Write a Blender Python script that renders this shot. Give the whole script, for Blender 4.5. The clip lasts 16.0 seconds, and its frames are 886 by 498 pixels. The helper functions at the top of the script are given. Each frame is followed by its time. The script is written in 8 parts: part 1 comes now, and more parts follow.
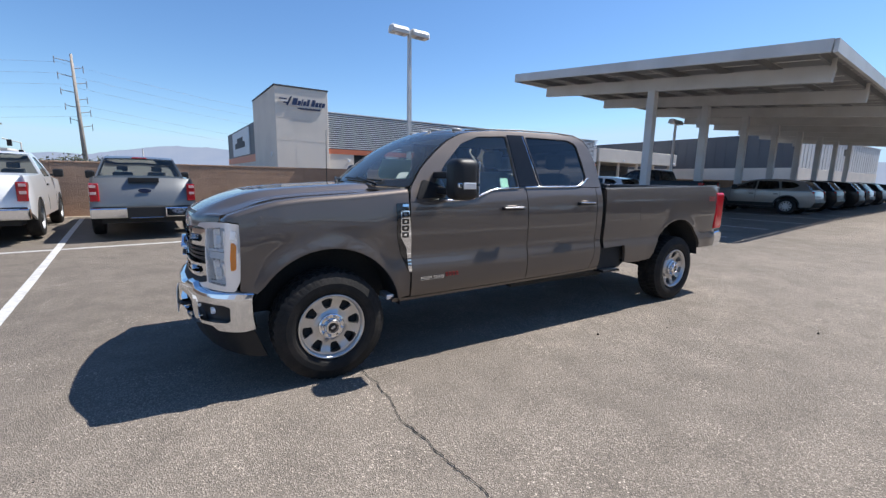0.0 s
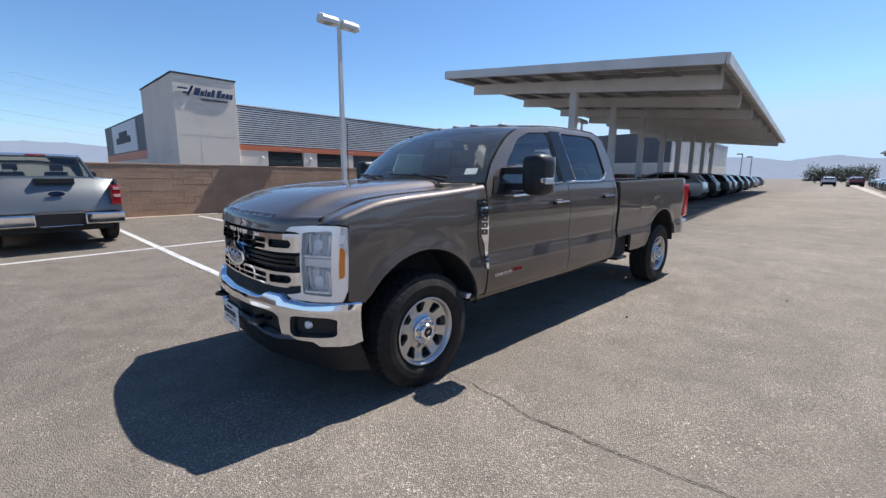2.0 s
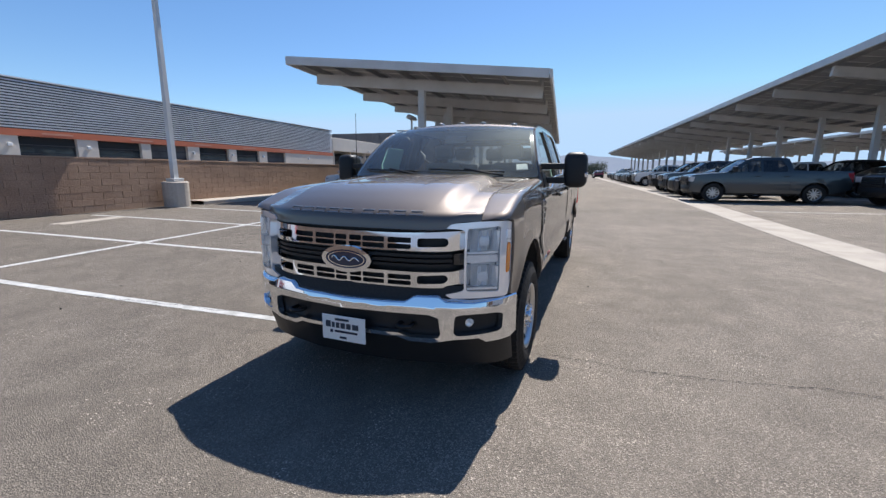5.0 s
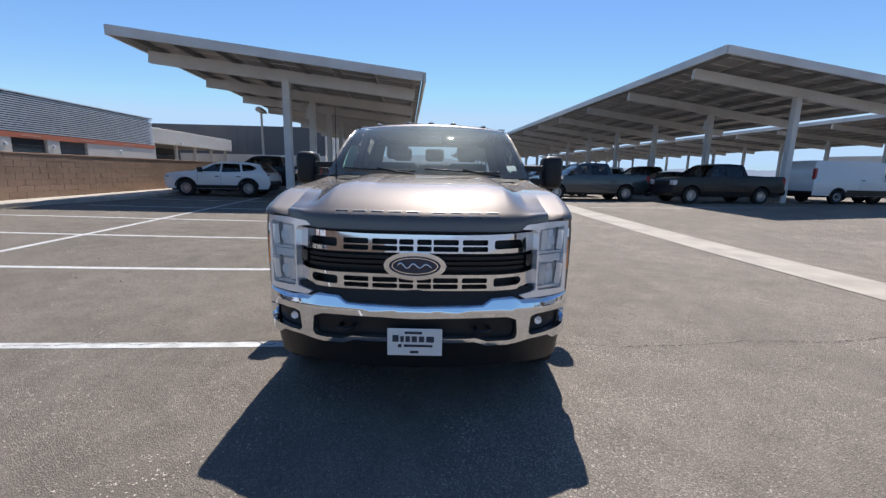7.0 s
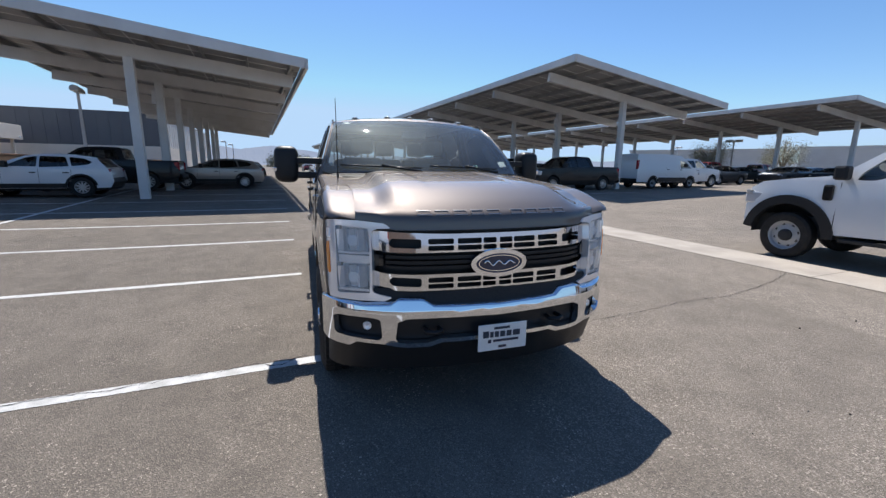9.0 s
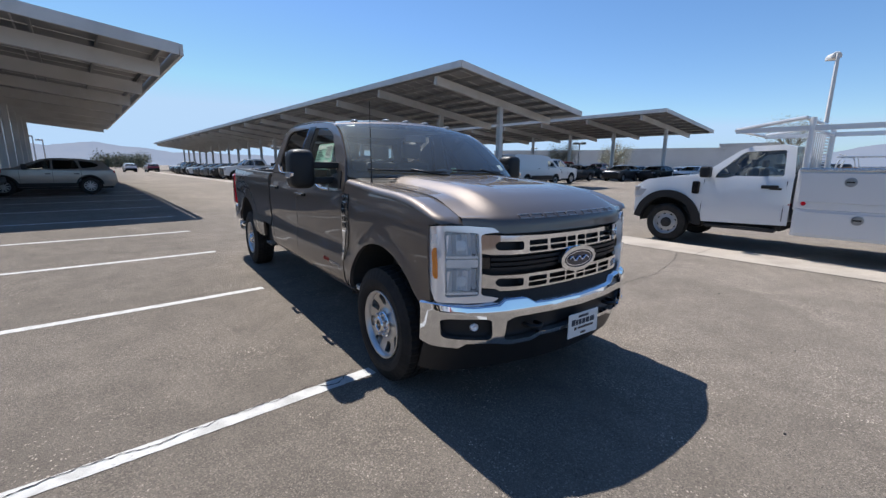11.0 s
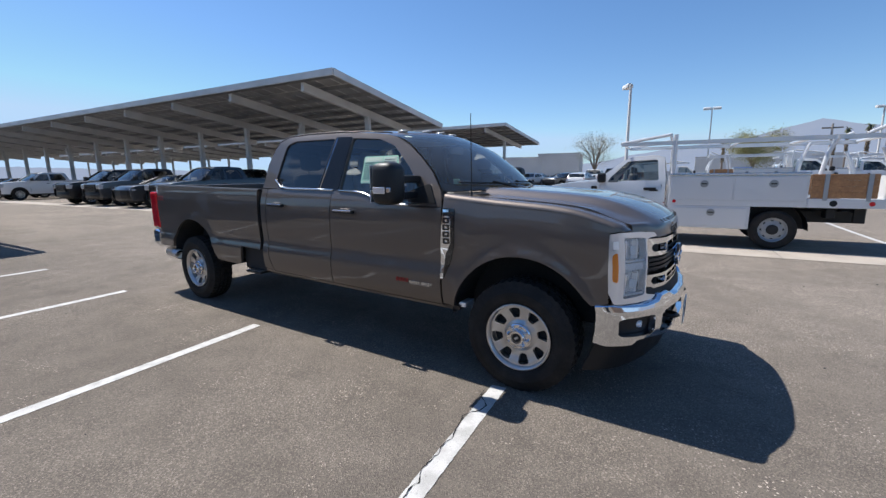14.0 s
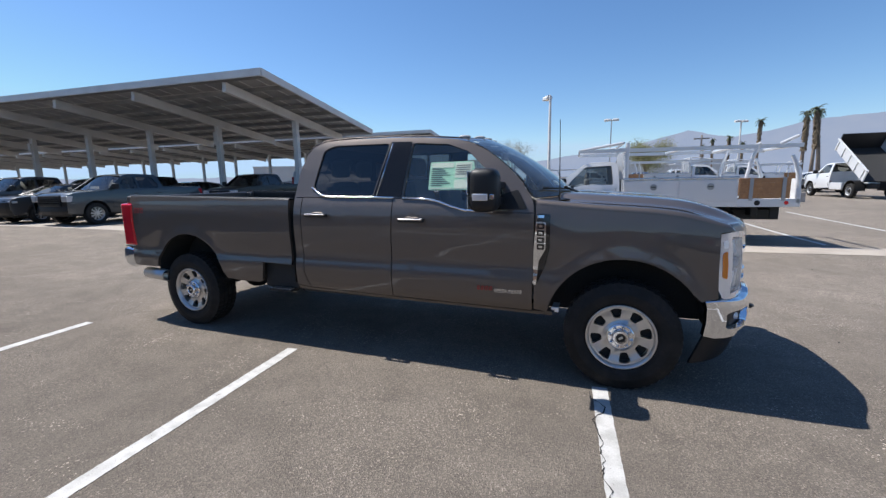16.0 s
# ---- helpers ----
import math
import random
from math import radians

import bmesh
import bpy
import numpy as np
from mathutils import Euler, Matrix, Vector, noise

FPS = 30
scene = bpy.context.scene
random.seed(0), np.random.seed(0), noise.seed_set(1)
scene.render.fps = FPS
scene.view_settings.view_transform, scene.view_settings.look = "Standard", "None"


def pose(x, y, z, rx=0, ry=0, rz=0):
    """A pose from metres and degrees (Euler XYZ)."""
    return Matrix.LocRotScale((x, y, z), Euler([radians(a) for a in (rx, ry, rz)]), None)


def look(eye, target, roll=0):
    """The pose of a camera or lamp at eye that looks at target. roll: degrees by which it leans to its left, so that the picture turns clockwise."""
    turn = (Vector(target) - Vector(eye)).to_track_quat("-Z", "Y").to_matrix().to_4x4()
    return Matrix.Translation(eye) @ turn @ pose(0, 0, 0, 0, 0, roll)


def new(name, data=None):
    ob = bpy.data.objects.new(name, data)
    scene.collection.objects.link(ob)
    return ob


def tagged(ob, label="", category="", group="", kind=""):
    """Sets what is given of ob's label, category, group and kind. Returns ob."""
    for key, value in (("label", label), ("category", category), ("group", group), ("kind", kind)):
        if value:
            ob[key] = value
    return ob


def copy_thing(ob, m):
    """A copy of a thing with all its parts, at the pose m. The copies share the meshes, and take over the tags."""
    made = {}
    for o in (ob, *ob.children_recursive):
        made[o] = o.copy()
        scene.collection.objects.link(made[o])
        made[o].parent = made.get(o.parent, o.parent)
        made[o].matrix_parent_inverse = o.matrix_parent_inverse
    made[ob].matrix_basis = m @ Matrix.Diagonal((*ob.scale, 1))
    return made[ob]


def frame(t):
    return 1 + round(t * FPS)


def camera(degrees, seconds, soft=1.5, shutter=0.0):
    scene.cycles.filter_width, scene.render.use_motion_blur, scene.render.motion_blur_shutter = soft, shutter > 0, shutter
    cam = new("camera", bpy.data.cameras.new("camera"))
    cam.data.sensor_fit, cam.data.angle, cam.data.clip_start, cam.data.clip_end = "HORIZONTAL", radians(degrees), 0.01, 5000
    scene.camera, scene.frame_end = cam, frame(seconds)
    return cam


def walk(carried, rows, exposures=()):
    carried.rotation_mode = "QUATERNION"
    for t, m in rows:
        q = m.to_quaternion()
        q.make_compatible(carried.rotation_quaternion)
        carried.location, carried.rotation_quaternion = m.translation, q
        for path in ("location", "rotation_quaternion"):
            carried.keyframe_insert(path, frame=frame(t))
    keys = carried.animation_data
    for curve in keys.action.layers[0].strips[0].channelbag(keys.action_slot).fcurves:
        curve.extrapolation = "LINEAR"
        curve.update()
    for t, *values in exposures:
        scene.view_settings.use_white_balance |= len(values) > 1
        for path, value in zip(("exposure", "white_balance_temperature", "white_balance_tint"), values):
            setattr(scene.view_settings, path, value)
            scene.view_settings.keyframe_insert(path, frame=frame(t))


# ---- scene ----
cam = camera(94.0, 16.0, soft=1.4)
METRES, EYE, TILT, LEAN, TURN = 10.57, 1.502, 0.0, 0.0, -34.3
ROWS = [
    (0.0, 0.0, 0.0, 0.0, 0.17, -9.58, -0.99),
    (0.5, -0.03, 0.0035, -0.0009, -2.83, -9.69, -0.96),
    (1.0, -0.0611, 0.0062, -0.0006, -5.87, -9.86, -0.82),
    (1.5, -0.0906, 0.0119, -0.0019, -9.01, -9.94, -0.6),
    (2.0, -0.1219, 0.0181, -0.0017, -12.32, -9.92, -0.27),
    (2.5, -0.1528, 0.025, -0.0024, -15.81, -9.95, 0.05),
    (3.0, -0.1818, 0.036, -0.0017, -19.59, -10.01, 0.24),
    (5.5, -0.3212, 0.1106, -0.0016, -42.68, -10.64, -0.68),
    (6.0, -0.3403, 0.1359, -0.0016, -47.87, -10.48, -1.07),
    (6.5, -0.3612, 0.16, -0.0015, -53.19, -10.35, -1.24),
    (7.0, -0.3771, 0.1855, -0.0024, -58.46, -10.45, -1.17),
    (7.5, -0.3906, 0.2106, -0.001, -63.5, -10.61, -1.04),
    (8.0, -0.4059, 0.2361, -0.001, -68.25, -10.88, -1.01),
    (8.5, -0.4134, 0.2648, -0.0002, -72.79, -11.08, -0.88),
    (9.0, -0.4241, 0.2936, -0.0005, -77.28, -11.23, -0.76),
    (11.5, -0.4389, 0.4491, 0.0025, -98.81, -10.85, -0.39),
    (12.0, -0.4327, 0.4802, 0.0025, -102.53, -10.46, -0.17),
    (12.5, -0.4267, 0.5126, 0.0038, -106.12, -10.18, 0.08),
    (13.0, -0.42, 0.5438, 0.0041, -109.61, -10.08, 0.26),
    (13.5, -0.4036, 0.5709, 0.0052, -112.94, -10.03, 0.44),
    (14.0, -0.3899, 0.5976, 0.0045, -116.12, -9.9, 0.55),
    (14.5, -0.3736, 0.623, 0.0047, -119.06, -9.73, 0.68),
    (15.0, -0.3536, 0.6483, 0.0056, -121.87, -9.51, 0.77),
    (15.5, -0.3388, 0.6779, 0.0062, -124.72, -9.35, 0.91),
    (16.0, -0.3157, 0.701, 0.0062, -127.75, -9.22, 1.03),
]
walk(cam, [(t, pose(0, 0, EYE, TILT, LEAN, TURN) @ pose(METRES * x, METRES * y, METRES * z, 90 + pitch, roll, yaw)) for t, x, y, z, yaw, pitch, roll in ROWS],
     exposures=[(0.0, 0.63), (3.0, 0.54), (6.0, 0.44), (9.0, 0.42), (12.0, 0.40), (16.0, 0.44)])
# ---------------------------------------------------------------- world, sun, exposure
SUN_WAY = Vector((0.65, -0.088, 1.0)).normalized()
world = bpy.data.worlds.new("sky")
scene.world = world
world.use_nodes = True
wn = world.node_tree.nodes
wl = world.node_tree.links
wn.clear()
w_out = wn.new("ShaderNodeOutputWorld")
w_bg = wn.new("ShaderNodeBackground")
w_sky = wn.new("ShaderNodeTexSky")
w_sky.sky_type = "NISHITA"
w_sky.sun_disc = False
w_sky.sun_elevation = math.asin(SUN_WAY.z)
w_sky.sun_rotation = math.atan2(SUN_WAY.x, SUN_WAY.y)
w_sky.air_density = 1.0
w_sky.dust_density = 0.15
w_sky.ozone_density = 3.0
w_bg.inputs["Strength"].default_value = 0.098
w_sat = wn.new("ShaderNodeHueSaturation")
w_sat.inputs["Saturation"].default_value = 1.12
wl.new(w_sky.outputs[0], w_sat.inputs["Color"])
w_tint = wn.new("ShaderNodeMix")
w_tint.data_type, w_tint.blend_type = "RGBA", "MULTIPLY"
w_tint.inputs[0].default_value = 1.0
w_tint.inputs[7].default_value = (0.90, 0.98, 1.08, 1)
wl.new(w_sat.outputs[0], w_tint.inputs[6])
w_haze = wn.new("ShaderNodeMix")
w_haze.data_type, w_haze.blend_type = "RGBA", "DARKEN"
w_haze.inputs[0].default_value = 1.0
w_haze.inputs[7].default_value = (3.75, 5.35, 7.4, 1)
wl.new(w_tint.outputs[2], w_haze.inputs[6])
wl.new(w_haze.outputs[2], w_bg.inputs[0])
wl.new(w_bg.outputs[0], w_out.inputs[0])

sun = new("sun", bpy.data.lights.new("sun", "SUN"))
sun.data.energy = 5.0
sun.data.angle = radians(0.53)
sun.data.color = (1.0, 0.965, 0.92)
sun.matrix_world = look((65, -8.8, 100), (0, 0, 0))


# ---------------------------------------------------------------- materials
def material(name, colour, rough=0.6, metal=0.0, spot=None, spot_scale=3.0, grain=0.0, grain_scale=80.0, bump=0.0, bump_scale=60.0, coat=0.0, random_tint=0.0, flake=0.0, spec=0.5):
    """Principled surface with broad stains (spot), fine grain and fine relief, in object space metres."""
    m = bpy.data.materials.new(name)
    m.use_nodes = True
    n, l = m.node_tree.nodes, m.node_tree.links
    b = n["Principled BSDF"]
    b.inputs["Roughness"].default_value = rough
    b.inputs["Metallic"].default_value = metal
    b.inputs["Coat Weight"].default_value = coat
    b.inputs["Coat Roughness"].default_value = 0.03
    b.inputs["Specular IOR Level"].default_value = spec
    co = n.new("ShaderNodeNewGeometry").outputs["Position"]
    rgb = n.new("ShaderNodeRGB")
    rgb.outputs[0].default_value = (*colour, 1)
    col = rgb.outputs[0]

    def noise_at(scale, detail=4.0):
        t = n.new("ShaderNodeTexNoise")
        t.inputs["Scale"].default_value = scale
        t.inputs["Detail"].default_value = detail
        l.new(co, t.inputs["Vector"])
        return t.outputs[0]

    def ramp(src, lo, hi):
        r = n.new("ShaderNodeMapRange")
        r.inputs[1].default_value, r.inputs[2].default_value = lo, hi
        l.new(src, r.inputs[0])
        return r.outputs[0]

    def mix(fac, a, c, kind="MIX"):
        x = n.new("ShaderNodeMix")
        x.data_type, x.blend_type = "RGBA", kind
        if isinstance(fac, float):
            x.inputs[0].default_value = fac
        else:
            l.new(fac, x.inputs[0])
        l.new(a, x.inputs[6])
        if isinstance(c, tuple):
            x.inputs[7].default_value = (*c, 1)
        else:
            l.new(c, x.inputs[7])
        return x.outputs[2]

    if spot:
        col = mix(ramp(noise_at(spot_scale), 0.42, 0.68), col, spot)
    if grain:
        g = ramp(noise_at(grain_scale, 2.0), 0.3, 0.7)
        hsv = n.new("ShaderNodeHueSaturation")
        mr = n.new("ShaderNodeMapRange")
        mr.inputs[3].default_value, mr.inputs[4].default_value = 1 - grain, 1 + grain
        l.new(g, mr.inputs[0])
        l.new(mr.outputs[0], hsv.inputs["Value"])
        l.new(col, hsv.inputs["Color"])
        col = hsv.outputs[0]
    if random_tint:
        oi = n.new("ShaderNodeObjectInfo")
        hsv = n.new("ShaderNodeHueSaturation")
        mr = n.new("ShaderNodeMapRange")
        mr.inputs[3].default_value, mr.inputs[4].default_value = 1 - random_tint, 1 + random_tint
        l.new(oi.outputs["Random"], mr.inputs[0])
        l.new(mr.outputs[0], hsv.inputs["Value"])
        l.new(col, hsv.inputs["Color"])
        col = hsv.outputs[0]
    l.new(col, b.inputs["Base Color"])
    if bump:
        bp = n.new("ShaderNodeBump")
        bp.inputs["Strength"].default_value = 1.0
        bp.inputs["Distance"].default_value = bump
        l.new(noise_at(bump_scale, 3.0), bp.inputs["Height"])
        l.new(bp.outputs[0], b.inputs["Normal"])
    return m


def glass(name, tint, rough=0.02, ior=1.75, veil=0.0, film=0.0):
    """Tinted vehicle glass: a clear pane of coloured glass with a real reflection and a thin pale veil for glare."""
    m = bpy.data.materials.new(name)
    m.use_nodes = True
    n, l = m.node_tree.nodes, m.node_tree.links
    n.clear()
    out = n.new("ShaderNodeOutputMaterial")
    tr = n.new("ShaderNodeBsdfTransparent")
    tr.inputs[0].default_value = (*tint, 1)
    gl = n.new("ShaderNodeBsdfGlossy")
    gl.inputs["Roughness"].default_value = rough
    fr = n.new("ShaderNodeFresnel")
    fr.inputs[0].default_value = ior
    clear = tr.outputs[0]
    if veil:
        df = n.new("ShaderNodeMixShader")
        df.inputs[0].default_value = film
        dd = n.new("ShaderNodeBsdfDiffuse")
        dd.inputs[0].default_value = (0.78, 0.80, 0.80, 1)
        dg = n.new("ShaderNodeBsdfGlossy")
        dg.inputs[0].default_value = (0.50, 0.56, 0.54, 1)
        dg.inputs["Roughness"].default_value = 0.55
        l.new(dd.outputs[0], df.inputs[1])
        l.new(dg.outputs[0], df.inputs[2])
        nz = n.new("ShaderNodeTexNoise")
        nz.inputs["Scale"].default_value = 6.0
        nz.inputs["Detail"].default_value = 6.0
        l.new(n.new("ShaderNodeNewGeometry").outputs["Position"], nz.inputs["Vector"])
        rg = n.new("ShaderNodeMapRange")
        for i, v in enumerate((0.3, 0.7, 0.85 * veil, 1.15 * veil)):
            rg.inputs[i + 1].default_value = v
        l.new(nz.outputs[0], rg.inputs[0])
        dm = n.new("ShaderNodeMixShader")
        l.new(rg.outputs[0], dm.inputs[0])
        l.new(clear, dm.inputs[1])
        l.new(df.outputs[0], dm.inputs[2])
        clear = dm.outputs[0]
    mx = n.new("ShaderNodeMixShader")
    l.new(fr.outputs[0], mx.inputs[0])
    l.new(clear, mx.inputs[1])
    l.new(gl.outputs[0], mx.inputs[2])
    l.new(mx.outputs[0], out.inputs[0])
    return m


def asphalt_material():
    m = bpy.data.materials.new("asphalt")
    m.use_nodes = True
    n, l = m.node_tree.nodes, m.node_tree.links
    b = n["Principled BSDF"]
    co = n.new("ShaderNodeNewGeometry").outputs["Position"]

    def tex(kind, scale, **kw):
        t = n.new(kind)
        t.inputs["Scale"].default_value = scale
        for k, v in kw.items():
            t.inputs[k].default_value = v
        l.new(co, t.inputs["Vector"])
        return t

    def mapr(src, a, c, d, e):
        r = n.new("ShaderNodeMapRange")
        for i, v in enumerate((a, c, d, e)):
            r.inputs[i + 1].default_value = v
        l.new(src, r.inputs[0])
        return r.outputs[0]

    def math_node(op, a, c):
        x = n.new("ShaderNodeMath")
        x.operation = op
        for i, s in enumerate((a, c)):
            if isinstance(s, float):
                x.inputs[i].default_value = s
            else:
                l.new(s, x.inputs[i])
        return x.outputs[0]

    stones = tex("ShaderNodeTexVoronoi", 150.0)
    pits = tex("ShaderNodeTexVoronoi", 120.0)
    sep = n.new("ShaderNodeSeparateColor")
    l.new(stones.outputs["Color"], sep.inputs[0])
    bright = mapr(sep.outputs[0], 0.62, 1.0, 0.0, 1.8)
    dark = mapr(sep.outputs[1], 0.0, 0.35, 0.70, 1.05)
    psep = n.new("ShaderNodeSeparateColor")
    l.new(pits.outputs["Color"], psep.inputs[0])
    glint = mapr(psep.outputs[2], 0.950, 0.965, 0.0, 0.38)
    cluster = mapr(tex("ShaderNodeTexNoise", 1.3, Detail=5.0, Roughness=0.7).outputs[0], 0.50, 0.68, 0.12, 1.0)
    glint = math_node("MULTIPLY", glint, cluster)
    worn = mapr(tex("ShaderNodeTexNoise", 0.55, Detail=5.0, Roughness=0.62).outputs[0], 0.40, 0.62, 0.45, 1.35)
    blotch = mapr(tex("ShaderNodeTexNoise", 3.1, Detail=5.0).outputs[0], 0.3, 0.75, 0.86, 1.16)
    grime = mapr(tex("ShaderNodeTexNoise", 0.17, Detail=3.0).outputs[0], 0.35, 0.65, 0.92, 1.08)
    scuff = mapr(tex("ShaderNodeTexNoise", 1.7, Detail=8.0, Roughness=0.75).outputs[0], 0.66, 0.78, 0.0, 0.05)
    sep_xyz = n.new("ShaderNodeSeparateXYZ")
    l.new(co, sep_xyz.inputs[0])
    wander = mapr(tex("ShaderNodeTexNoise", 0.8, Detail=4.0).outputs[0], 0.2, 0.8, -1.2, 1.2)
    aisle = mapr(math_node("ADD", sep_xyz.outputs[1], wander), 2.6, 5.2, AISLE, 1.0)
    base = math_node("MULTIPLY", math_node("MULTIPLY", math_node("MULTIPLY", math_node("MULTIPLY", blotch, dark), grime), aisle), ASPHALT)
    value = math_node("ADD", base, math_node("MULTIPLY", math_node("MULTIPLY", math_node("MULTIPLY", bright, worn), math_node("MULTIPLY", aisle, aisle)), 0.056))
    value = math_node("ADD", value, scuff)
    value = math_node("ADD", value, glint)
    comb = n.new("ShaderNodeCombineColor")
    l.new(math_node("MULTIPLY", value, 1.17), comb.inputs[0])
    l.new(value, comb.inputs[1])
    l.new(math_node("MULTIPLY", value, 0.83), comb.inputs[2])
    l.new(comb.outputs[0], b.inputs["Base Color"])
    b.inputs["Roughness"].default_value = 0.90
    b.inputs["Specular IOR Level"].default_value = 0.22
    bp = n.new("ShaderNodeBump")
    bp.inputs["Strength"].default_value = 1.0
    bp.inputs["Distance"].default_value = 0.006
    l.new(stones.outputs["Distance"], bp.inputs["Height"])
    l.new(bp.outputs[0], b.inputs["Normal"])
    return m


ASPHALT, AISLE = 0.124, 1.27
M_ASPHALT = asphalt_material()
M_CONCRETE = material("gutter_concrete", (0.40, 0.35, 0.295), 0.85, spot=(0.31, 0.27, 0.23), spot_scale=1.6, grain=0.12, grain_scale=90, bump=0.003)
M_MORTAR_GREY = material("joint_grey", (0.15, 0.135, 0.12), 0.9, grain=0.15)
M_CURB = material("curb_concrete", (0.45, 0.40, 0.345), 0.85, spot=(0.34, 0.29, 0.245), spot_scale=2.4, grain=0.12, bump=0.003)
M_LINE = material("line_paint", (0.52, 0.51, 0.49), 0.7, spot=(0.38, 0.37, 0.35), spot_scale=9.0, grain=0.10, grain_scale=160, bump=0.003, bump_scale=120)


def wear_paint(m, bare):
    """Chips and thin spots where the ground shows through the paint."""
    n, l = m.node_tree.nodes, m.node_tree.links
    b = n["Principled BSDF"]
    old = b.inputs["Base Color"].links[0].from_socket
    t = n.new("ShaderNodeTexNoise")
    t.inputs["Scale"].default_value = 38.0
    t.inputs["Detail"].default_value = 7.0
    t.inputs["Roughness"].default_value = 0.72
    l.new(n.new("ShaderNodeNewGeometry").outputs["Position"], t.inputs["Vector"])
    r = n.new("ShaderNodeMapRange")
    for i, v in enumerate((0.60, 0.68, 0.0, 0.85)):
        r.inputs[i + 1].default_value = v
    l.new(t.outputs[0], r.inputs[0])
    mx = n.new("ShaderNodeMix")
    mx.data_type = "RGBA"
    l.new(r.outputs[0], mx.inputs[0])
    l.new(old, mx.inputs[6])
    mx.inputs[7].default_value = (*bare, 1)
    l.new(mx.outputs[2], b.inputs["Base Color"])


wear_paint(M_LINE, (0.17, 0.155, 0.14))
M_STEEL = material("white_painted_steel", (0.62, 0.615, 0.60), 0.5, spot=(0.55, 0.54, 0.52), spot_scale=0.9, grain=0.03)
# Pale steel in a darker grey that carries the shade on the purlins.
M_PURLIN = material("shade_grey_purlin", (0.30, 0.30, 0.295), 0.5, metal=0.3, spot=(0.24, 0.24, 0.235), spot_scale=1.4, grain=0.06)
M_DECK = material("roof_deck_underside", (0.32, 0.318, 0.315), 0.5, spot=(0.26, 0.258, 0.255), spot_scale=0.8, grain=0.05)
M_BLOCK = material("brown_block", (0.36, 0.235, 0.16), 0.9, spot=(0.29, 0.185, 0.125), spot_scale=0.9, grain=0.14, grain_scale=45, bump=0.020, bump_scale=30, random_tint=0.06)
M_MORTAR = material("mortar", (0.34, 0.225, 0.155), 0.95, grain=0.1, bump=0.003)
M_STUCCO = material("beige_stucco", (0.72, 0.645, 0.555), 0.9, spot=(0.66, 0.59, 0.51), spot_scale=0.5, grain=0.05, bump=0.003)
M_ORANGE = material("orange_band", (0.58, 0.17, 0.085), 0.5, grain=0.04)
M_LOUVRE = material("louvre_metal", (0.70, 0.70, 0.70), 0.45, spot=(0.62, 0.62, 0.62), spot_scale=0.6)
# Near-black: gap shade put into the louvres' back wall; plain dark trim elsewhere.
M_LOUVRE_BACK = material("louvre_shade_and_dark_trim", (0.05, 0.053, 0.06), 0.7, grain=0.05)
M_DARKGREY = material("dark_grey_cladding", (0.115, 0.118, 0.125), 0.6, spot=(0.10, 0.10, 0.11), spot_scale=0.2)
M_DIRT = material("sand_verge", (0.38, 0.305, 0.235), 0.95, spot=(0.26, 0.215, 0.17), spot_scale=1.3, grain=0.2, grain_scale=30, bump=0.02, bump_scale=14)
M_PAINT = material("metallic_bronze_grey_paint", (0.128, 0.107, 0.094), 0.54, metal=0.79, coat=1.0)


# ---------------------------------------------------------------- mesh helpers
def part(name, bm, mat, parent=None, label="", smooth=False, kind=""):
    """Links a bmesh as one mesh object under a thing or a part."""
    me = bpy.data.meshes.new(name)
    bm.normal_update()
    bm.to_mesh(me)
    bm.free()
    for mm in mat if isinstance(mat, (list, tuple)) else (mat,):
        me.materials.append(mm)
    if smooth:
        for p in me.polygons:
            p.use_smooth = True
    ob = new(name, me)
    if parent:
        ob.parent = parent
    return tagged(ob, label=label, kind=kind)


def holder(name, m, label, category, group="", kind=""):
    ob = new(name)
    ob.empty_display_size = 0.2
    ob.matrix_world = m
    return tagged(ob, label, category, group, kind)


def add_box(bm, x0, x1, y0, y1, z0, z1, m=None):
    vs = [bm.verts.new(Vector(p) if m is None else m @ Vector(p)) for p in ((x0, y0, z0), (x1, y0, z0), (x1, y1, z0), (x0, y1, z0), (x0, y0, z1), (x1, y0, z1), (x1, y1, z1), (x0, y1, z1))]
    fs = [bm.faces.new([vs[i] for i in q]) for q in ((3, 2, 1, 0), (4, 5, 6, 7), (0, 1, 5, 4), (1, 2, 6, 5), (2, 3, 7, 6), (3, 0, 4, 7))]
    return vs, fs


def box(x0, x1, y0, y1, z0, z1, bevel=0.0, segments=2, m=None):
    bm = bmesh.new()
    add_box(bm, min(x0, x1), max(x0, x1), min(y0, y1), max(y0, y1), min(z0, z1), max(z0, z1), m)
    if bevel:
        bmesh.ops.bevel(bm, geom=bm.edges[:], offset=bevel, segments=segments, affect="EDGES", profile=0.5)
    return bm


def beam_between(bm, a, b, w, h, up=(0, 0, 1)):
    """A straight bar of section w x h from a to b, hung below the line a-b by h."""
    a, b = Vector(a), Vector(b)
    d = (b - a).normalized()
    s = d.cross(Vector(up)).normalized() * (w / 2)
    u = s.cross(d).normalized() * h
    vs = [bm.verts.new(p) for p in (a - s - u, a + s - u, a + s, a - s, b - s - u, b + s - u, b + s, b - s)]
    for q in ((0, 1, 2, 3), (7, 6, 5, 4), (0, 4, 5, 1), (1, 5, 6, 2), (2, 6, 7, 3), (3, 7, 4, 0)):
        bm.faces.new([vs[i] for i in q])


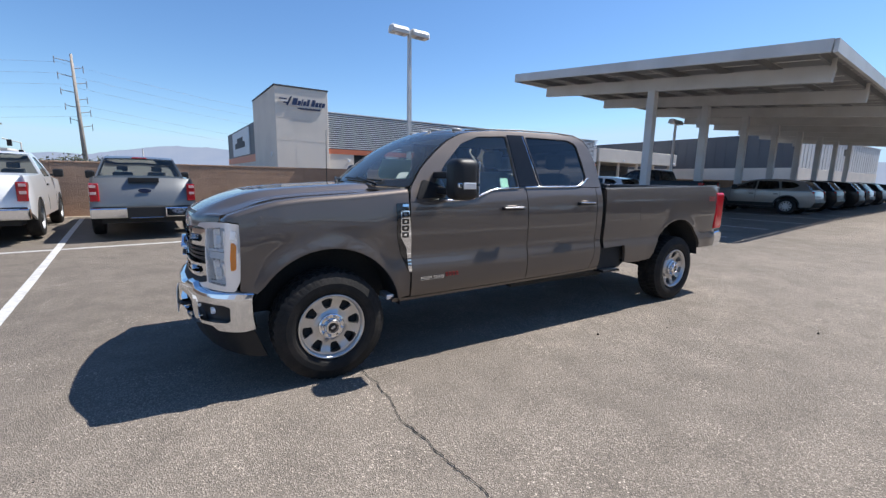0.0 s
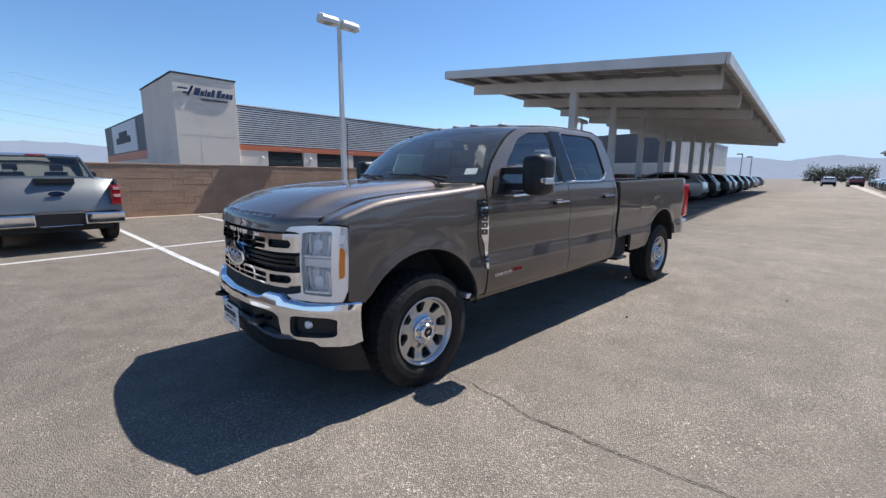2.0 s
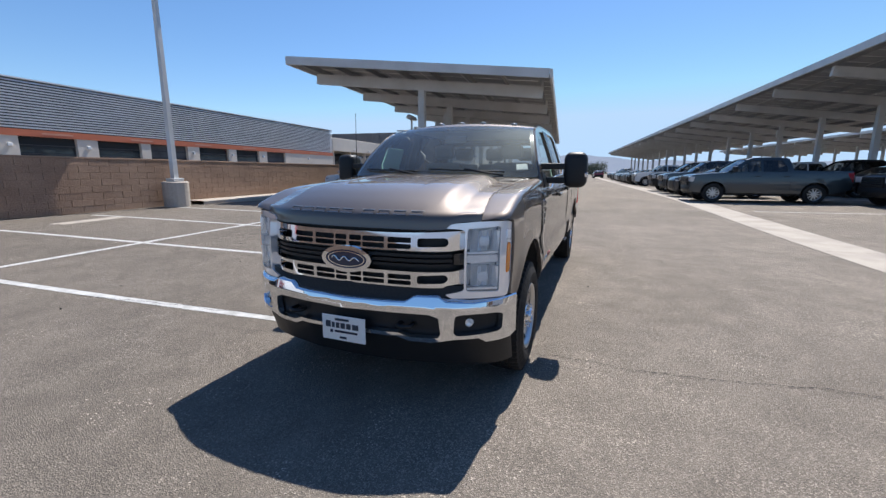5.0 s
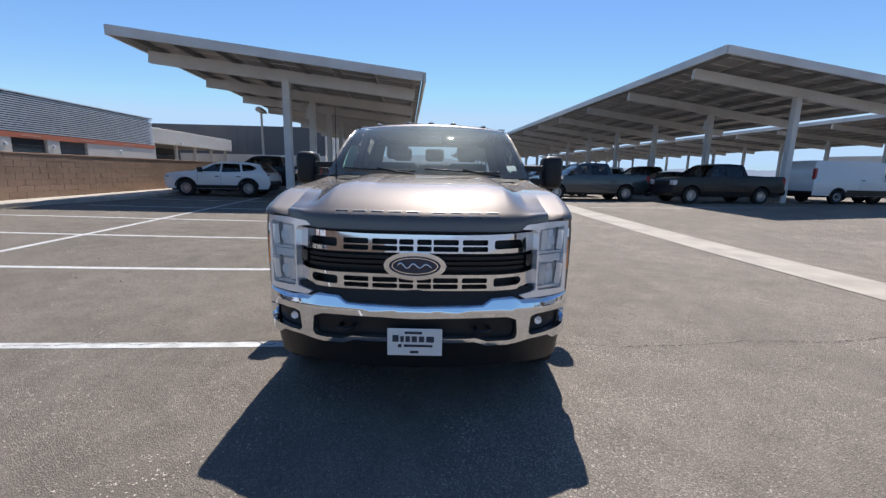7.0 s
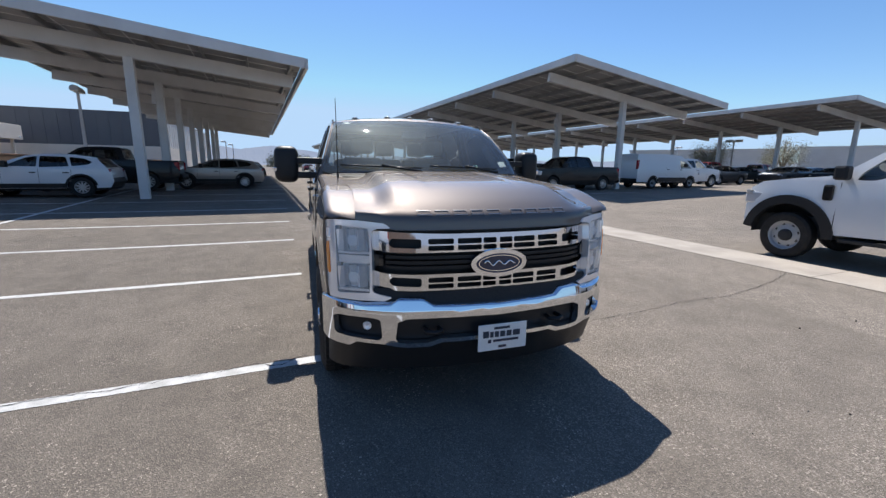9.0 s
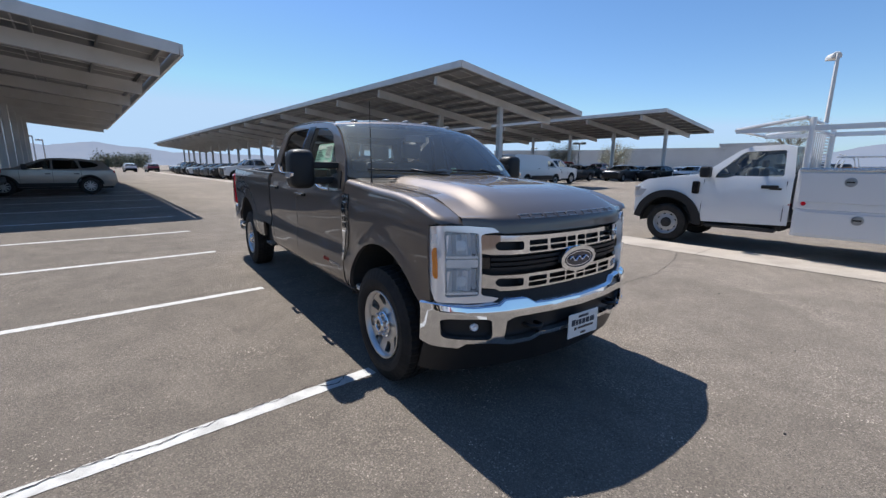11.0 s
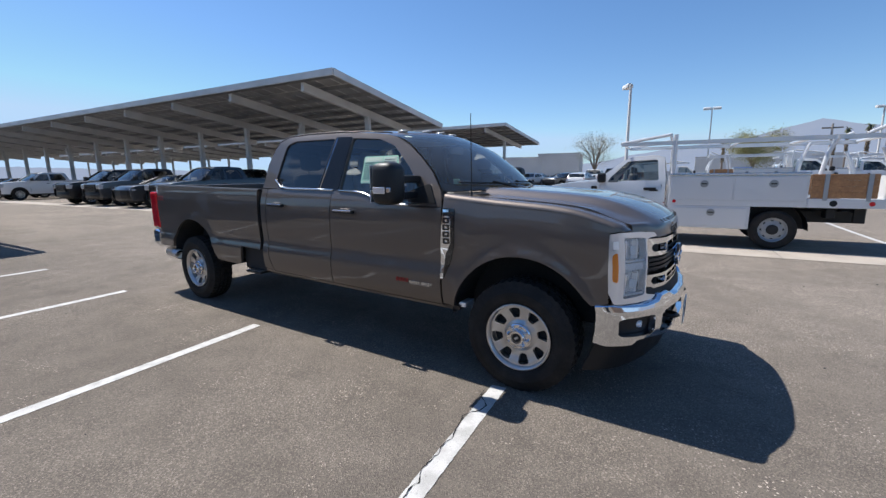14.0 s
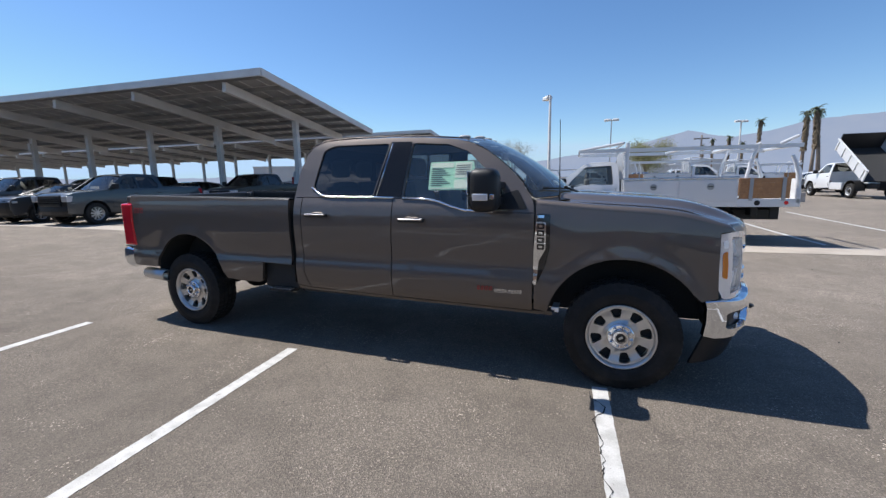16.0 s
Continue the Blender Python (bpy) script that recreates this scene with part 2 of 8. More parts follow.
def tube(bm, pts, r, n=8, caps=True):
    """A round bar through the points."""
    pts = [Vector(p) for p in pts]
    rings = []
    for i, p in enumerate(pts):
        d = (pts[min(i + 1, len(pts) - 1)] - pts[max(i - 1, 0)]).normalized()
        a = d.cross(Vector((0, 0, 1)) if abs(d.z) < 0.9 else Vector((1, 0, 0))).normalized()
        c = d.cross(a)
        rr = r[i] if isinstance(r, (list, tuple)) else r
        rings.append([bm.verts.new(p + rr * (math.cos(2 * math.pi * k / n) * a + math.sin(2 * math.pi * k / n) * c)) for k in range(n)])
    for p, q in zip(rings, rings[1:]):
        for k in range(n):
            bm.faces.new((p[k], p[(k + 1) % n], q[(k + 1) % n], q[k]))
    if caps:
        bm.faces.new(rings[0][::-1])
        bm.faces.new(rings[-1])


def lathe(bm, prof, n=32, m=None, close=True):
    """Spins (axis, radius) pairs round the y axis."""
    rings = []
    for a, r in prof:
        ring = []
        for k in range(n):
            t = 2 * math.pi * k / n
            p = Vector((r * math.cos(t), a, r * math.sin(t)))
            ring.append(bm.verts.new(p if m is None else m @ p))
        rings.append(ring)
    for p, q in zip(rings, rings[1:]):
        for k in range(n):
            bm.faces.new((p[k], q[k], q[(k + 1) % n], p[(k + 1) % n]))
    if close:
        bm.faces.new(rings[0])
        bm.faces.new(rings[-1][::-1])


# ---------------------------------------------------------------- ground
def step(u):
    u = min(1.0, max(0.0, u))
    return u * u * (3 - 2 * u)


def gz(x, y):
    """The lot rises gently away from the valley gutter."""
    return 0.22 * step((x - 5) / 18) * (1 - 0.5 * step((y - 6) / 7)) * (1 - 0.7 * step((-8 - y) / 10)) + 0.16 * step((y - 5) / 12) + 0.28 * step((-4 - y) / 16)


def axis_steps(near, far, fine, coarse):
    v = list(np.arange(near[0], near[1] + 1e-6, fine))
    lo, hi, s = near[0], near[1], fine
    left, right = [], []
    while lo > far[0] or hi < far[1]:
        s = min(s * 1.35, coarse)
        lo, hi = lo - s, hi + s
        left.append(lo)
        right.append(hi)
    return left[::-1] + v + right


def sheet(bm, xs, ys, zf):
    grid = [[bm.verts.new((x, y, zf(x, y))) for y in ys] for x in xs]
    for i in range(len(xs) - 1):
        for j in range(len(ys) - 1):
            bm.faces.new((grid[i][j], grid[i + 1][j], grid[i + 1][j + 1], grid[i][j + 1]))


bm = bmesh.new()
gx = axis_steps((-12, 30), (-2500, 2500), 0.75, 300)
gy = axis_steps((-12, 22), (-2500, 2500), 0.75, 300)
sheet(bm, gx, gy, gz)
part("ground", bm, M_ASPHALT, None, "weathered grey asphalt parking lot with pale aggregate", smooth=True, kind="structure")


def drape(bm, x0, x1, y0, y1, lift, turn=0.0, pivot=(0, 0), n=12, m=2):
    """A flat strip laid over the ground."""
    c, s = math.cos(radians(turn)), math.sin(radians(turn))
    g = []
    for i in range(n + 1):
        row = []
        for j in range(m + 1):
            x = x0 + (x1 - x0) * i / n - pivot[0]
            y = y0 + (y1 - y0) * j / m - pivot[1]
            px, py = pivot[0] + c * x - s * y, pivot[1] + s * x + c * y
            row.append(bm.verts.new((px, py, gz(px, py) + lift)))
        g.append(row)
    for i in range(n):
        for j in range(m):
            bm.faces.new((g[i][j], g[i + 1][j], g[i + 1][j + 1], g[i][j + 1]))


GRID = 2.8
def stall_line(x, y0, y1, w=0.11, turn=GRID):
    bm = bmesh.new()
    drape(bm, x - w / 2, x + w / 2, y0, y1, 0.004, turn, (x, 4.8), n=2, m=420)
    for v in bm.verts:
        if v.is_boundary:
            v.co.x += 0.0045 * noise.noise(v.co * 22) + 0.003 * noise.noise(v.co * 60)
    return part("stall_line", bm, M_LINE, None, "worn white painted parking stall line", kind="structure")


for k, x in enumerate((-1.42, 1.22, 4.0, 6.85, 9.6, 12.6, 15.5, 18.5, 21.5, 24.5)):
    stall_line(x, 4.85 if x > 1 else 5.0, 16.2 if x < 12 else 15.0, turn=1.7 if x == 1.22 else GRID)
bm = bmesh.new()
drape(bm, -8, 40, 10.40, 10.52, 0.006, GRID, (0, 10.4), n=60, m=1)
part("stall_line", bm, M_LINE, None, "long white line between two rows of stalls", kind="structure")

bm = bmesh.new()
drape(bm, -60, 110, -3.05, -2.02, 0.005, 0.8, (0, -2), n=200, m=2)
part("valley_gutter", bm, M_CONCRETE, None, "pale concrete valley gutter across the asphalt", kind="structure")

for k in range(34):
    x = -26 + 3.05 * k
    bm = bmesh.new()
    drape(bm, x, x + 0.014, -3.05, -2.02, 0.0065, 0.8, (0, -2), n=1, m=2)
    part("gutter_joint", bm, M_MORTAR_GREY, None, "thin dark joint across the concrete gutter", kind="structure")
for y in (-3.062, -2.022):
    bm = bmesh.new()
    drape(bm, -60, 110, y, y + 0.016, 0.007, 0.8, (0, -2), n=200, m=1)
    part("gutter_edge", bm, M_MORTAR_GREY, None, "dark seam where concrete meets asphalt", kind="structure")

# ---------------------------------------------------------------- carports
def carport(name, origin, turn, length, width, z_high, z_low, beams, beam_at, col_off, label, ground):
    """Origin: near corner at the high edge. Local x runs along the carport, y away from the high edge towards the low one."""
    top = holder(name, pose(origin[0], origin[1], 0, 0, 0, turn), label, "carport")
    sgn = 1 if width > 0 else -1
    w = abs(width)
    zt = lambda y: z_high + (z_low - z_high) * y / w
    def P(x, y, dz=0.0):
        return (x, sgn * y, zt(y) + dz)
    bm = bmesh.new()
    beam_between(bm, P(0, 0), P(length, 0), 0.10, 0.34)
    part("fascia", bm, M_STEEL, top)
    bm = bmesh.new()
    beam_between(bm, P(0, w), P(length, w), 0.10, 0.34)
    part("fascia", bm, M_STEEL, top)
    for x in (0, length):
        bm = bmesh.new()
        beam_between(bm, P(x, 0.05), P(x, w - 0.05), 0.10, 0.34)
        part("fascia", bm, M_STEEL, top)
    bm = bmesh.new()
    n = int(length / 1.05)
    for i in range(n):
        x0 = 0.06 + i * (length - 0.12) / n
        x1 = x0 + (length - 0.12) / n - 0.045
        for j in range(6):
            y0, y1 = 0.06 + j * (w - 0.12) / 6, 0.06 + (j + 1) * (w - 0.12) / 6 - 0.03
            vs = [bm.verts.new(P(x, y, dz)) for dz in (-0.06, -0.02) for x, y in ((x0, y0), (x1, y0), (x1, y1), (x0, y1))]
            for q in ((0, 1, 2, 3), (7, 6, 5, 4), (0, 4, 5, 1), (2, 6, 7, 3), (1, 5, 6, 2), (3, 7, 4, 0)):
                bm.faces.new([vs[k] for k in q])
    bmesh.ops.recalc_face_normals(bm, faces=bm.faces[:])
    part("deck", bm, M_DECK, top, "grey panels seen from below", kind="stuff")
    bm = bmesh.new()
    for i in range(1, n):
        x = 0.06 + i * (length - 0.12) / n - 0.0225
        beam_between(bm, P(x, 0.08, -0.062), P(x, w - 0.08, -0.060), 0.032, 0.02)
    for j in range(1, 6):
        y = 0.06 + j * (w - 0.12) / 6 - 0.015
        beam_between(bm, P(0.06, y, -0.058), P(length - 0.06, y, -0.058), 0.05, 0.015)
    part("module_frame", bm, M_STEEL, top, "thin bright panel joints", kind="stuff")
    for j in range(8):
        y = 0.5 + j * (w - 1.0) / 7
        bm = bmesh.new()
        beam_between(bm, P(0.06, y, -0.065), P(length - 0.06, y, -0.065), 0.07, 0.21)
        part("purlin", bm, M_PURLIN, top, "steel purlin, greyed for the shade under the roof")
    for i in range(beams):
        x = beam_at + i * (length - 2 * beam_at) / (beams - 1)
        bm = bmesh.new()
        beam_between(bm, P(x, 0.35, -0.33), P(x, w - 0.35, -0.33), 0.22, 0.46)
        part("beam", bm, M_STEEL, top)
        part("bracket", box(x - 0.04, x + 0.04, sgn * (w - 0.42) - 0.06, sgn * (w - 0.42) + 0.06, zt(w) - 0.62, zt(w) - 0.05, 0.01, 1), M_STEEL, top)
        bm = box(x - 0.155, x + 0.155, sgn * col_off - 0.155, sgn * col_off + 0.155, 0.1, zt(col_off) - 0.75, 0.02, 1)
        c = part("column", bm, M_STEEL, top)
        if i % 3 == 1:
            part("junction_box", box(x - 0.14, x + 0.14, sgn * col_off + 0.155, sgn * col_off + 0.32, zt(col_off) - 1.75, zt(col_off) - 1.15, 0.01, 1), M_STEEL, c)
            part("conduit", box(x - 0.03, x + 0.03, sgn * col_off + 0.155, sgn * col_off + 0.21, 0.4, zt(col_off) - 1.75), M_STEEL, c)
    return top


# ---------------------------------------------------------------- curved panels
from mathutils.geometry import tessellate_polygon


def rounded(pts, r, n=4):
    """Rounds the corners of a closed 2D outline."""
    out = []
    k = len(pts)
    for i in range(k):
        p, a, b = Vector(pts[i]), Vector(pts[i - 1]), Vector(pts[(i + 1) % k])
        rr = min(r, (a - p).length * 0.45, (b - p).length * 0.45)
        s, e = p + (a - p).normalized() * rr, p + (b - p).normalized() * rr
        for j in range(n + 1):
            t = j / n
            out.append(tuple(s * (1 - t) ** 2 + p * 2 * t * (1 - t) + e * t * t))
    return out


def ellipse(cx, cy, rx, ry, n=32):
    return [(cx + rx * math.cos(2 * math.pi * k / n), cy + ry * math.sin(2 * math.pi * k / n)) for k in range(n)]


PANES = []


def mirror_y(f):
    def g(u, v):
        p = f(u, v)
        return Vector((p[0], -p[1], p[2]))
    return g


def skin(name, outline, f, mat, parent, thick=0.02, cell=(0.06, 0.06), holes=(), label="", flip=False, back=False):
    """A panel cut to a 2D outline (with holes), laid on the surface f(u, v), with true normals and a turned-in rim."""
    loops = [[Vector((p[0], p[1], 0)) for p in outline]] + [[Vector((p[0], p[1], 0)) for p in h] for h in holes]
    flat = [p for lp in loops for p in lp]
    bm = bmesh.new()
    vs = [bm.verts.new(p) for p in flat]
    for tri in tessellate_polygon(loops):
        if len(set(tri)) == 3:
            try:
                bm.faces.new([vs[i] for i in tri])
            except ValueError:
                pass
    for ax in (0, 1):
        lo, hi = min(p[ax] for p in flat), max(p[ax] for p in flat)
        k = max(1, int(round((hi - lo) / cell[ax])))
        for i in range(1, k):
            co = [0, 0, 0]
            no = [0, 0, 0]
            co[ax], no[ax] = lo + (hi - lo) * i / k, 1
            bmesh.ops.bisect_plane(bm, geom=bm.verts[:] + bm.edges[:] + bm.faces[:], plane_co=co, plane_no=no, dist=1e-5)
    bmesh.ops.remove_doubles(bm, verts=bm.verts[:], dist=2e-4)
    loose = [v for v in bm.verts if not v.link_faces]
    bmesh.ops.delete(bm, geom=loose, context="VERTS")
    sign = -1 if flip else 1
    h = 1e-3
    nor = {}
    bm.normal_update()
    for fc in bm.faces:
        if fc.normal.z < 0:
            fc.normal_flip()
    for v in bm.verts:
        u, w = v.co.x, v.co.y
        du = Vector(f(u + h, w)) - Vector(f(u - h, w))
        dv = Vector(f(u, w + h)) - Vector(f(u, w - h))
        nor[v] = du.cross(dv).normalized() * sign
        v.co = Vector(f(u, w))
    if flip:
        bmesh.ops.reverse_faces(bm, faces=bm.faces[:])
    top = set(bm.faces)
    custom = {}
    if thick:
        edges = [e for e in bm.edges if len(e.link_faces) == 1]
        ring = {}
        for e in edges:
            for v in e.verts:
                if v not in ring:
                    ring[v] = bm.verts.new(v.co - nor[v] * thick)
        for e in edges:
            lp = e.link_loops[0]
            a, b = lp.vert, lp.link_loop_next.vert
            bm.faces.new((b, a, ring[a], ring[b]))
    bm.normal_update()
    bm.verts.index_update()
    bm.faces.index_update()
    keep = {v.index: nor[v] for v in nor}
    faces_top = {fc.index for fc in top}
    me = bpy.data.meshes.new(name)
    bm.to_mesh(me)
    bm.free()
    me.materials.append(mat)
    loops_n = []
    for p in me.polygons:
        p.use_smooth = True
        for vi in p.vertices:
            loops_n.append(keep[vi] if p.index in faces_top else p.normal.copy())
    me.normals_split_custom_set(loops_n)
    ob = new(name, me)
    ob.parent = parent
    if mat in PANES:
        ob.visible_shadow = False
    return tagged(ob, label=label)


def both(name, outline, f, mat, parent, **kw):
    """The panel on the right side and its mirror on the left."""
    return [skin(name, outline, f, mat, parent, flip=True, **kw), skin(name, outline, mirror_y(f), mat, parent, **kw)]


def smooth_interp(x, pts, soft=0.02):
    xs, ys = [p[0] for p in pts], [p[1] for p in pts]
    return sum(w * float(np.interp(x + d * soft, xs, ys)) for d, w in ((-1, 0.25), (-0.5, 0.25), (0.5, 0.25), (1, 0.25)))


def spline(pts, t):
    """Catmull-Rom through the points, t from 0 to 1."""
    n = len(pts) - 1
    s = min(max(t, 0.0), 1.0) * n
    i = min(int(s), n - 1)
    u = s - i
    p = [Vector(pts[min(max(i + k, 0), n)]) for k in (-1, 0, 1, 2)]
    if i == 0:
        p[0] = 2 * p[1] - p[2]
    if i == n - 1:
        p[3] = 2 * p[2] - p[1]
    out = 0.5 * (2 * p[1] + (p[2] - p[0]) * u + (2 * p[0] - 5 * p[1] + 4 * p[2] - p[3]) * u * u + (3 * p[1] - p[0] - 3 * p[2] + p[3]) * u * u * u)
    return out + (p[2] - p[1]) * (t - min(max(t, 0.0), 1.0)) * n


# ---------------------------------------------------------------- vehicle materials
M_CHROME = material("chrome", (0.76, 0.785, 0.82), 0.045, metal=1.0)
M_ALLOY = material("bright_alloy", (0.56, 0.555, 0.55), 0.36, metal=0.95)
M_LUG = material("chrome_lug", (0.75, 0.75, 0.76), 0.15, metal=1.0)
M_BLACK = material("black_plastic", (0.015, 0.015, 0.016), 0.45, spec=0.32, grain=0.1, grain_scale=300, bump=0.0004, bump_scale=500)
M_GLOSSBLACK = material("gloss_black_trim", (0.012, 0.012, 0.013), 0.12, coat=0.5)
M_TRIM = material("black_pillar_trim", (0.008, 0.008, 0.009), 0.22, spec=0.35)
M_SATINCHROME = material("polished_moulding", (0.80, 0.81, 0.83), 0.16, metal=1.0)
M_RUBBER = material("tyre_rubber", (0.013, 0.0125, 0.012), 0.72, spec=0.3, spot=(0.024, 0.021, 0.019), spot_scale=9, grain=0.15, grain_scale=90, bump=0.001, bump_scale=200)
M_UNDER = material("underbody_black", (0.02, 0.02, 0.02), 0.8, grain=0.2)
M_GLASS = glass("clear_tinted_glass", (0.82, 0.90, 0.86), ior=1.95)
# The pale film mixed in here stands for sun glare across the windshield.
M_SHIELD = glass("veiled_windshield_glass", (0.86, 0.94, 0.92), ior=1.65, veil=0.075, film=0.6)
M_GLASS_BACK = glass("tinted_back_glass", (0.50, 0.52, 0.51), ior=1.6)
M_GLASS_DARK = glass("dark_privacy_glass", (0.12, 0.124, 0.13))
M_GLASS_CAR = glass("tinted_car_glass", (0.50, 0.54, 0.53))
# A milky film brightens the lens in place of the lamp's inner reflections.
M_LENS = glass("clear_lamp_lens", (0.97, 0.98, 0.99), ior=1.35, veil=0.25)
PANES += [M_GLASS_BACK, M_GLASS, M_SHIELD, M_GLASS_DARK, M_GLASS_CAR, M_LENS]
M_REFLECT = material("lamp_reflector", (0.90, 0.91, 0.93), 0.34, metal=0.7)
M_LAMPGREY = material("lamp_bezel", (0.90, 0.91, 0.93), 0.14, metal=0.5, coat=1.0)
M_CRYSTAL = material("crystal_reflector", (0.95, 0.95, 0.96), 0.24, metal=0.35, coat=0.6, bump=0.004, bump_scale=30)
M_LAMPBACK = material("smoky_lamp_housing", (0.92, 0.93, 0.94), 0.30, metal=0.1, coat=0.6)
M_CARLAMP = material("parked_car_headlamp", (0.48, 0.49, 0.51), 0.22, metal=0.2, coat=1.0)
M_MARKER = material("clear_grey_marker", (0.42, 0.40, 0.37), 0.2, coat=0.8)
M_TAILCLEAR = material("pale_pink_lens", (0.55, 0.36, 0.36), 0.2, coat=0.8)
M_AMBER = material("amber_lens", (0.80, 0.24, 0.03), 0.15, coat=0.6)
M_RED = material("red_lens", (0.60, 0.012, 0.022), 0.12, coat=0.6)
M_LINER = material("light_grey_headliner", (0.45, 0.44, 0.42), 0.9, grain=0.1, grain_scale=200)
M_SEAT = material("grey_seat_cloth", (0.22, 0.215, 0.21), 0.85, grain=0.2, grain_scale=200)
M_DASH = material("dark_dash", (0.20, 0.20, 0.20), 0.6, grain=0.1)
M_PAPER = material("white_paper", (0.74, 0.78, 0.74), 0.6, grain=0.03)
M_PAPER_GREEN = material("pale_green_paper", (0.50, 0.78, 0.66), 0.6, grain=0.03)
M_INK = material("dark_ink", (0.03, 0.04, 0.06), 0.6)
M_BADGE_BLUE = material("dark_blue_enamel", (0.012, 0.02, 0.055), 0.12, coat=0.6)
M_BADGE_RED = material("red_badge", (0.30, 0.02, 0.02), 0.3)
M_PLATE = material("white_plate", (0.76, 0.76, 0.74), 0.4, grain=0.03)

# ---------------------------------------------------------------- the pickup truck
# Own frame: x back from the front axle, y to the passenger side, z up from the ground.
truck = holder("pickup_truck", pose(1.012, 3.855, 0, 0, 0, -3.2), "bronze-grey metallic crew cab pickup truck with long bed and chrome front", "pickup truck")

CAB_Y = [(0.40, 0.90), (0.52, 0.945), (0.57, 0.975), (0.64, 0.990), (0.77, 1.000), (0.80, 0.997), (0.875, 0.979), (0.92, 0.977), (1.05, 0.985), (1.20, 0.988), (1.30, 0.980), (1.38, 0.962), (1.43, 0.942), (1.50, 0.918), (1.70, 0.855), (1.90, 0.785), (1.97, 0.752), (2.04, 0.70)]
BED_Y = [(0.40, 0.92), (0.52, 0.955), (0.58, 0.980), (0.66, 0.992), (0.77, 1.000), (0.80, 0.997), (0.855, 0.980), (0.90, 0.980), (1.10, 0.992), (1.30, 0.990), (1.40, 0.980), (1.45, 0.968), (1.60, 0.93)]
FEN_Y = [(0.40, 0.93), (0.56, 0.970), (0.66, 0.982), (0.90, 0.990), (1.10, 0.992), (1.20, 0.985), (1.30, 0.970), (1.45, 0.94)]
ARCH_F, ARCH_R = (0.02, 0.45, 0.548), (4.43, 0.53, 0.525)


def flare(x, z, arch):
    r = math.hypot(x - arch[0], z - arch[1]) - arch[2]
    return 0.013 * math.exp(-((max(r, 0) / 0.050) ** 2)) - 0.003 * math.exp(-(((r - 0.13) / 0.06) ** 2))


TAPER = [(-0.79, 0.27), (-0.75, 0.21), (-0.715, 0.153), (-0.668, 0.083), (-0.633, 0.033), (-0.602, 0.015), (-0.46, 0.007), (-0.3, 0.0), (0.0, 0.0)]


def taper(x):
    return smooth_interp(x, TAPER, 0.012)


def cab_side(x, z):
    return Vector((x, smooth_interp(z, CAB_Y, 0.022), z))


def bed_side(x, z):
    y = smooth_interp(z, BED_Y, 0.016) + 0.6 * flare(x, z, ARCH_R)
    y -= 0.05 * max(0.0, (x - 5.15) / 0.3) ** 2
    return Vector((x, y, z))


FENDER_TOP = [(-0.70, 1.150), (-0.676, 1.195), (-0.658, 1.235), (-0.606, 1.256), (-0.541, 1.277), (-0.451, 1.308), (-0.324, 1.341), (-0.138, 1.363), (0.2, 1.385), (0.5, 1.410), (0.8, 1.44)]
HOOD_EDGE = [(-0.80, 0.806), (-0.66, 0.798), (-0.45, 0.785), (-0.2, 0.778), (0.7, 0.775)]


def fender_side(x, v):
    """v up to 1.0 is height; beyond that it climbs to the shoulder, rounds it and runs inwards over the top."""
    zt = smooth_interp(x, FENDER_TOP, 0.03)
    rr = 0.042 - 0.012 * step((-0.35 - x) / 0.35)
    zs = zt - rr
    k = step((x - 0.35) / 0.3)
    def base(z):
        return (1 - k) * smooth_interp(z, FEN_Y, 0.03) + k * smooth_interp(z, CAB_Y, 0.03) + flare(x, z, ARCH_F) - taper(x)
    if v <= 1.0:
        return Vector((x, base(v), v))
    if v <= 1.2:
        z = 1.0 + (zs - 1.0) * (v - 1.0) / 0.2
        return Vector((x, base(z), z))
    y0 = base(zs)
    edge = smooth_interp(x, HOOD_EDGE, 0.03)
    b = min(0.050, 0.62 * (y0 - edge))
    if v <= 1.34:
        a = (v - 1.2) / 0.14 * math.pi / 2
        return Vector((x, y0 - b * (1 - math.cos(a)), zs + rr * math.sin(a)))
    k = (v - 1.34) / 0.22
    return Vector((x, (y0 - b) * (1 - k) + (edge - 0.012) * k, zt - 0.004 * k - 0.002 * k ** 4))


def arc(cx, cz, r, a0, a1, n):
    return [(cx + r * math.cos(radians(a0 + (a1 - a0) * i / n)), cz + r * math.sin(radians(a0 + (a1 - a0) * i / n))) for i in range(n + 1)]


# front fenders: outline from the door's edge round the wheel arch to the lamp and back over the top
fender_line = [(0.655, 1.56), (0.655, 1.20), (0.66, 0.56), (0.50, 0.555)] + arc(*ARCH_F, 4, 180 - 29, 22)[1:-1]
fender_line += [(-0.475, 0.725), (-0.574, 0.75), (-0.562, 0.95), (-0.558, 1.168), (-0.600, 1.184), (-0.640, 1.204), (-0.655, 1.28), (-0.664, 1.40), (-0.668, 1.56), (-0.50, 1.56)]
both("front_fender", fender_line, fender_side, M_PAINT, truck, thick=0.03, cell=(0.05, 0.04))

# doors
BELT = [(2.93, 1.445), (2.0, 1.435), (1.56, 1.42), (1.46, 1.40), (1.33, 1.357), (1.22, 1.328), (0.9, 1.318), (0.665, 1.32)]
door_f = [(0.667, 1.318), (0.9, 1.316), (1.22, 1.326), (1.33, 1.355), (1.46, 1.398), (1.56, 1.418), (1.885, 1.432), (1.90, 1.05), (1.905, 0.565), (0.675, 0.548), (0.668, 1.0)]
door_r = [(1.893, 1.432), (2.86, 1.442), (2.866, 1.0), (2.85, 0.72), (2.80, 0.582), (1.913, 0.565), (1.908, 1.05)]
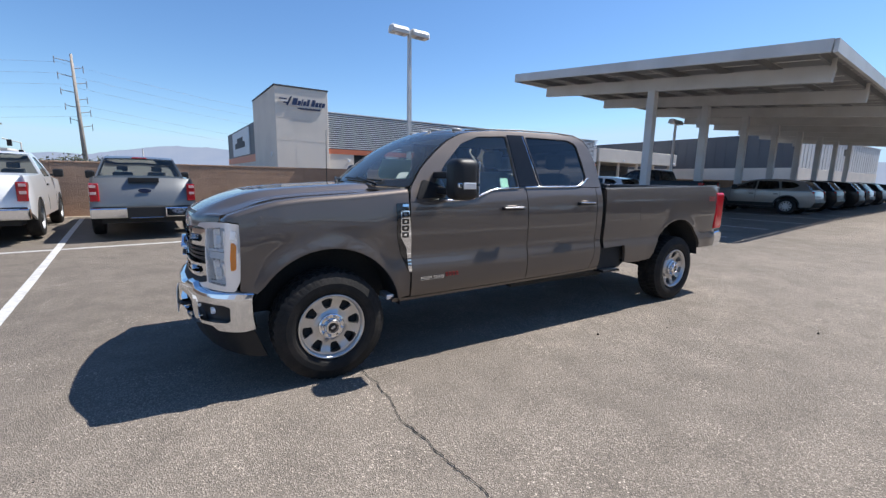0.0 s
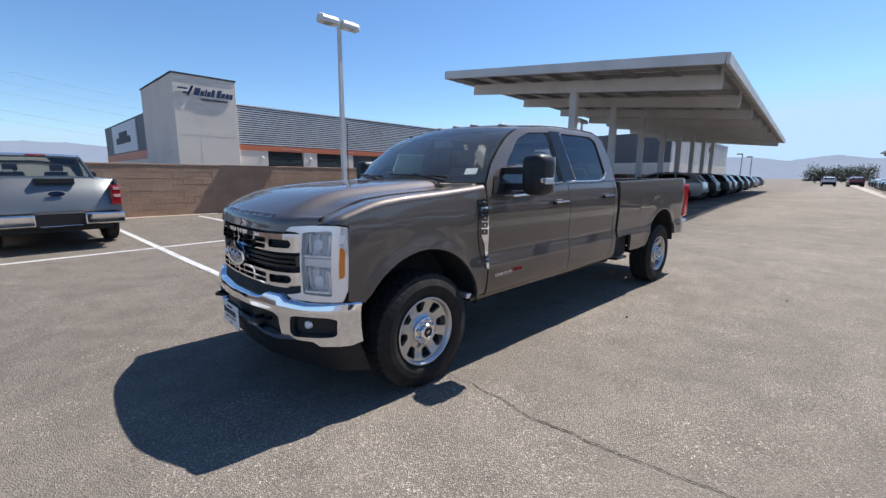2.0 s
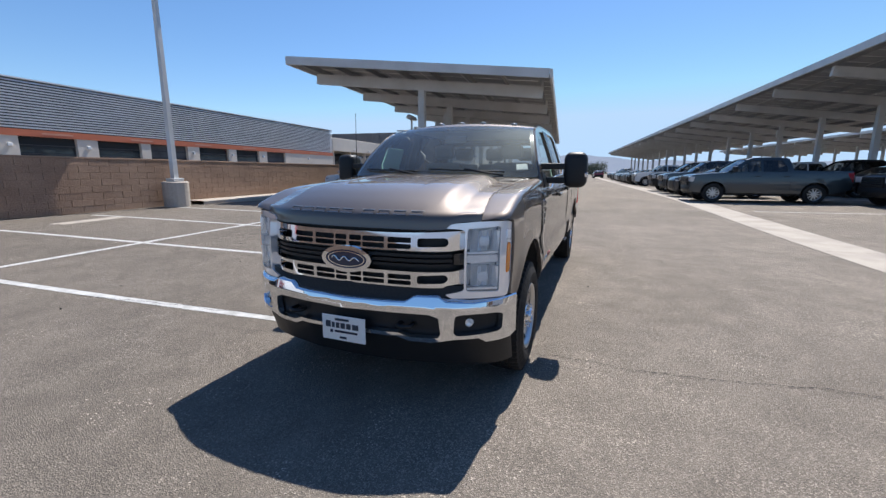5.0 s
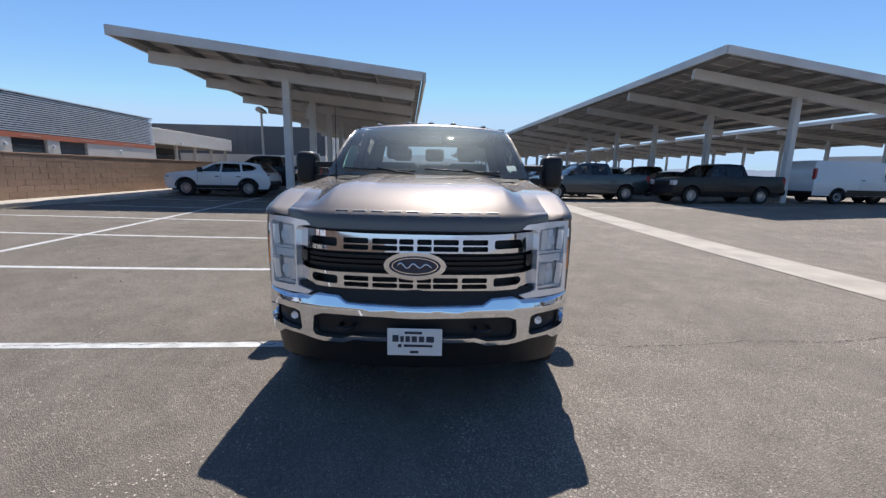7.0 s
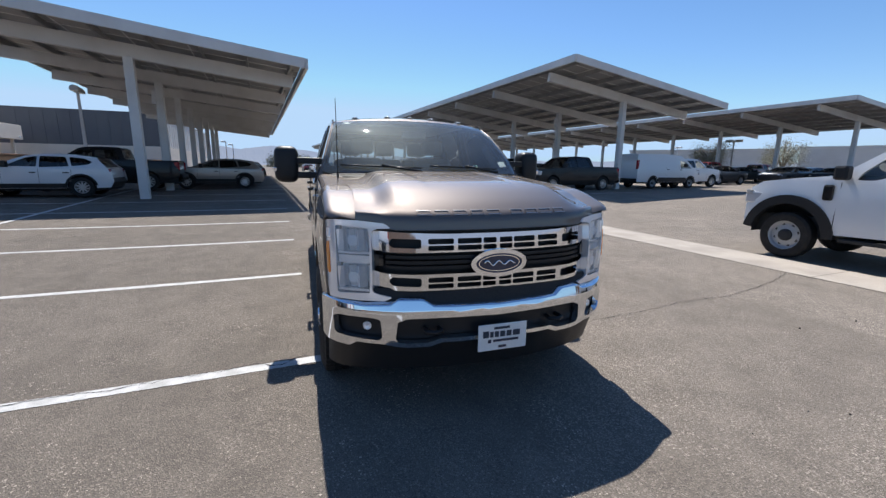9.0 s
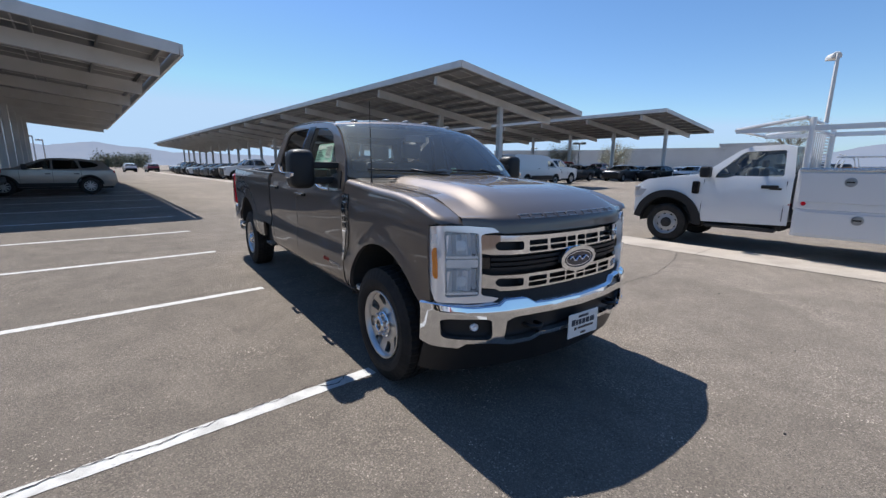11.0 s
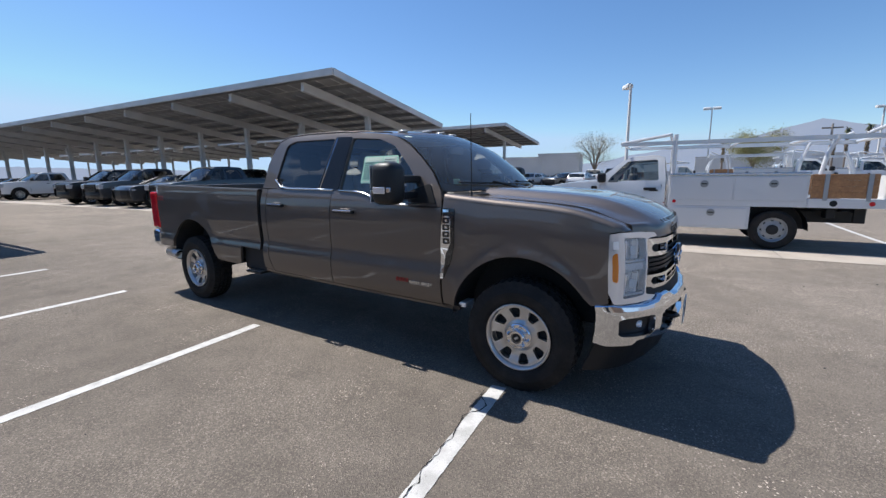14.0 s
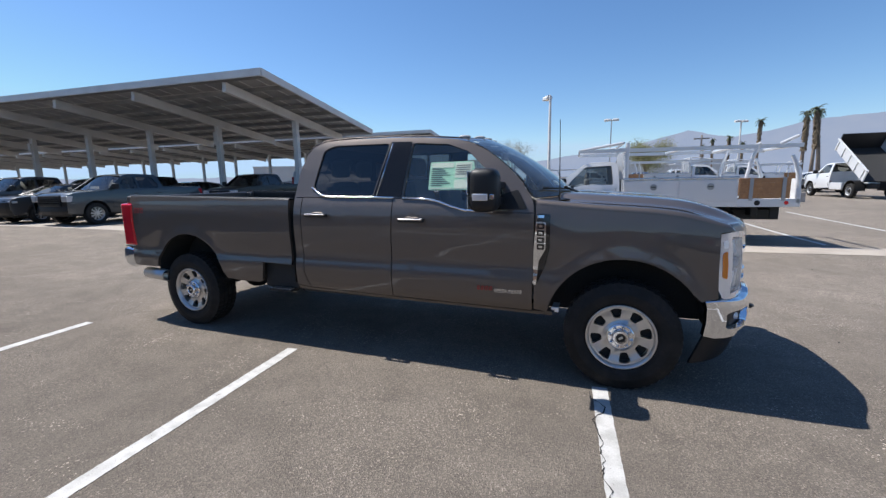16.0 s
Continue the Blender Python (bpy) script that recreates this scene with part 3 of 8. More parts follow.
corner = [(2.868, 1.442), (2.955, 1.444), (2.955, 0.60), (2.808, 0.582), (2.858, 0.72), (2.874, 1.0)]
doors = []
for nm, line in (("front_door", door_f), ("rear_door", door_r)):
    doors.append(both(nm, line, cab_side, M_PAINT, truck, thick=0.03, cell=(0.12, 0.03)))
both("cab_corner", corner, cab_side, M_PAINT, truck, thick=0.03, cell=(0.12, 0.03))
sill = [(0.675, 0.540), (1.905, 0.557), (2.80, 0.574), (2.95, 0.592), (2.95, 0.556), (1.9, 0.530), (0.675, 0.516), (0.52, 0.515), (0.52, 0.55)]
both("rocker_panel", sill, lambda x, z: cab_side(x, z) - Vector((0, 0.004, 0)), M_PAINT, truck, thick=0.05, cell=(0.3, 0.03))

# cab frame with the window openings
A_LINE = [(0.70, 1.45), (0.80, 1.585), (0.93, 1.705), (1.08, 1.818), (1.22, 1.886), (1.36, 1.922)]
TOP_LINE = [(1.36, 1.922), (1.60, 1.949), (1.95, 1.967), (2.40, 1.976), (2.68, 1.966), (2.80, 1.925), (2.87, 1.85)]
win_f = rounded([(1.80, 1.437), (1.755, 1.910), (1.42, 1.884), (1.235, 1.815), (1.04, 1.635), (0.90, 1.46), (0.86, 1.335), (1.22, 1.342), (1.34, 1.374), (1.47, 1.418), (1.56, 1.433)], 0.03)
win_r = rounded([(2.10, 1.450), (2.55, 1.456), (2.66, 1.475), (2.755, 1.54), (2.69, 1.880), (2.58, 1.922), (1.985, 1.917)], 0.035)
house = [(0.667, 1.324), (0.68, 1.40)] + A_LINE + TOP_LINE[1:] + [(2.93, 1.70), (2.957, 1.45)] + [(2.86, 1.449), (2.0, 1.440), (1.56, 1.424), (1.46, 1.404), (1.33, 1.361), (1.22, 1.332), (0.9, 1.322)]
both("cab_frame", house, cab_side, M_PAINT, truck, thick=0.035, cell=(0.08, 0.05), holes=(win_f, win_r))


def inset(d):
    return lambda x, z: cab_side(x, z) - Vector((0, d, 0))


both("front_window", win_f, inset(0.014), M_GLASS, truck, thick=0.0, cell=(0.2, 0.1), label="lightly tinted side glass")
both("rear_window", win_r, inset(0.014), M_GLASS_DARK, truck, thick=0.0, cell=(0.2, 0.1), label="dark privacy glass")
pillar = [(1.815, 1.447), (2.09, 1.455), (1.97, 1.930), (1.765, 1.922)]
both("pillar_trim", pillar, inset(-0.006), M_TRIM, truck, thick=0.008, cell=(0.2, 0.1), label="black door pillar trim")
sail = rounded([(0.72, 1.35), (0.99, 1.35), (0.99, 1.44), (0.90, 1.47), (0.80, 1.50)], 0.02)
both("mirror_mount", sail, inset(-0.010), M_BLACK, truck, thick=0.02, cell=(0.2, 0.1))


def side_tube(name, pts, off, r, mat, label=""):
    for s in (1, -1):
        bm = bmesh.new()
        path = []
        for x, z in pts:
            p = cab_side(x, z)
            path.append((p.x, s * (p.y + off), p.z))
        tube(bm, path, r, 6)
        part(name, bm, mat, truck, label, smooth=True)


def fine(pts, n):
    return [tuple(spline(pts, i / n)) for i in range(n + 1)]


side_tube("belt_moulding", [(1.80, 1.436), (1.56, 1.426), (1.47, 1.410), (1.34, 1.366), (1.22, 1.336), (1.02, 1.330), (0.99, 1.330)], 0.002, 0.0105, M_SATINCHROME, "bright chrome belt moulding")
side_tube("belt_moulding", [(2.765, 1.535), (2.66, 1.468), (2.56, 1.449), (2.10, 1.444), (1.885, 1.440)], 0.002, 0.0105, M_SATINCHROME, "bright chrome belt moulding")
side_tube("window_bar", [(2.06, 1.447), (1.952, 1.917)], 0.006, 0.005, M_CHROME)
side_tube("roof_moulding", [(1.30, 1.930)] + [(x, z + 0.012) for x, z in TOP_LINE[1:]], -0.004, 0.007, M_PAINT)

# roof and windshield
TOP_MID = [(1.24, 1.968), (1.50, 2.001), (1.90, 2.019), (2.40, 2.018), (2.70, 1.999), (2.83, 1.950), (2.90, 1.86)]
LOW_MID = [(0.44, 1.455), (0.57, 1.57), (0.74, 1.695), (0.91, 1.806), (1.08, 1.898), (1.24, 1.968)]


def roof_at(u, v):
    a, c = spline(TOP_LINE, v), spline(TOP_MID, v)
    e = cab_side(a[0], a[1])
    k = abs(u) ** 2.4
    return Vector((c[0] + (a[0] - c[0]) * k, e.y * u, c[1] + (a[1] - c[1]) * k))


def shield_at(u, v):
    a, c = spline(A_LINE, v), spline(LOW_MID, v)
    e = cab_side(a[0], a[1])
    k = abs(u) ** 2.2
    return Vector((c[0] + (a[0] - c[0]) * k, e.y * u, c[1] + (a[1] - c[1]) * k))


skin("roof", [(-0.998, 0.0), (0.998, 0.0), (0.998, 1), (-0.998, 1)], roof_at, M_PAINT, truck, thick=0.03, cell=(0.08, 0.04), flip=True)
pane = rounded([(-0.985, -0.02), (0.985, -0.02), (0.975, 0.915), (-0.975, 0.915)], 0.05)
skin("roof_header", [(-0.998, 0.86), (-0.979, 0.86), (-0.975, 0.918), (-0.92, 0.921), (0.92, 0.921), (0.975, 0.918), (0.979, 0.86), (0.998, 0.86), (0.998, 1.0), (-0.998, 1.0)], shield_at, M_PAINT, truck, thick=0.02, cell=(0.08, 0.03), flip=True)
skin("windshield", pane, shield_at, M_SHIELD, truck, thick=0.0, cell=(0.08, 0.05), label="raked clear windshield", flip=True)
inner = rounded([(-0.945, 0.07), (0.945, 0.07), (0.935, 0.868), (-0.935, 0.868)], 0.07)
skin("windshield_border", pane, lambda u, v: shield_at(u, v) + Vector((0.006, 0, -0.006)), M_GLOSSBLACK, truck, thick=0.0, cell=(0.08, 0.05), holes=(inner,), flip=True)
rear_pane = [(-0.80, 1.50), (0.80, 1.50), (0.70, 1.84), (-0.70, 1.84)]
skin("cab_back", [(-0.94, 0.60), (0.94, 0.60), (0.94, 1.43), (0.85, 1.72), (0.77, 1.88), (-0.77, 1.88), (-0.85, 1.72), (-0.94, 1.43)], lambda u, v: Vector((2.955 - 0.09 * max(0, v - 1.5) / 0.38, u, v)), M_PAINT, truck, thick=0.02, cell=(0.3, 0.2), holes=(rear_pane,))
skin("back_glass", rear_pane, lambda u, v: Vector((2.95 - 0.09 * max(0, v - 1.5) / 0.38, u, v)), M_GLASS_BACK, truck, thick=0.0, cell=(0.5, 0.2))

# hood with a raised centre
HOOD = [(0.60, 1.462), (0.35, 1.456), (0.10, 1.440), (-0.15, 1.424), (-0.38, 1.402), (-0.55, 1.368), (-0.69, 1.318), (-0.79, 1.268), (-0.850, 1.222), (-0.868, 1.148)]


def hood_at(y, t):
    p = spline(HOOD, t)
    a = abs(y)
    dome = step((a - 0.49 - 0.08 * t) / 0.15)
    nose = 1 - step((t - 0.55) / 0.33)
    z = p[1] - 0.006 * (a / 0.5) ** 2 * nose - 0.046 * dome * nose
    z += 0.006 * step((a - 0.30) / 0.06) * (1 - step((a - 0.44) / 0.08)) * (1 - step((t - 0.30) / 0.35))
    z += 0.045 * step((a - 0.60) / 0.12) * step((t - 0.80) / 0.2)
    x = p[0] + nose_back(a) * step((t - 0.25) / 0.6) + 0.10 * (a / 0.8) ** 2 * (1 - step(t / 0.25))
    return Vector((x, y, z))


def nose_back(a):
    """How far the nose falls back from the middle of the hood to its corners."""
    return 0.16 * a * a + 0.80 * max(0.0, a - 0.45) ** 2


hood_line = rounded([(-0.775, 0.0), (0.775, 0.0), (0.777, 0.40), (0.785, 0.60), (0.798, 0.80), (0.803, 1.0), (-0.803, 1.0), (-0.798, 0.80), (-0.785, 0.60), (-0.777, 0.40)], 0.02)
skin("hood", hood_line, hood_at, M_PAINT, truck, thick=0.025, cell=(0.03, 0.03), label="sculpted hood with a raised centre")


# raised marks across the hood's nose; bright bars paint in their edge highlights
M_EMBOSS = material("emboss_edge_highlight", (0.42, 0.40, 0.38), 0.34, metal=0.9, coat=1.0)
on_nose = lambda u, v: hood_at(u, v) + Vector((-0.0020, 0, 0.0030))
for i in range(9):
    y = 0.435 - i * 0.104 - (0.045 if i > 4 else 0)
    t, hw, ht, bar = 0.846, 0.041, 0.030, 0.007
    for v in (t - ht, t + ht - 0.008):
        skin("raised_mark", rounded([(y - hw, v + 0.008), (y + hw, v + 0.008), (y + hw, v), (y - hw, v)], 0.003, 2), on_nose, M_EMBOSS, truck, thick=0.004, cell=(0.03, 0.02))
    for u in ((y - hw, y + hw - bar) if i % 3 != 1 else (y - hw,)):
        skin("raised_mark", [(u, t + ht - 0.008), (u + bar, t + ht - 0.008), (u + bar, t - ht + 0.008), (u, t - ht + 0.008)], on_nose, M_PAINT, truck, thick=0.004, cell=(0.03, 0.02))

# cowl, wipers
bm = bmesh.new()
for i in range(24):
    u0, u1 = -0.93 + i * 0.0775, -0.93 + (i + 1) * 0.0775
    a, b = shield_at(u0, -0.01), shield_at(u1, -0.01)
    vs = [bm.verts.new(p) for p in (a + Vector((0, 0, -0.02)), b + Vector((0, 0, -0.02)), b + Vector((-0.10, 0, -0.035)), a + Vector((-0.10, 0, -0.035)))]
    bm.faces.new(vs)
part("cowl", bm, M_BLACK, truck)
for ya, yb in ((-0.62, 0.02), (0.10, 0.74)):
    bm = bmesh.new()
    pts = []
    for i in range(9):
        y = ya + (yb - ya) * i / 8
        p = shield_at(y / 0.89, 0.03 + 0.035 * i / 8)
        pts.append(p + Vector((-0.012, 0, 0.012)))
    tube(bm, pts, 0.008, 6)
    tube(bm, [pts[0] + Vector((-0.05, 0, -0.03)), pts[4] + Vector((-0.012, 0, 0.012))], 0.010, 6)
    part("wiper", bm, M_BLACK, truck, smooth=True)
bm = bmesh.new()
tube(bm, [(0.50, 0.80, 1.40), (0.50, 0.80, 1.45), (0.51, 0.80, 2.02)], [0.012, 0.005, 0.0025], 6)
part("antenna", bm, M_BLACK, truck)

# roof marker lamps
for y in (-0.57, -0.24, 0.0, 0.24, 0.57):
    p = roof_at(y / 0.80, 0.045)
    bm = bmesh.new()
    bmesh.ops.create_uvsphere(bm, u_segments=12, v_segments=6, radius=1.0, matrix=Matrix.Translation(p + Vector((0, 0, 0.004))) @ Matrix.Diagonal((0.060, 0.030, 0.017, 1)))
    part("marker_lamp", bm, M_MARKER, truck, "small roof clearance lamp", smooth=True)

# ------------------------------------------------ bed
bed_line = [(3.008, 1.425), (3.8, 1.440), (4.6, 1.455), (5.33, 1.470), (5.335, 1.40), (5.31, 1.36), (5.345, 0.90), (5.40, 0.88), (5.41, 0.70), (5.38, 0.665), (4.925, 0.665)] + arc(*ARCH_R, 14, 171, 22)[1:-1] + [(3.875, 0.60), (3.70, 0.585), (3.455, 0.585), (3.405, 0.60), (3.365, 0.800), (3.010, 0.790)]
both("bedside", bed_line, bed_side, M_PAINT, truck, thick=0.03, cell=(0.06, 0.035))
for s in (1, -1):
    bm = bmesh.new()
    n = 12
    rows = []
    for i in range(n + 1):
        x = 3.008 + (5.38 - 3.008) * i / n
        z = 1.425 + 0.045 * i / n
        yo = bed_side(x, z).y - 0.002
        rows.append([(x, s * yo, z), (x, s * (yo - 0.012), z + 0.014), (x, s * (yo - 0.08), z + 0.014), (x, s * (yo - 0.085), z - 0.02), (x, s * (yo - 0.085), 1.10 if 3.7 < x < 5.1 else z - 0.50)])
    vv = [[bm.verts.new(p) for p in r] for r in rows]
    for i in range(n):
        for k in range(4):
            bm.faces.new((vv[i][k], vv[i + 1][k], vv[i + 1][k + 1], vv[i][k + 1]))
    part("bed_rail", bm, M_BLACK, truck, "black capped bed rail and inner wall")
bm = box(2.99, 5.42, -0.61, 0.61, 0.86, 0.90)
for s in (1, -1):
    add_box(bm, 2.99, 3.86, min(s * 0.61, s * 0.90), max(s * 0.61, s * 0.90), 0.86, 0.90)
    add_box(bm, 5.00, 5.42, min(s * 0.61, s * 0.90), max(s * 0.61, s * 0.90), 0.86, 0.90)
part("bed_floor", bm, M_PAINT, truck)
for s in (1, -1):
    part("wheel_tub", box(3.84, 5.02, s * 0.60, s * 0.93, 1.085, 1.115, 0.01), M_PAINT, truck)
# Black instead of body colour: shade of the cab gap put into this wall.
part("bed_front", box(3.012, 3.04, -0.95, 0.95, 0.60, 1.42, 0.006), M_UNDER, truck)
part("tailgate", box(5.37, 5.43, -0.80, 0.80, 0.74, 1.47, 0.012), M_PAINT, truck)
for s in (1, -1):
    bm = box(5.285, 5.482, s * 0.80, s * 0.990, 0.895, 1.385, 0.028, 3)
    part("tail_lamp", bm, M_RED, truck, "tall red tail lamp", smooth=False)
    part("tail_post", box(5.30, 5.41, s * 0.79, s * 0.95, 1.385, 1.466, 0.015), M_PAINT, truck)
    part("tail_post", box(5.33, 5.40, s * 0.79, s * 0.95, 0.68, 0.905, 0.01), M_PAINT, truck)
bumper_r = [(5.40, 0.68), (5.46, 0.84), (5.60, 0.86), (5.655, 0.84), (5.66, 0.74), (5.63, 0.66), (5.50, 0.62)]
bm = bmesh.new()
rings = []
for y in (-0.965, -0.94, -0.55, 0.55, 0.94, 0.965):
    k = 0.10 if abs(y) > 0.95 else 0.0
    back = 0.08 * max(0, abs(y) - 0.55) / 0.4
    rings.append([bm.verts.new((x - back - k * (x - 5.4), y, 0.75 + (z - 0.75) * (1 - k))) for x, z in bumper_r])
for p, q in zip(rings, rings[1:]):
    for k in range(len(p)):
        bm.faces.new((p[k], q[k], q[(k + 1) % len(p)], p[(k + 1) % len(p)]))
bm.faces.new(rings[0][::-1])
bm.faces.new(rings[-1])
bmesh.ops.recalc_face_normals(bm, faces=bm.faces[:])
part("rear_bumper", bm, M_CHROME, truck, "chrome rear step bumper")
part("bumper_pad", box(5.42, 5.62, -0.90, 0.90, 0.862, 0.875, 0.004), M_BLACK, truck)
bm = bmesh.new()
lathe(bm, [(-0.20, 0.058), (-0.20, 0.068), (0.22, 0.064), (0.22, 0.054)], 20, pose(5.06, 0.93, 0.560, 0, 0, 80), close=False)
part("exhaust_tip", bm, M_ALLOY, truck, smooth=True)
for s in (1, -1):
    part("bed_step_box", box(2.99, 3.42, s * 0.62, s * 0.925, 0.53, 0.86, 0.02), M_UNDER, truck)
    step_ob = part("bed_step", box(3.05, 3.33, s * 0.84, s * 0.985, 0.505, 0.530, 0.008), M_BLACK, truck, "folding bed side step")
    for k in range(7):
        part("tread_cleat", box(3.06 + 0.038 * k, 3.078 + 0.038 * k, s * 0.86, s * 0.98, 0.530, 0.538, 0.002, 1), M_ALLOY, step_ob)

# ------------------------------------------------ wheel housings and underbody
for (cx, cz, r), yi in ((ARCH_F, 0.62), (ARCH_R, 0.62)):
    for s in (1, -1):
        bm = bmesh.new()
        ring = []
        for y in (s * 0.965, s * yi):
            ring.append([bm.verts.new((cx + (r + 0.015) * math.cos(radians(4 + 172 * i / 24)), y, cz + (r + 0.015) * math.sin(radians(4 + 172 * i / 24)))) for i in range(25)])
        for i in range(24):
            bm.faces.new((ring[0][i], ring[0][i + 1], ring[1][i + 1], ring[1][i]))
        bm.faces.new(ring[1])
        part("wheel_housing", bm, M_UNDER, truck)
part("engine_block", box(-0.62, 0.60, -0.60, 0.60, 0.55, 1.25), M_UNDER, truck)
for s in (1, -1):
    part("frame_rail", box(-0.80, 5.40, s * 0.42, s * 0.52, 0.50, 0.70, 0.01), M_UNDER, truck)
part("floor_pan", box(0.62, 2.95, -0.93, 0.93, 0.52, 0.60, 0.01), M_UNDER, truck)
for x in (0.0, 4.47):
    bm = bmesh.new()
    tube(bm, [(x, -0.80, 0.42), (x, 0.80, 0.42)], 0.05, 12)
    bmesh.ops.create_uvsphere(bm, u_segments=14, v_segments=8, radius=0.19, matrix=Matrix.Translation((x, 0.0, 0.42)))
    part("axle", bm, M_UNDER, truck, smooth=True)
bm = bmesh.new()
tube(bm, [(1.4, 0.25, 0.50), (2.6, 0.30, 0.46), (3.6, 0.45, 0.50), (4.6, 0.60, 0.72), (5.1, 0.82, 0.58)], 0.045, 10)
part("exhaust_pipe", bm, M_UNDER, truck, smooth=True)
part("fuel_tank", box(1.9, 3.3, -0.78, -0.50, 0.42, 0.66, 0.04), M_UNDER, truck)
for s, (x0, x1) in ((1, (0.47, 0.53)), (-1, (0.47, 0.53))):
    part("step_bracket", box(x0, x1, s * 0.80, s * 0.95, 0.545, 0.585, 0.006), M_LAMPGREY, truck)


# ------------------------------------------------ wheels
def wheel(x, y, side, parent, tyre_r=0.418, tyre_w=0.27, rim_r=0.243, dish=0.0, spokes=8):
    """A wheel at x, y whose outer face looks to side (+1: passenger side)."""
    hold = new("wheel")
    hold.parent = parent
    hold.matrix_local = pose(x, y, tyre_r - 0.006, 0, random.uniform(0, 40), 0 if side > 0 else 180)
    w = tyre_w / 2
    n = 132
    wall = [(rim_r, 0.02), (rim_r + 0.03, 0.0), (rim_r + 0.05, -0.006), ((rim_r + tyre_r) / 2, -0.008), (tyre_r - 0.050, 0.006), (tyre_r - 0.034, 0.014)]
    prof = [(-w + d, r, 0, 0.0) for r, d in wall]
    for j, (a, b) in enumerate(((-w + 0.020, -w + 0.080), (-w + 0.090, -0.006), (0.006, w - 0.090), (w - 0.080, w - 0.020))):
        edge = 0.006 if j in (0, 3) else 0.0
        prof += [(a, tyre_r - 0.016, 0, 0.0), (a + 0.002, tyre_r - 0.003 - (edge if j == 0 else 0), 1 + j, 0.008), (b - 0.002, tyre_r - 0.003 - (edge if j == 3 else 0), 1 + j, 0.008), (b, tyre_r - 0.016, 0, 0.0)]
    prof += [(w - d, r, 0, 0.0) for r, d in wall[::-1]]
    bm = bmesh.new()
    rings = []
    for a, r, col, deep in prof:
        rings.append([])
        for k in range(n):
            cut = deep if col and (k + (col % 2)) % 3 == 0 else 0.0
            if col == 0 and tyre_r - 0.052 < r < tyre_r - 0.030:
                cut = 0.003 if k % 3 == 0 else 0.0
            q = 2 * math.pi * k / n
            rings[-1].append(bm.verts.new(((r - cut) * math.cos(q), a, (r - cut) * math.sin(q))))
    for p, q in zip(rings, rings[1:]):
        for k in range(n):
            bm.faces.new((p[k], q[k], q[(k + 1) % n], p[(k + 1) % n]))
    bmesh.ops.recalc_face_normals(bm, faces=bm.faces[:])
    tyre = part("tyre", bm, M_RUBBER, hold, "black all-terrain tyre")
    # rim barrel and face with eight windows
    bm = bmesh.new()
    lathe(bm, [(-w + 0.03, rim_r - 0.004), (w - 0.05, rim_r - 0.03), (w - 0.03, rim_r - 0.012), (w - 0.012, rim_r + 0.004), (w - 0.004, rim_r + 0.002), (w - 0.006, rim_r - 0.010), (w - 0.040, rim_r - 0.020)], 48, close=False)
    rim = part("rim", bm, M_ALLOY, hold, "bright machined alloy rim", smooth=True)
    holes = []
    for k in range(spokes):
        a = 2 * math.pi * (k + 0.5) / spokes
        half_o, half_i, ro, ri = 0.215, 0.165, rim_r - 0.034, rim_r * 0.57
        pts = [(ro, -half_o), (ro + 0.006, 0.0), (ro, half_o), (ri, half_i), (ri - 0.004, 0.0), (ri, -half_i)]
        quad = [(r * math.cos(a + t), r * math.sin(a + t)) for r, t in pts]
        holes.append(rounded(quad, 0.016, 3))
    f = lambda u, v: Vector((u, w - 0.040 - 0.018 * step((math.hypot(u, v) - 0.09) / 0.03) + 0.020 * step((math.hypot(u, v) - 0.15) / 0.07) + dish, v))
    skin("rim_face", ellipse(0, 0, rim_r - 0.012, rim_r - 0.012, 48), f, M_ALLOY, hold, thick=0.03, cell=(0.04, 0.04), holes=holes, flip=True, label="eight-spoke alloy face")
    bm = bmesh.new()
    lathe(bm, [(w - 0.10, rim_r - 0.03), (w - 0.10, 0.02)], 32, close=False)
    part("brake_disc", bm, M_UNDER, hold)
    bm = bmesh.new()
    lathe(bm, [(w - 0.06 + dish, 0.098), (w - 0.028 + dish, 0.096), (w - 0.022 + dish, 0.088), (w - 0.022 + dish, 0.064), (w + 0.000 + dish, 0.060), (w + 0.012 + dish, 0.052), (w + 0.012 + dish, 0.040), (w + 0.004 + dish, 0.036), (w + 0.004 + dish, 0.001)], 32)
    hub = part("hub_cap", bm, M_LUG, hold, "chrome hub centre", smooth=False)
    bm = bmesh.new()
    lathe(bm, [(w + 0.0045 + dish, 0.034), (w + 0.0065 + dish, 0.033), (w + 0.0065 + dish, 0.001)], 24)
    part("hub_disc", bm, M_BLACK, hub, "dark hub centre", smooth=False)
    part("hub_badge", box(-0.016, 0.016, w + 0.0065 + dish, w + 0.009 + dish, -0.008, 0.008, 0.002), M_ALLOY, hub)
    for k in range(8):
        a = 2 * math.pi * k / 8
        bm = bmesh.new()
        lathe(bm, [(w - 0.03 + dish, 0.0125), (w - 0.002 + dish, 0.0115), (w + 0.004 + dish, 0.006)], 6, Matrix.Translation((0.076 * math.cos(a), 0, 0.076 * math.sin(a))))
        part("lug_nut", bm, M_LUG, hub)
    return hold


for x, yy in ((0.02, 0.868), (4.495, 0.825)):
    for s in (1, -1):
        wheel(x, s * yy, s, truck)

# ------------------------------------------------ front: grille, lamps, bumper
SPREAD = [(0.0, 0.0), (0.404, 0.420), (0.430, 0.459), (0.590, 0.634), (0.655, 0.722), (0.70, 0.765)]


def front_x(y):
    """Plan curve of the front face."""
    return -0.855 + 0.16 * y * y + 1.2 * max(0.0, abs(y) - 0.45) ** 2


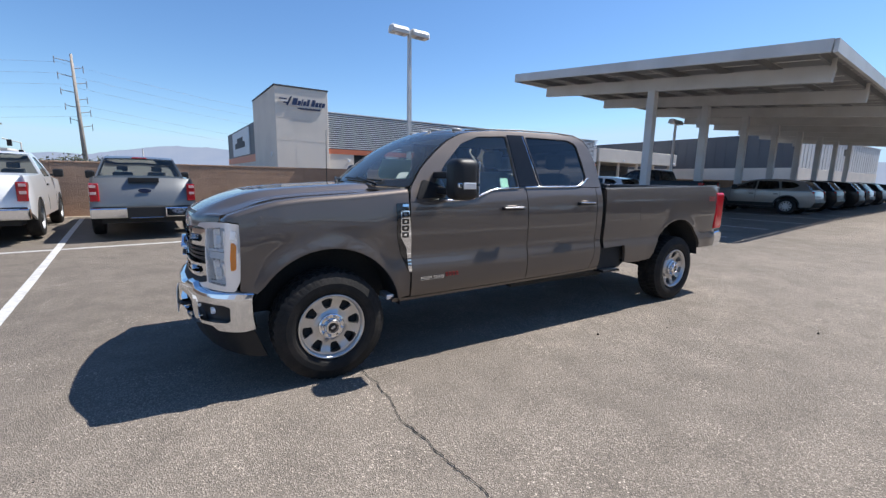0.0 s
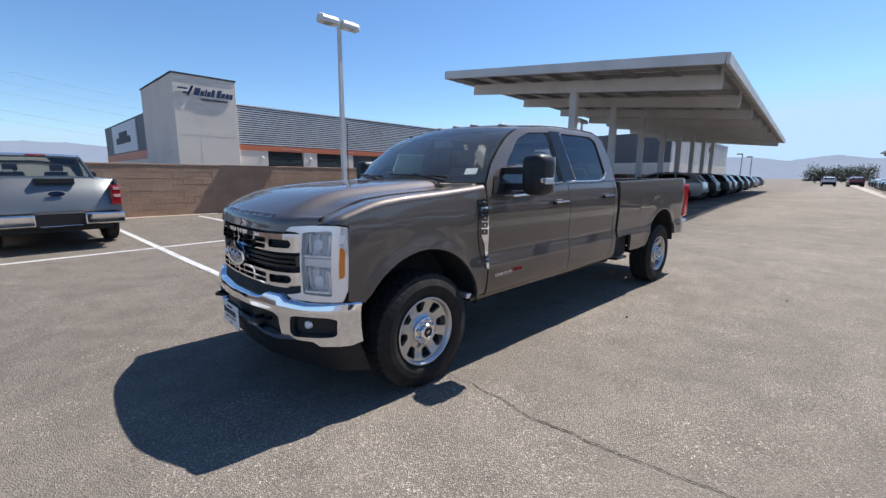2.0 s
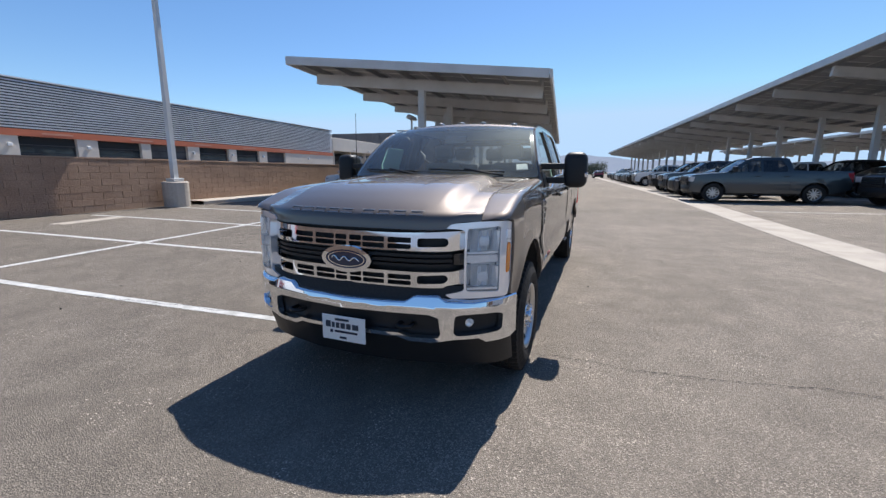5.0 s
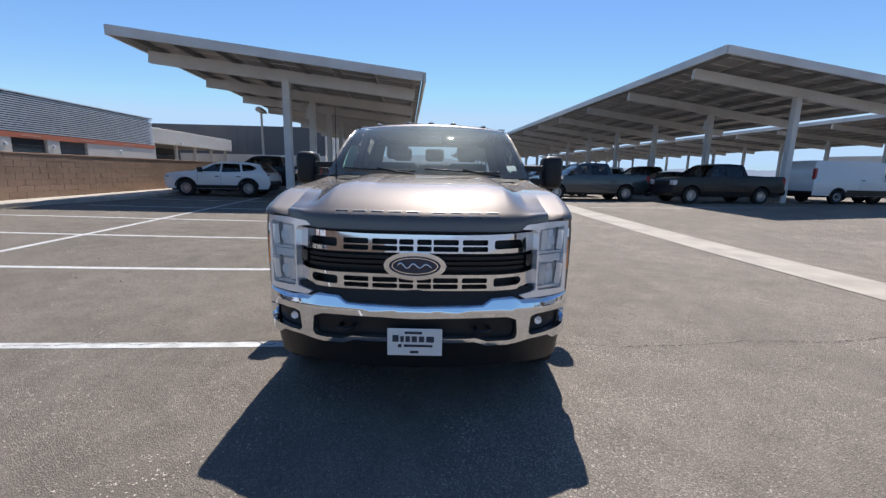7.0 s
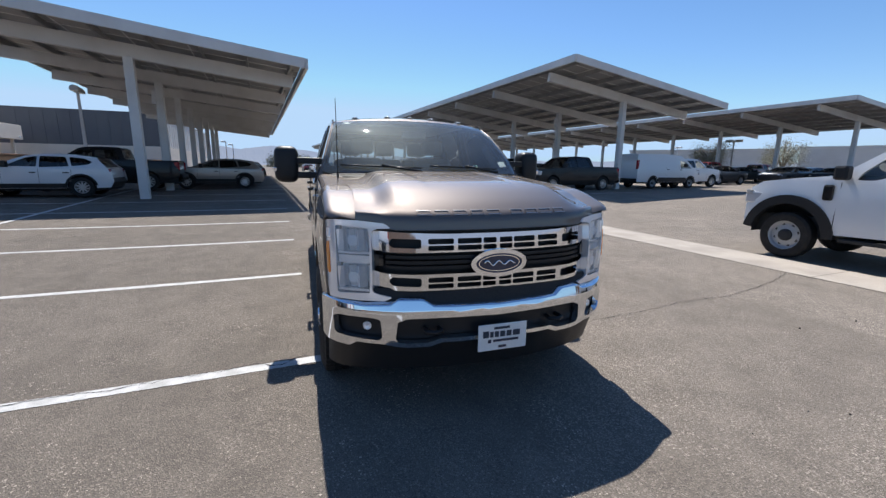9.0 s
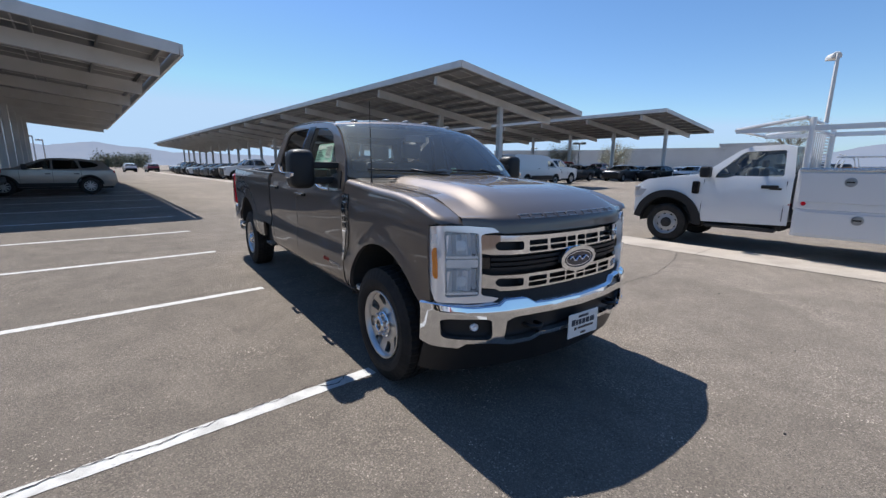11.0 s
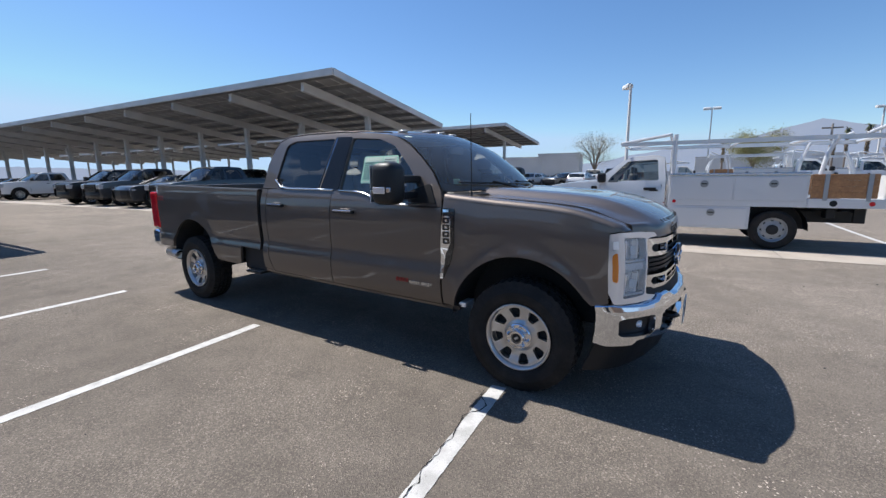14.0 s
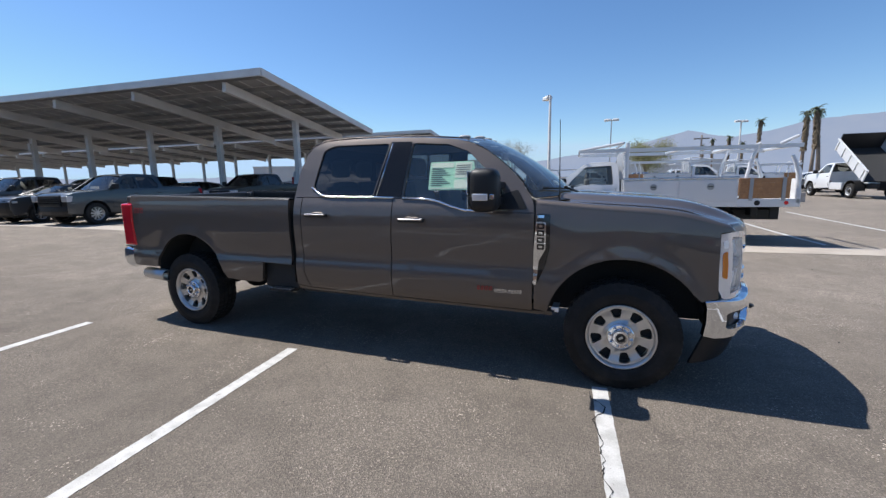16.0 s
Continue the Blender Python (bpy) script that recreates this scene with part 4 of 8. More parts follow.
def face(d=0.0):
    def f(y, z):
        sy = (1 if y >= 0 else -1) * float(np.interp(abs(y), [p[0] for p in SPREAD], [p[1] for p in SPREAD]))
        return Vector((front_x(sy) + d + 0.10 * max(0.0, z - 1.0), sy, 1.49 - (1.49 - z) * 1.035))
    return f


cells_u, cells_l = [], []
for s in (1, -1):
    for y0, y1 in ((0.010, 0.090), (0.100, 0.240), (0.262, 0.404)):
        for z0, z1 in ((1.082, 1.112), (1.046, 1.074)):
            cells_u.append(rounded([(s * y0, z0), (s * y1, z0), (s * y1, z1), (s * y0, z1)], 0.009, 3))
        for z0, z1 in ((0.868, 0.896), (0.834, 0.860)):
            cells_l.append(rounded([(s * y0, z0), (s * y1, z0), (s * y1, z1), (s * y0, z1)], 0.009, 3))
    cells_u.append(rounded([(s * 0.430, 1.060), (s * 0.575, 1.062), (s * 0.590, 1.085), (s * 0.575, 1.112), (s * 0.430, 1.110)], 0.014, 3))
    cells_l.append(rounded([(s * 0.430, 0.845), (s * 0.570, 0.848), (s * 0.590, 0.872), (s * 0.575, 0.898), (s * 0.430, 0.894)], 0.014, 3))
upper = rounded([(-0.655, 1.150), (-0.30, 1.138), (0.30, 1.138), (0.655, 1.150), (0.650, 1.045), (0.600, 1.036), (-0.600, 1.036), (-0.650, 1.045)], 0.015)
lower = rounded([(-0.655, 0.930), (-0.605, 0.915), (0.605, 0.915), (0.655, 0.930), (0.645, 0.835), (0.615, 0.822), (-0.615, 0.822), (-0.645, 0.835)], 0.015)
grille = new("grille")
grille.parent = truck
skin("upper_bar", upper, face(-0.020), M_CHROME, grille, thick=0.05, cell=(0.06, 0.05), holes=cells_u, flip=True, label="chrome bar with rows of slots")
skin("lower_bar", lower, face(-0.020), M_CHROME, grille, thick=0.05, cell=(0.06, 0.05), holes=cells_l, flip=True, label="chrome bar with rows of slots")
skin("mesh_panel", [(-0.655, 0.80), (0.655, 0.80), (0.655, 1.15), (-0.655, 1.15)], face(0.055), M_BLACK, grille, thick=0.0, cell=(0.1, 0.2), flip=True)
for k in range(4):
    z = 0.940 + k * 0.029
    skin("slat", [(-0.60, z), (0.60, z), (0.60, z + 0.018), (-0.60, z + 0.018)], face(-0.006), M_BLACK, grille, thick=0.03, cell=(0.1, 0.1), flip=True)
both("end_cap", rounded([(0.610, 0.955), (0.668, 0.955), (0.668, 1.02), (0.610, 1.02)], 0.008), face(-0.022), M_GLOSSBLACK, grille, thick=0.03, cell=(0.1, 0.1))
skin("frame", rounded([(-0.68, 1.165), (0.68, 1.165), (0.69, 0.80), (-0.69, 0.80)], 0.02), face(0.0), M_BLACK, grille, thick=0.05, cell=(0.06, 0.1), holes=[rounded([(-0.650, 1.148), (0.650, 1.148), (0.650, 0.826), (-0.650, 0.826)], 0.02)], flip=True)
skin("oval_rim", ellipse(0, 0.968, 0.172, 0.080, 40), face(-0.045), M_CHROME, grille, thick=0.03, cell=(0.1, 0.1), holes=[ellipse(0, 0.968, 0.142, 0.056, 40)], flip=True)
badge = skin("oval_badge", ellipse(0, 0.968, 0.144, 0.058, 40), face(-0.040), M_BADGE_BLUE, grille, thick=0.0, cell=(0.1, 0.1), flip=True, label="dark blue oval badge")
skin("oval_ring", ellipse(0, 0.968, 0.128, 0.047, 40), face(-0.043), M_CHROME, grille, thick=0.004, cell=(0.1, 0.1), holes=[ellipse(0, 0.968, 0.122, 0.042, 40)], flip=True)
bm = bmesh.new()
stroke = []
for k in range(33):
    q = k / 32
    stroke.append(face(-0.046)(0.095 - 0.19 * q, 0.966 + 0.015 * math.sin(q * 17) * (1 - 0.4 * q) + 0.004))
tube(bm, stroke, 0.0055, 6)
part("badge_mark", bm, M_CHROME, grille, "flowing chrome stroke", smooth=True)


LAMP_PLAN = [(0.58, 0.58, -0.822), (0.626, 0.626, -0.802), (0.75, 0.75, -0.745), (0.82, 0.82, -0.710), (0.89, 0.89, -0.668), (0.94, 0.938, -0.633), (0.985, 0.956, -0.594), (1.05, 0.968, -0.530)]


def plan_at(plan, u):
    y = smooth_interp(u, [(p[0], p[1]) for p in plan], 0.018)
    x = smooth_interp(u, [(p[0], p[2]) for p in plan], 0.018)
    return x, y


def wrap(d=0.0):
    """Front corner: u runs outwards along the face, then back along the side."""
    def f(u, z):
        x, y = plan_at(LAMP_PLAN, u)
        x0, y0 = plan_at(LAMP_PLAN, u - 0.01)
        x1, y1 = plan_at(LAMP_PLAN, u + 0.01)
        n = Vector((y0 - y1, x1 - x0, 0)).normalized()
        return Vector((x + 0.10 * max(0.0, z - 1.0), y, z)) + n * (d - 0.026)
    return f


def headlamp(side):
    lamp = new("headlamp")
    lamp.parent = truck
    put = (lambda n, o, f, m, **kw: skin(n, o, f, m, lamp, flip=True, **kw)) if side > 0 else (lambda n, o, f, m, **kw: skin(n, o, mirror_y(f), m, lamp, **kw))
    outer = rounded([(0.622, 1.158), (0.655, 1.184), (0.80, 1.198), (0.94, 1.200), (1.004, 1.190), (1.024, 1.15), (1.022, 0.84), (0.976, 0.748), (0.80, 0.738), (0.66, 0.738), (0.622, 0.762), (0.700, 0.778), (0.726, 0.788), (0.726, 1.140), (0.700, 1.152)], 0.012)
    win = rounded([(0.738, 1.154), (0.914, 1.170), (0.914, 0.778), (0.738, 0.782)], 0.016)
    put("bezel", outer, wrap(0.026), M_LAMPGREY, thick=0.05, cell=(0.02, 0.08), holes=(win,), label="bright silver C-shaped bezel")
    put("housing", win, wrap(-0.048), M_LAMPBACK, thick=0.0, cell=(0.03, 0.08), label="smoky grey lamp housing")
    put("lens", win, wrap(0.022), M_LENS, thick=0.0, cell=(0.03, 0.08), label="clear lens")
    for z0, z1 in ((1.012, 1.150), (0.794, 0.940)):
        # a stepped reflector: upright flutes whose faces fold in and out, over a sloping shelf
        for q in range(6):
            u0 = 0.748 + 0.0265 * q
            fold = lambda u, z, u0=u0, q=q: wrap(-0.034 + 0.016 * (q % 3) + 0.9 * (u - u0) * (1 if q % 2 else -1) + 0.10 * (z - z0))(u, z)
            put("reflector_flute", rounded([(u0, z0 + 0.012), (u0 + 0.0235, z0 + 0.012), (u0 + 0.0235, z1 - 0.006), (u0, z1 - 0.006)], 0.004, 2), fold, M_REFLECT if q % 2 else M_CRYSTAL, thick=0.010, cell=(0.012, 0.03))
        zm = (z0 + z1) / 2
        put("projector", rounded([(0.806, zm - 0.030), (0.858, zm - 0.030), (0.858, zm + 0.030), (0.806, zm + 0.030)], 0.020, 4), lambda u, z, zm=zm: wrap(0.008 - 3.0 * ((u - 0.832) ** 2 + (z - zm) ** 2))(u, z), M_LAMPBACK, thick=0.02, cell=(0.01, 0.01))
        put("shelf", rounded([(0.742, z0 - 0.006), (0.910, z0 - 0.004), (0.910, z0 + 0.010), (0.742, z0 + 0.008)], 0.004, 2), wrap(0.014), M_LAMPGREY, thick=0.05, cell=(0.03, 0.05))
    put("divider", rounded([(0.742, 0.950), (0.910, 0.953), (0.910, 0.999), (0.742, 0.996)], 0.008), wrap(0.004), M_CRYSTAL, thick=0.04, cell=(0.02, 0.02))
    put("side_marker", rounded([(0.956, 0.885), (0.991, 0.895), (0.996, 1.045), (0.984, 1.068), (0.961, 1.075)], 0.016, 5), wrap(0.031), M_AMBER, thick=0.02, cell=(0.015, 0.1), label="amber side marker")
    put("side_reflector", rounded([(0.952, 1.095), (0.986, 1.095), (0.986, 1.145), (0.954, 1.150)], 0.006), wrap(0.030), M_REFLECT, thick=0.01, cell=(0.03, 0.1))
    return lamp


for s in (1, -1):
    headlamp(s)

# bumper: a chrome wrap with a stepped top, dark openings and fog lamp pockets
bumper = new("front_bumper")
bumper.parent = truck


BUMPER_PLAN = [(0.0, 0.0, -0.945), (0.30, 0.30, -0.928), (0.45, 0.45, -0.893), (0.60, 0.60, -0.858), (0.70, 0.70, -0.820), (0.775, 0.775, -0.783), (0.86, 0.86, -0.728), (0.935, 0.935, -0.652), (0.99, 0.975, -0.580), (1.06, 1.0, -0.495)]


def bump_at(d=0.0):
    def f(u, z):
        a = abs(u)
        sgn = 1 if u >= 0 else -1
        x, y = plan_at(BUMPER_PLAN, a)
        x0, y0 = plan_at(BUMPER_PLAN, a - 0.01)
        x1, y1 = plan_at(BUMPER_PLAN, a + 0.01)
        n = Vector((y0 - y1, x1 - x0, 0)).normalized()
        lean = 0.30 * max(0.0, z - 0.690) + 0.12 * max(0.0, 0.58 - z)
        return Vector((x + lean + n.x * d, sgn * (y + n.y * d), z))
    return f


def symmetric(half):
    """Closes an outline given for u > 0, from the top centre to the bottom centre."""
    return half + [(-u, z) for u, z in half[::-1]]


top_edge = [(0.0, 0.708), (0.40, 0.714), (0.455, 0.748), (0.595, 0.750), (0.640, 0.722), (0.79, 0.714), (0.90, 0.724), (0.97, 0.732), (1.05, 0.724)]
low_edge = [(1.05, 0.488), (0.99, 0.470), (0.86, 0.468), (0.82, 0.497), (0.69, 0.493), (0.62, 0.480), (0.55, 0.470), (0.42, 0.474), (0.35, 0.502), (0.0, 0.502)]
mid_hole = symmetric([(0.0, 0.650), (0.30, 0.655), (0.55, 0.648), (0.602, 0.628), (0.612, 0.53), (0.60, 0.506), (0.55, 0.498), (0.43, 0.500), (0.36, 0.527), (0.0, 0.527)])
fog_hole = rounded([(0.694, 0.640), (0.73, 0.651), (0.83, 0.654), (0.91, 0.652), (0.945, 0.638), (0.940, 0.545), (0.92, 0.530), (0.87, 0.526), (0.78, 0.520), (0.705, 0.516), (0.685, 0.535)], 0.012)
skin("chrome_wrap", symmetric(top_edge + low_edge), bump_at(), M_CHROME, bumper, thick=0.04, cell=(0.025, 0.025), holes=(mid_hole, fog_hole, [(-u, z) for u, z in fog_hole[::-1]]), flip=True, label="polished chrome bumper")
def shelf_at(u, v):
    z = float(np.interp(abs(u), [p[0] for p in top_edge], [p[1] for p in top_edge]))
    k = math.sin(v * math.pi / 2)
    return bump_at(-0.075 * (1 - math.cos(v * math.pi / 2)) - 0.01 * v)(u, z) + Vector((0, 0, 0.022 * k))


skin("bumper_shelf", [(-1.05, 0.0), (1.05, 0.0), (1.05, 1.0), (-1.05, 1.0)], shelf_at, M_CHROME, bumper, thick=0.0, cell=(0.025, 0.2), flip=True)
skin("dark_insert", symmetric([(0.0, 0.68), (0.66, 0.68), (0.975, 0.67), (0.975, 0.51), (0.60, 0.495), (0.0, 0.505)]), bump_at(-0.050), M_BLACK, bumper, thick=0.0, cell=(0.04, 0.1), flip=True)
skin("top_pad", symmetric([(0.0, 0.812), (0.72, 0.812), (0.94, 0.79), (0.98, 0.70), (0.60, 0.700), (0.0, 0.690)]), lambda u, v: bump_at(-0.035)(u, 0.69) + Vector((0.30 * (v - 0.69), 0, v - 0.69)), M_UNDER, bumper, thick=0.0, cell=(0.04, 0.1), flip=True)
for s in (1, -1):
    p = bump_at(-0.040)(s * 0.777, 0.586)
    bm = bmesh.new()
    lathe(bm, [(0.0, 0.002), (0.006, 0.015), (0.009, 0.023), (-0.02, 0.026), (-0.03, 0.020)], 20, pose(p.x + 0.008, p.y, p.z, 0, 0, 90 - s * 6))
    fog = part("fog_lamp", bm, M_REFLECT, bumper, "round fog lamp", smooth=True)
    bm = bmesh.new()
    tube(bm, [(-0.82, s * 0.36, 0.575), (-0.915, s * 0.36, 0.575), (-0.935, s * 0.40, 0.575), (-0.91, s * 0.44, 0.575), (-0.82, s * 0.44, 0.575)], 0.014, 8)
    part("tow_hook", bm, M_BLACK, bumper, smooth=True)
# air dam
skin("air_dam", symmetric([(0.0, 0.505), (0.62, 0.488), (0.80, 0.495), (1.03, 0.472), (1.03, 0.268), (0.89, 0.280), (0.70, 0.297), (0.0, 0.300)]), lambda u, v: bump_at(-0.025)(u, v) + Vector((0.05 * (0.50 - v) / 0.2, 0, 0)), M_BLACK, bumper, thick=0.02, cell=(0.04, 0.06), flip=True, label="matt black air dam")
# dealer plate
plate = part("front_plate", box(-0.962, -0.955, -0.165, 0.150, 0.435, 0.598, 0.003, 1), M_PLATE, bumper, "white dealer plate with dark bars")
for y0, y1, z0, z1, mm in ((-0.05, 0.05, 0.620, 0.634, M_INK), (0.085, 0.12, 0.572, 0.612, M_INK), (0.055, 0.075, 0.572, 0.606, M_INK), (0.02, 0.045, 0.572, 0.606, M_INK), (-0.020, 0.010, 0.572, 0.606, M_INK), (-0.062, -0.032, 0.572, 0.606, M_INK), (-0.118, -0.074, 0.572, 0.606, M_INK), (-0.11, 0.055, 0.542, 0.556, M_BADGE_BLUE), (0.068, 0.088, 0.538, 0.558, M_BADGE_BLUE), (-0.03, 0.02, 0.504, 0.518, M_BADGE_BLUE)):
    part("plate_bar", box(-0.9655, -0.9615, y0, y1, z0 - 0.053, z1 - 0.053), mm, plate)

# ------------------------------------------------ mirrors, handles, badges
for s in (1, -1):
    mir = new("door_mirror")
    mir.parent = truck
    bm = box(0.885, 1.100, s * 1.105, s * 1.305, 1.345, 1.660, 0.062, 5)
    part("shell", bm, M_BLACK, mir, "black towing mirror housing", smooth=True)
    part("cap_light", box(0.90, 0.93, s * 1.285, s * 1.312, 1.440, 1.478, 0.006), M_CHROME, mir)
    part("side_light", box(0.945, 1.06, s * 1.296, s * 1.311, 1.430, 1.480, 0.006), M_LAMPGREY, mir)
    part("mirror_glass", box(1.099, 1.104, s * 1.125, s * 1.288, 1.47, 1.640, 0.002), M_REFLECT, mir)
    part("mirror_glass", box(1.099, 1.104, s * 1.125, s * 1.288, 1.365, 1.455, 0.002), M_REFLECT, mir)
    for z in (1.410, 1.535):
        bm = box(0.905, 0.985, s * 0.90, s * 1.12, z - 0.028, z + 0.028, 0.012, 2)
        part("arm", bm, M_BLACK, mir)
for x0, x1, z in ((2.555, 2.795, 1.280), (1.575, 1.815, 1.250)):
    for s in (1, -1):
        h = new("door_handle")
        h.parent = truck
        y = cab_side(x0, z).y
        part("grip", box(x0, x1, s * (y + 0.018), s * (y + 0.045), z - 0.016, z + 0.016, 0.008, 2), M_BLACK, h)
        part("strip", box(x0 + 0.01, x1 - 0.01, s * (y + 0.042), s * (y + 0.050), z + 0.001, z + 0.016, 0.003, 1), M_SATINCHROME, h, "thin chrome strip")
        part("mount", box(x0 + 0.01, x0 + 0.05, s * (y - 0.01), s * (y + 0.02), z - 0.014, z + 0.014), M_GLOSSBLACK, h)
        part("mount", box(x1 - 0.05, x1 - 0.01, s * (y - 0.01), s * (y + 0.02), z - 0.014, z + 0.014), M_GLOSSBLACK, h)
        part("recess", box(x0 + 0.06, x1 - 0.06, s * (y - 0.012), s * (y + 0.002), z - 0.045, z + 0.03, 0.006, 1), M_PAINT, h)


def fender_off(d):
    return lambda x, z: fender_side(x, min(z, 1.0) if z < 1.0 else 1.0 + 0.2 * (z - 1.0) / max(0.05, smooth_interp(x, FENDER_TOP, 0.05) - 0.075 - 1.0)) + Vector((0, d, 0))


vent = rounded([(0.645, 1.290), (0.545, 1.285), (0.545, 1.05), (0.575, 0.92), (0.635, 0.775), (0.650, 0.78)], 0.01)
both("fender_vent", vent, fender_off(0.006), M_GLOSSBLACK, truck, thick=0.012, cell=(0.05, 0.08), label="gloss black fender vent")
spear = rounded([(0.648, 1.235), (0.575, 1.235), (0.575, 1.045), (0.625, 0.955), (0.640, 0.768), (0.665, 0.768), (0.665, 1.04)], 0.008)
both("vent_trim", spear, fender_off(0.013), M_CHROME, truck, thick=0.012, cell=(0.05, 0.08), label="chrome fender spear with dark characters")
for k in range(4):
    z = 1.205 - k * 0.048
    both("vent_mark", rounded([(0.640, z + 0.020), (0.585, z + 0.020), (0.585, z - 0.020), (0.640, z - 0.020)], 0.008), fender_off(0.020), M_GLOSSBLACK, truck, thick=0.01, cell=(0.1, 0.1), holes=[rounded([(0.628, z + 0.008), (0.600, z + 0.008), (0.600, z - 0.008), (0.628, z - 0.008)], 0.003)])
both("vent_mark", rounded([(0.640, 1.262), (0.590, 1.262), (0.590, 1.280), (0.640, 1.280)], 0.003), fender_off(0.020), M_CHROME, truck, thick=0.01, cell=(0.1, 0.1))
for k in range(4):
    x = 1.118 - 0.034 * k
    both("engine_badge", rounded([(x, 0.694), (x - 0.006, 0.728), (x - 0.028, 0.727), (x - 0.022, 0.693)], 0.005), inset(-0.006), M_BADGE_RED, truck, thick=0.006, cell=(0.1, 0.1), label="small red badge mark", holes=[[(x - 0.009, 0.703), (x - 0.011, 0.719), (x - 0.020, 0.718), (x - 0.018, 0.703)]])
for k in range(10):
    x = 0.975 - 0.0215 * k - (0.012 if k > 4 else 0.0)
    both("badge_mark", rounded([(x, 0.692), (x - 0.004, 0.712), (x - 0.019, 0.712), (x - 0.015, 0.692)], 0.003), inset(-0.006), M_CHROME, truck, thick=0.006, cell=(0.1, 0.1), holes=[[(x - 0.0055, 0.697), (x - 0.0075, 0.707), (x - 0.0135, 0.707), (x - 0.0115, 0.697)]])
both("badge_rule", [(0.975, 0.683), (0.752, 0.683), (0.752, 0.686), (0.975, 0.686)], inset(-0.005), M_CHROME, truck, thick=0.005, cell=(0.3, 0.1))
for x0, x1 in ((5.25, 5.205), (5.19, 5.15), (5.135, 5.09)):
    both("bed_decal", [(x0, 1.275), (x1, 1.275), (x1, 1.335), (x0, 1.335)], lambda x, z: bed_side(x, z) + Vector((0, 0.002, 0)), M_BADGE_RED, truck, thick=0.0, cell=(0.1, 0.1), holes=[rounded([(x0 - 0.012, 1.290), (x1 + 0.012, 1.290), (x1 + 0.012, 1.32), (x0 - 0.012, 1.32)], 0.003)])
# fuel door
skin("fuel_door", rounded([(3.62, 1.06), (3.80, 1.06), (3.80, 1.24), (3.62, 1.24)], 0.03), mirror_y(lambda x, z: bed_side(x, z) + Vector((0, 0.002, 0))), M_PAINT, truck, thick=0.006, cell=(0.1, 0.05))

# ------------------------------------------------ cabin
for x, seats in ((1.55, (-0.42, 0.42)), (2.42, (-0.45, 0.0, 0.45))):
    for y in seats:
        seat = new("seat")
        seat.parent = truck
        part("cushion", box(x - 0.28, x + 0.22, y - 0.23, y + 0.23, 0.92, 1.06, 0.05, 2), M_SEAT, seat)
        part("backrest", box(x + 0.16, x + 0.30, y - 0.23, y + 0.23, 1.0, 1.60, 0.05, 2, pose(x + 0.2, 0, 1.0, 0, 10, 0) @ pose(-x - 0.2, 0, -1.0)), M_SEAT, seat)
        part("headrest", box(x + 0.29, x + 0.38, y - 0.13, y + 0.13, 1.63, 1.80, 0.04, 2), M_SEAT, seat)
part("dashboard", box(0.62, 1.02, -0.86, 0.86, 1.08, 1.44, 0.06, 3), M_DASH, truck)
part("cabin_floor", box(0.66, 2.93, -0.90, 0.90, 0.62, 0.66), M_SEAT, truck)
part("headliner", box(1.50, 2.75, -0.66, 0.66, 1.915, 1.925), M_LINER, truck)
for s in (1, -1):
    part("door_card", box(0.80, 2.85, s * 0.85, s * 0.87, 0.66, 1.33), M_DASH, truck)
bm = bmesh.new()
tube(bm, [(1.18 + 0.05 * math.cos(a), -0.42 + 0.18 * math.sin(a), 1.33 + 0.17 * math.cos(a)) for a in [2 * math.pi * k / 20 for k in range(21)]], 0.014, 6, caps=False)
part("steering_wheel", bm, M_DASH, truck, smooth=True)
part("rear_view_mirror", box(1.10, 1.13, -0.12, 0.12, 1.77, 1.84, 0.01), M_DASH, truck)
# papers in the windows
paper = skin("window_sticker", rounded([(1.575, 1.50), (1.19, 1.50), (1.15, 1.55), (1.19, 1.735), (1.575, 1.735)], 0.015), inset(0.020), M_PAPER_GREEN, truck, thick=0.0, cell=(0.2, 0.1), flip=True, label="pale green paper price sheet behind glass")
skin("sheet_bar", [(1.56, 1.685), (1.36, 1.685), (1.36, 1.725), (1.56, 1.725)], inset(0.018), M_PAPER, paper, thick=0.0, cell=(0.2, 0.1), flip=True)
skin("sheet_bar", [(1.345, 1.60), (1.20, 1.60), (1.20, 1.725), (1.345, 1.725)], inset(0.018), M_PAPER, paper, thick=0.0, cell=(0.2, 0.1), flip=True)
skin("sheet_bar", [(1.345, 1.51), (1.22, 1.51), (1.22, 1.585), (1.345, 1.585)], inset(0.018), M_PAPER, paper, thick=0.0, cell=(0.2, 0.1), flip=True)
skin("sheet_bar", [(1.56, 1.51), (1.36, 1.51), (1.36, 1.52), (1.56, 1.52)], inset(0.018), M_PAPER, paper, thick=0.0, cell=(0.2, 0.1), flip=True)
for k in range(9):
    z = 1.672 - 0.017 * k
    skin("print_line", [(1.555, z), (1.555 - 0.10 - 0.07 * ((k * 5) % 4) / 3, z), (1.555 - 0.10 - 0.07 * ((k * 5) % 4) / 3, z + 0.006), (1.555, z + 0.006)], inset(0.018), M_INK, paper, thick=0.0, cell=(0.3, 0.3), flip=True)
for k in range(5):
    z = 1.70 - 0.018 * k
    skin("print_line", [(1.335, z), (1.215, z), (1.215, z + 0.005), (1.335, z + 0.005)], inset(0.0165), M_INK, paper, thick=0.0, cell=(0.3, 0.3), flip=True)
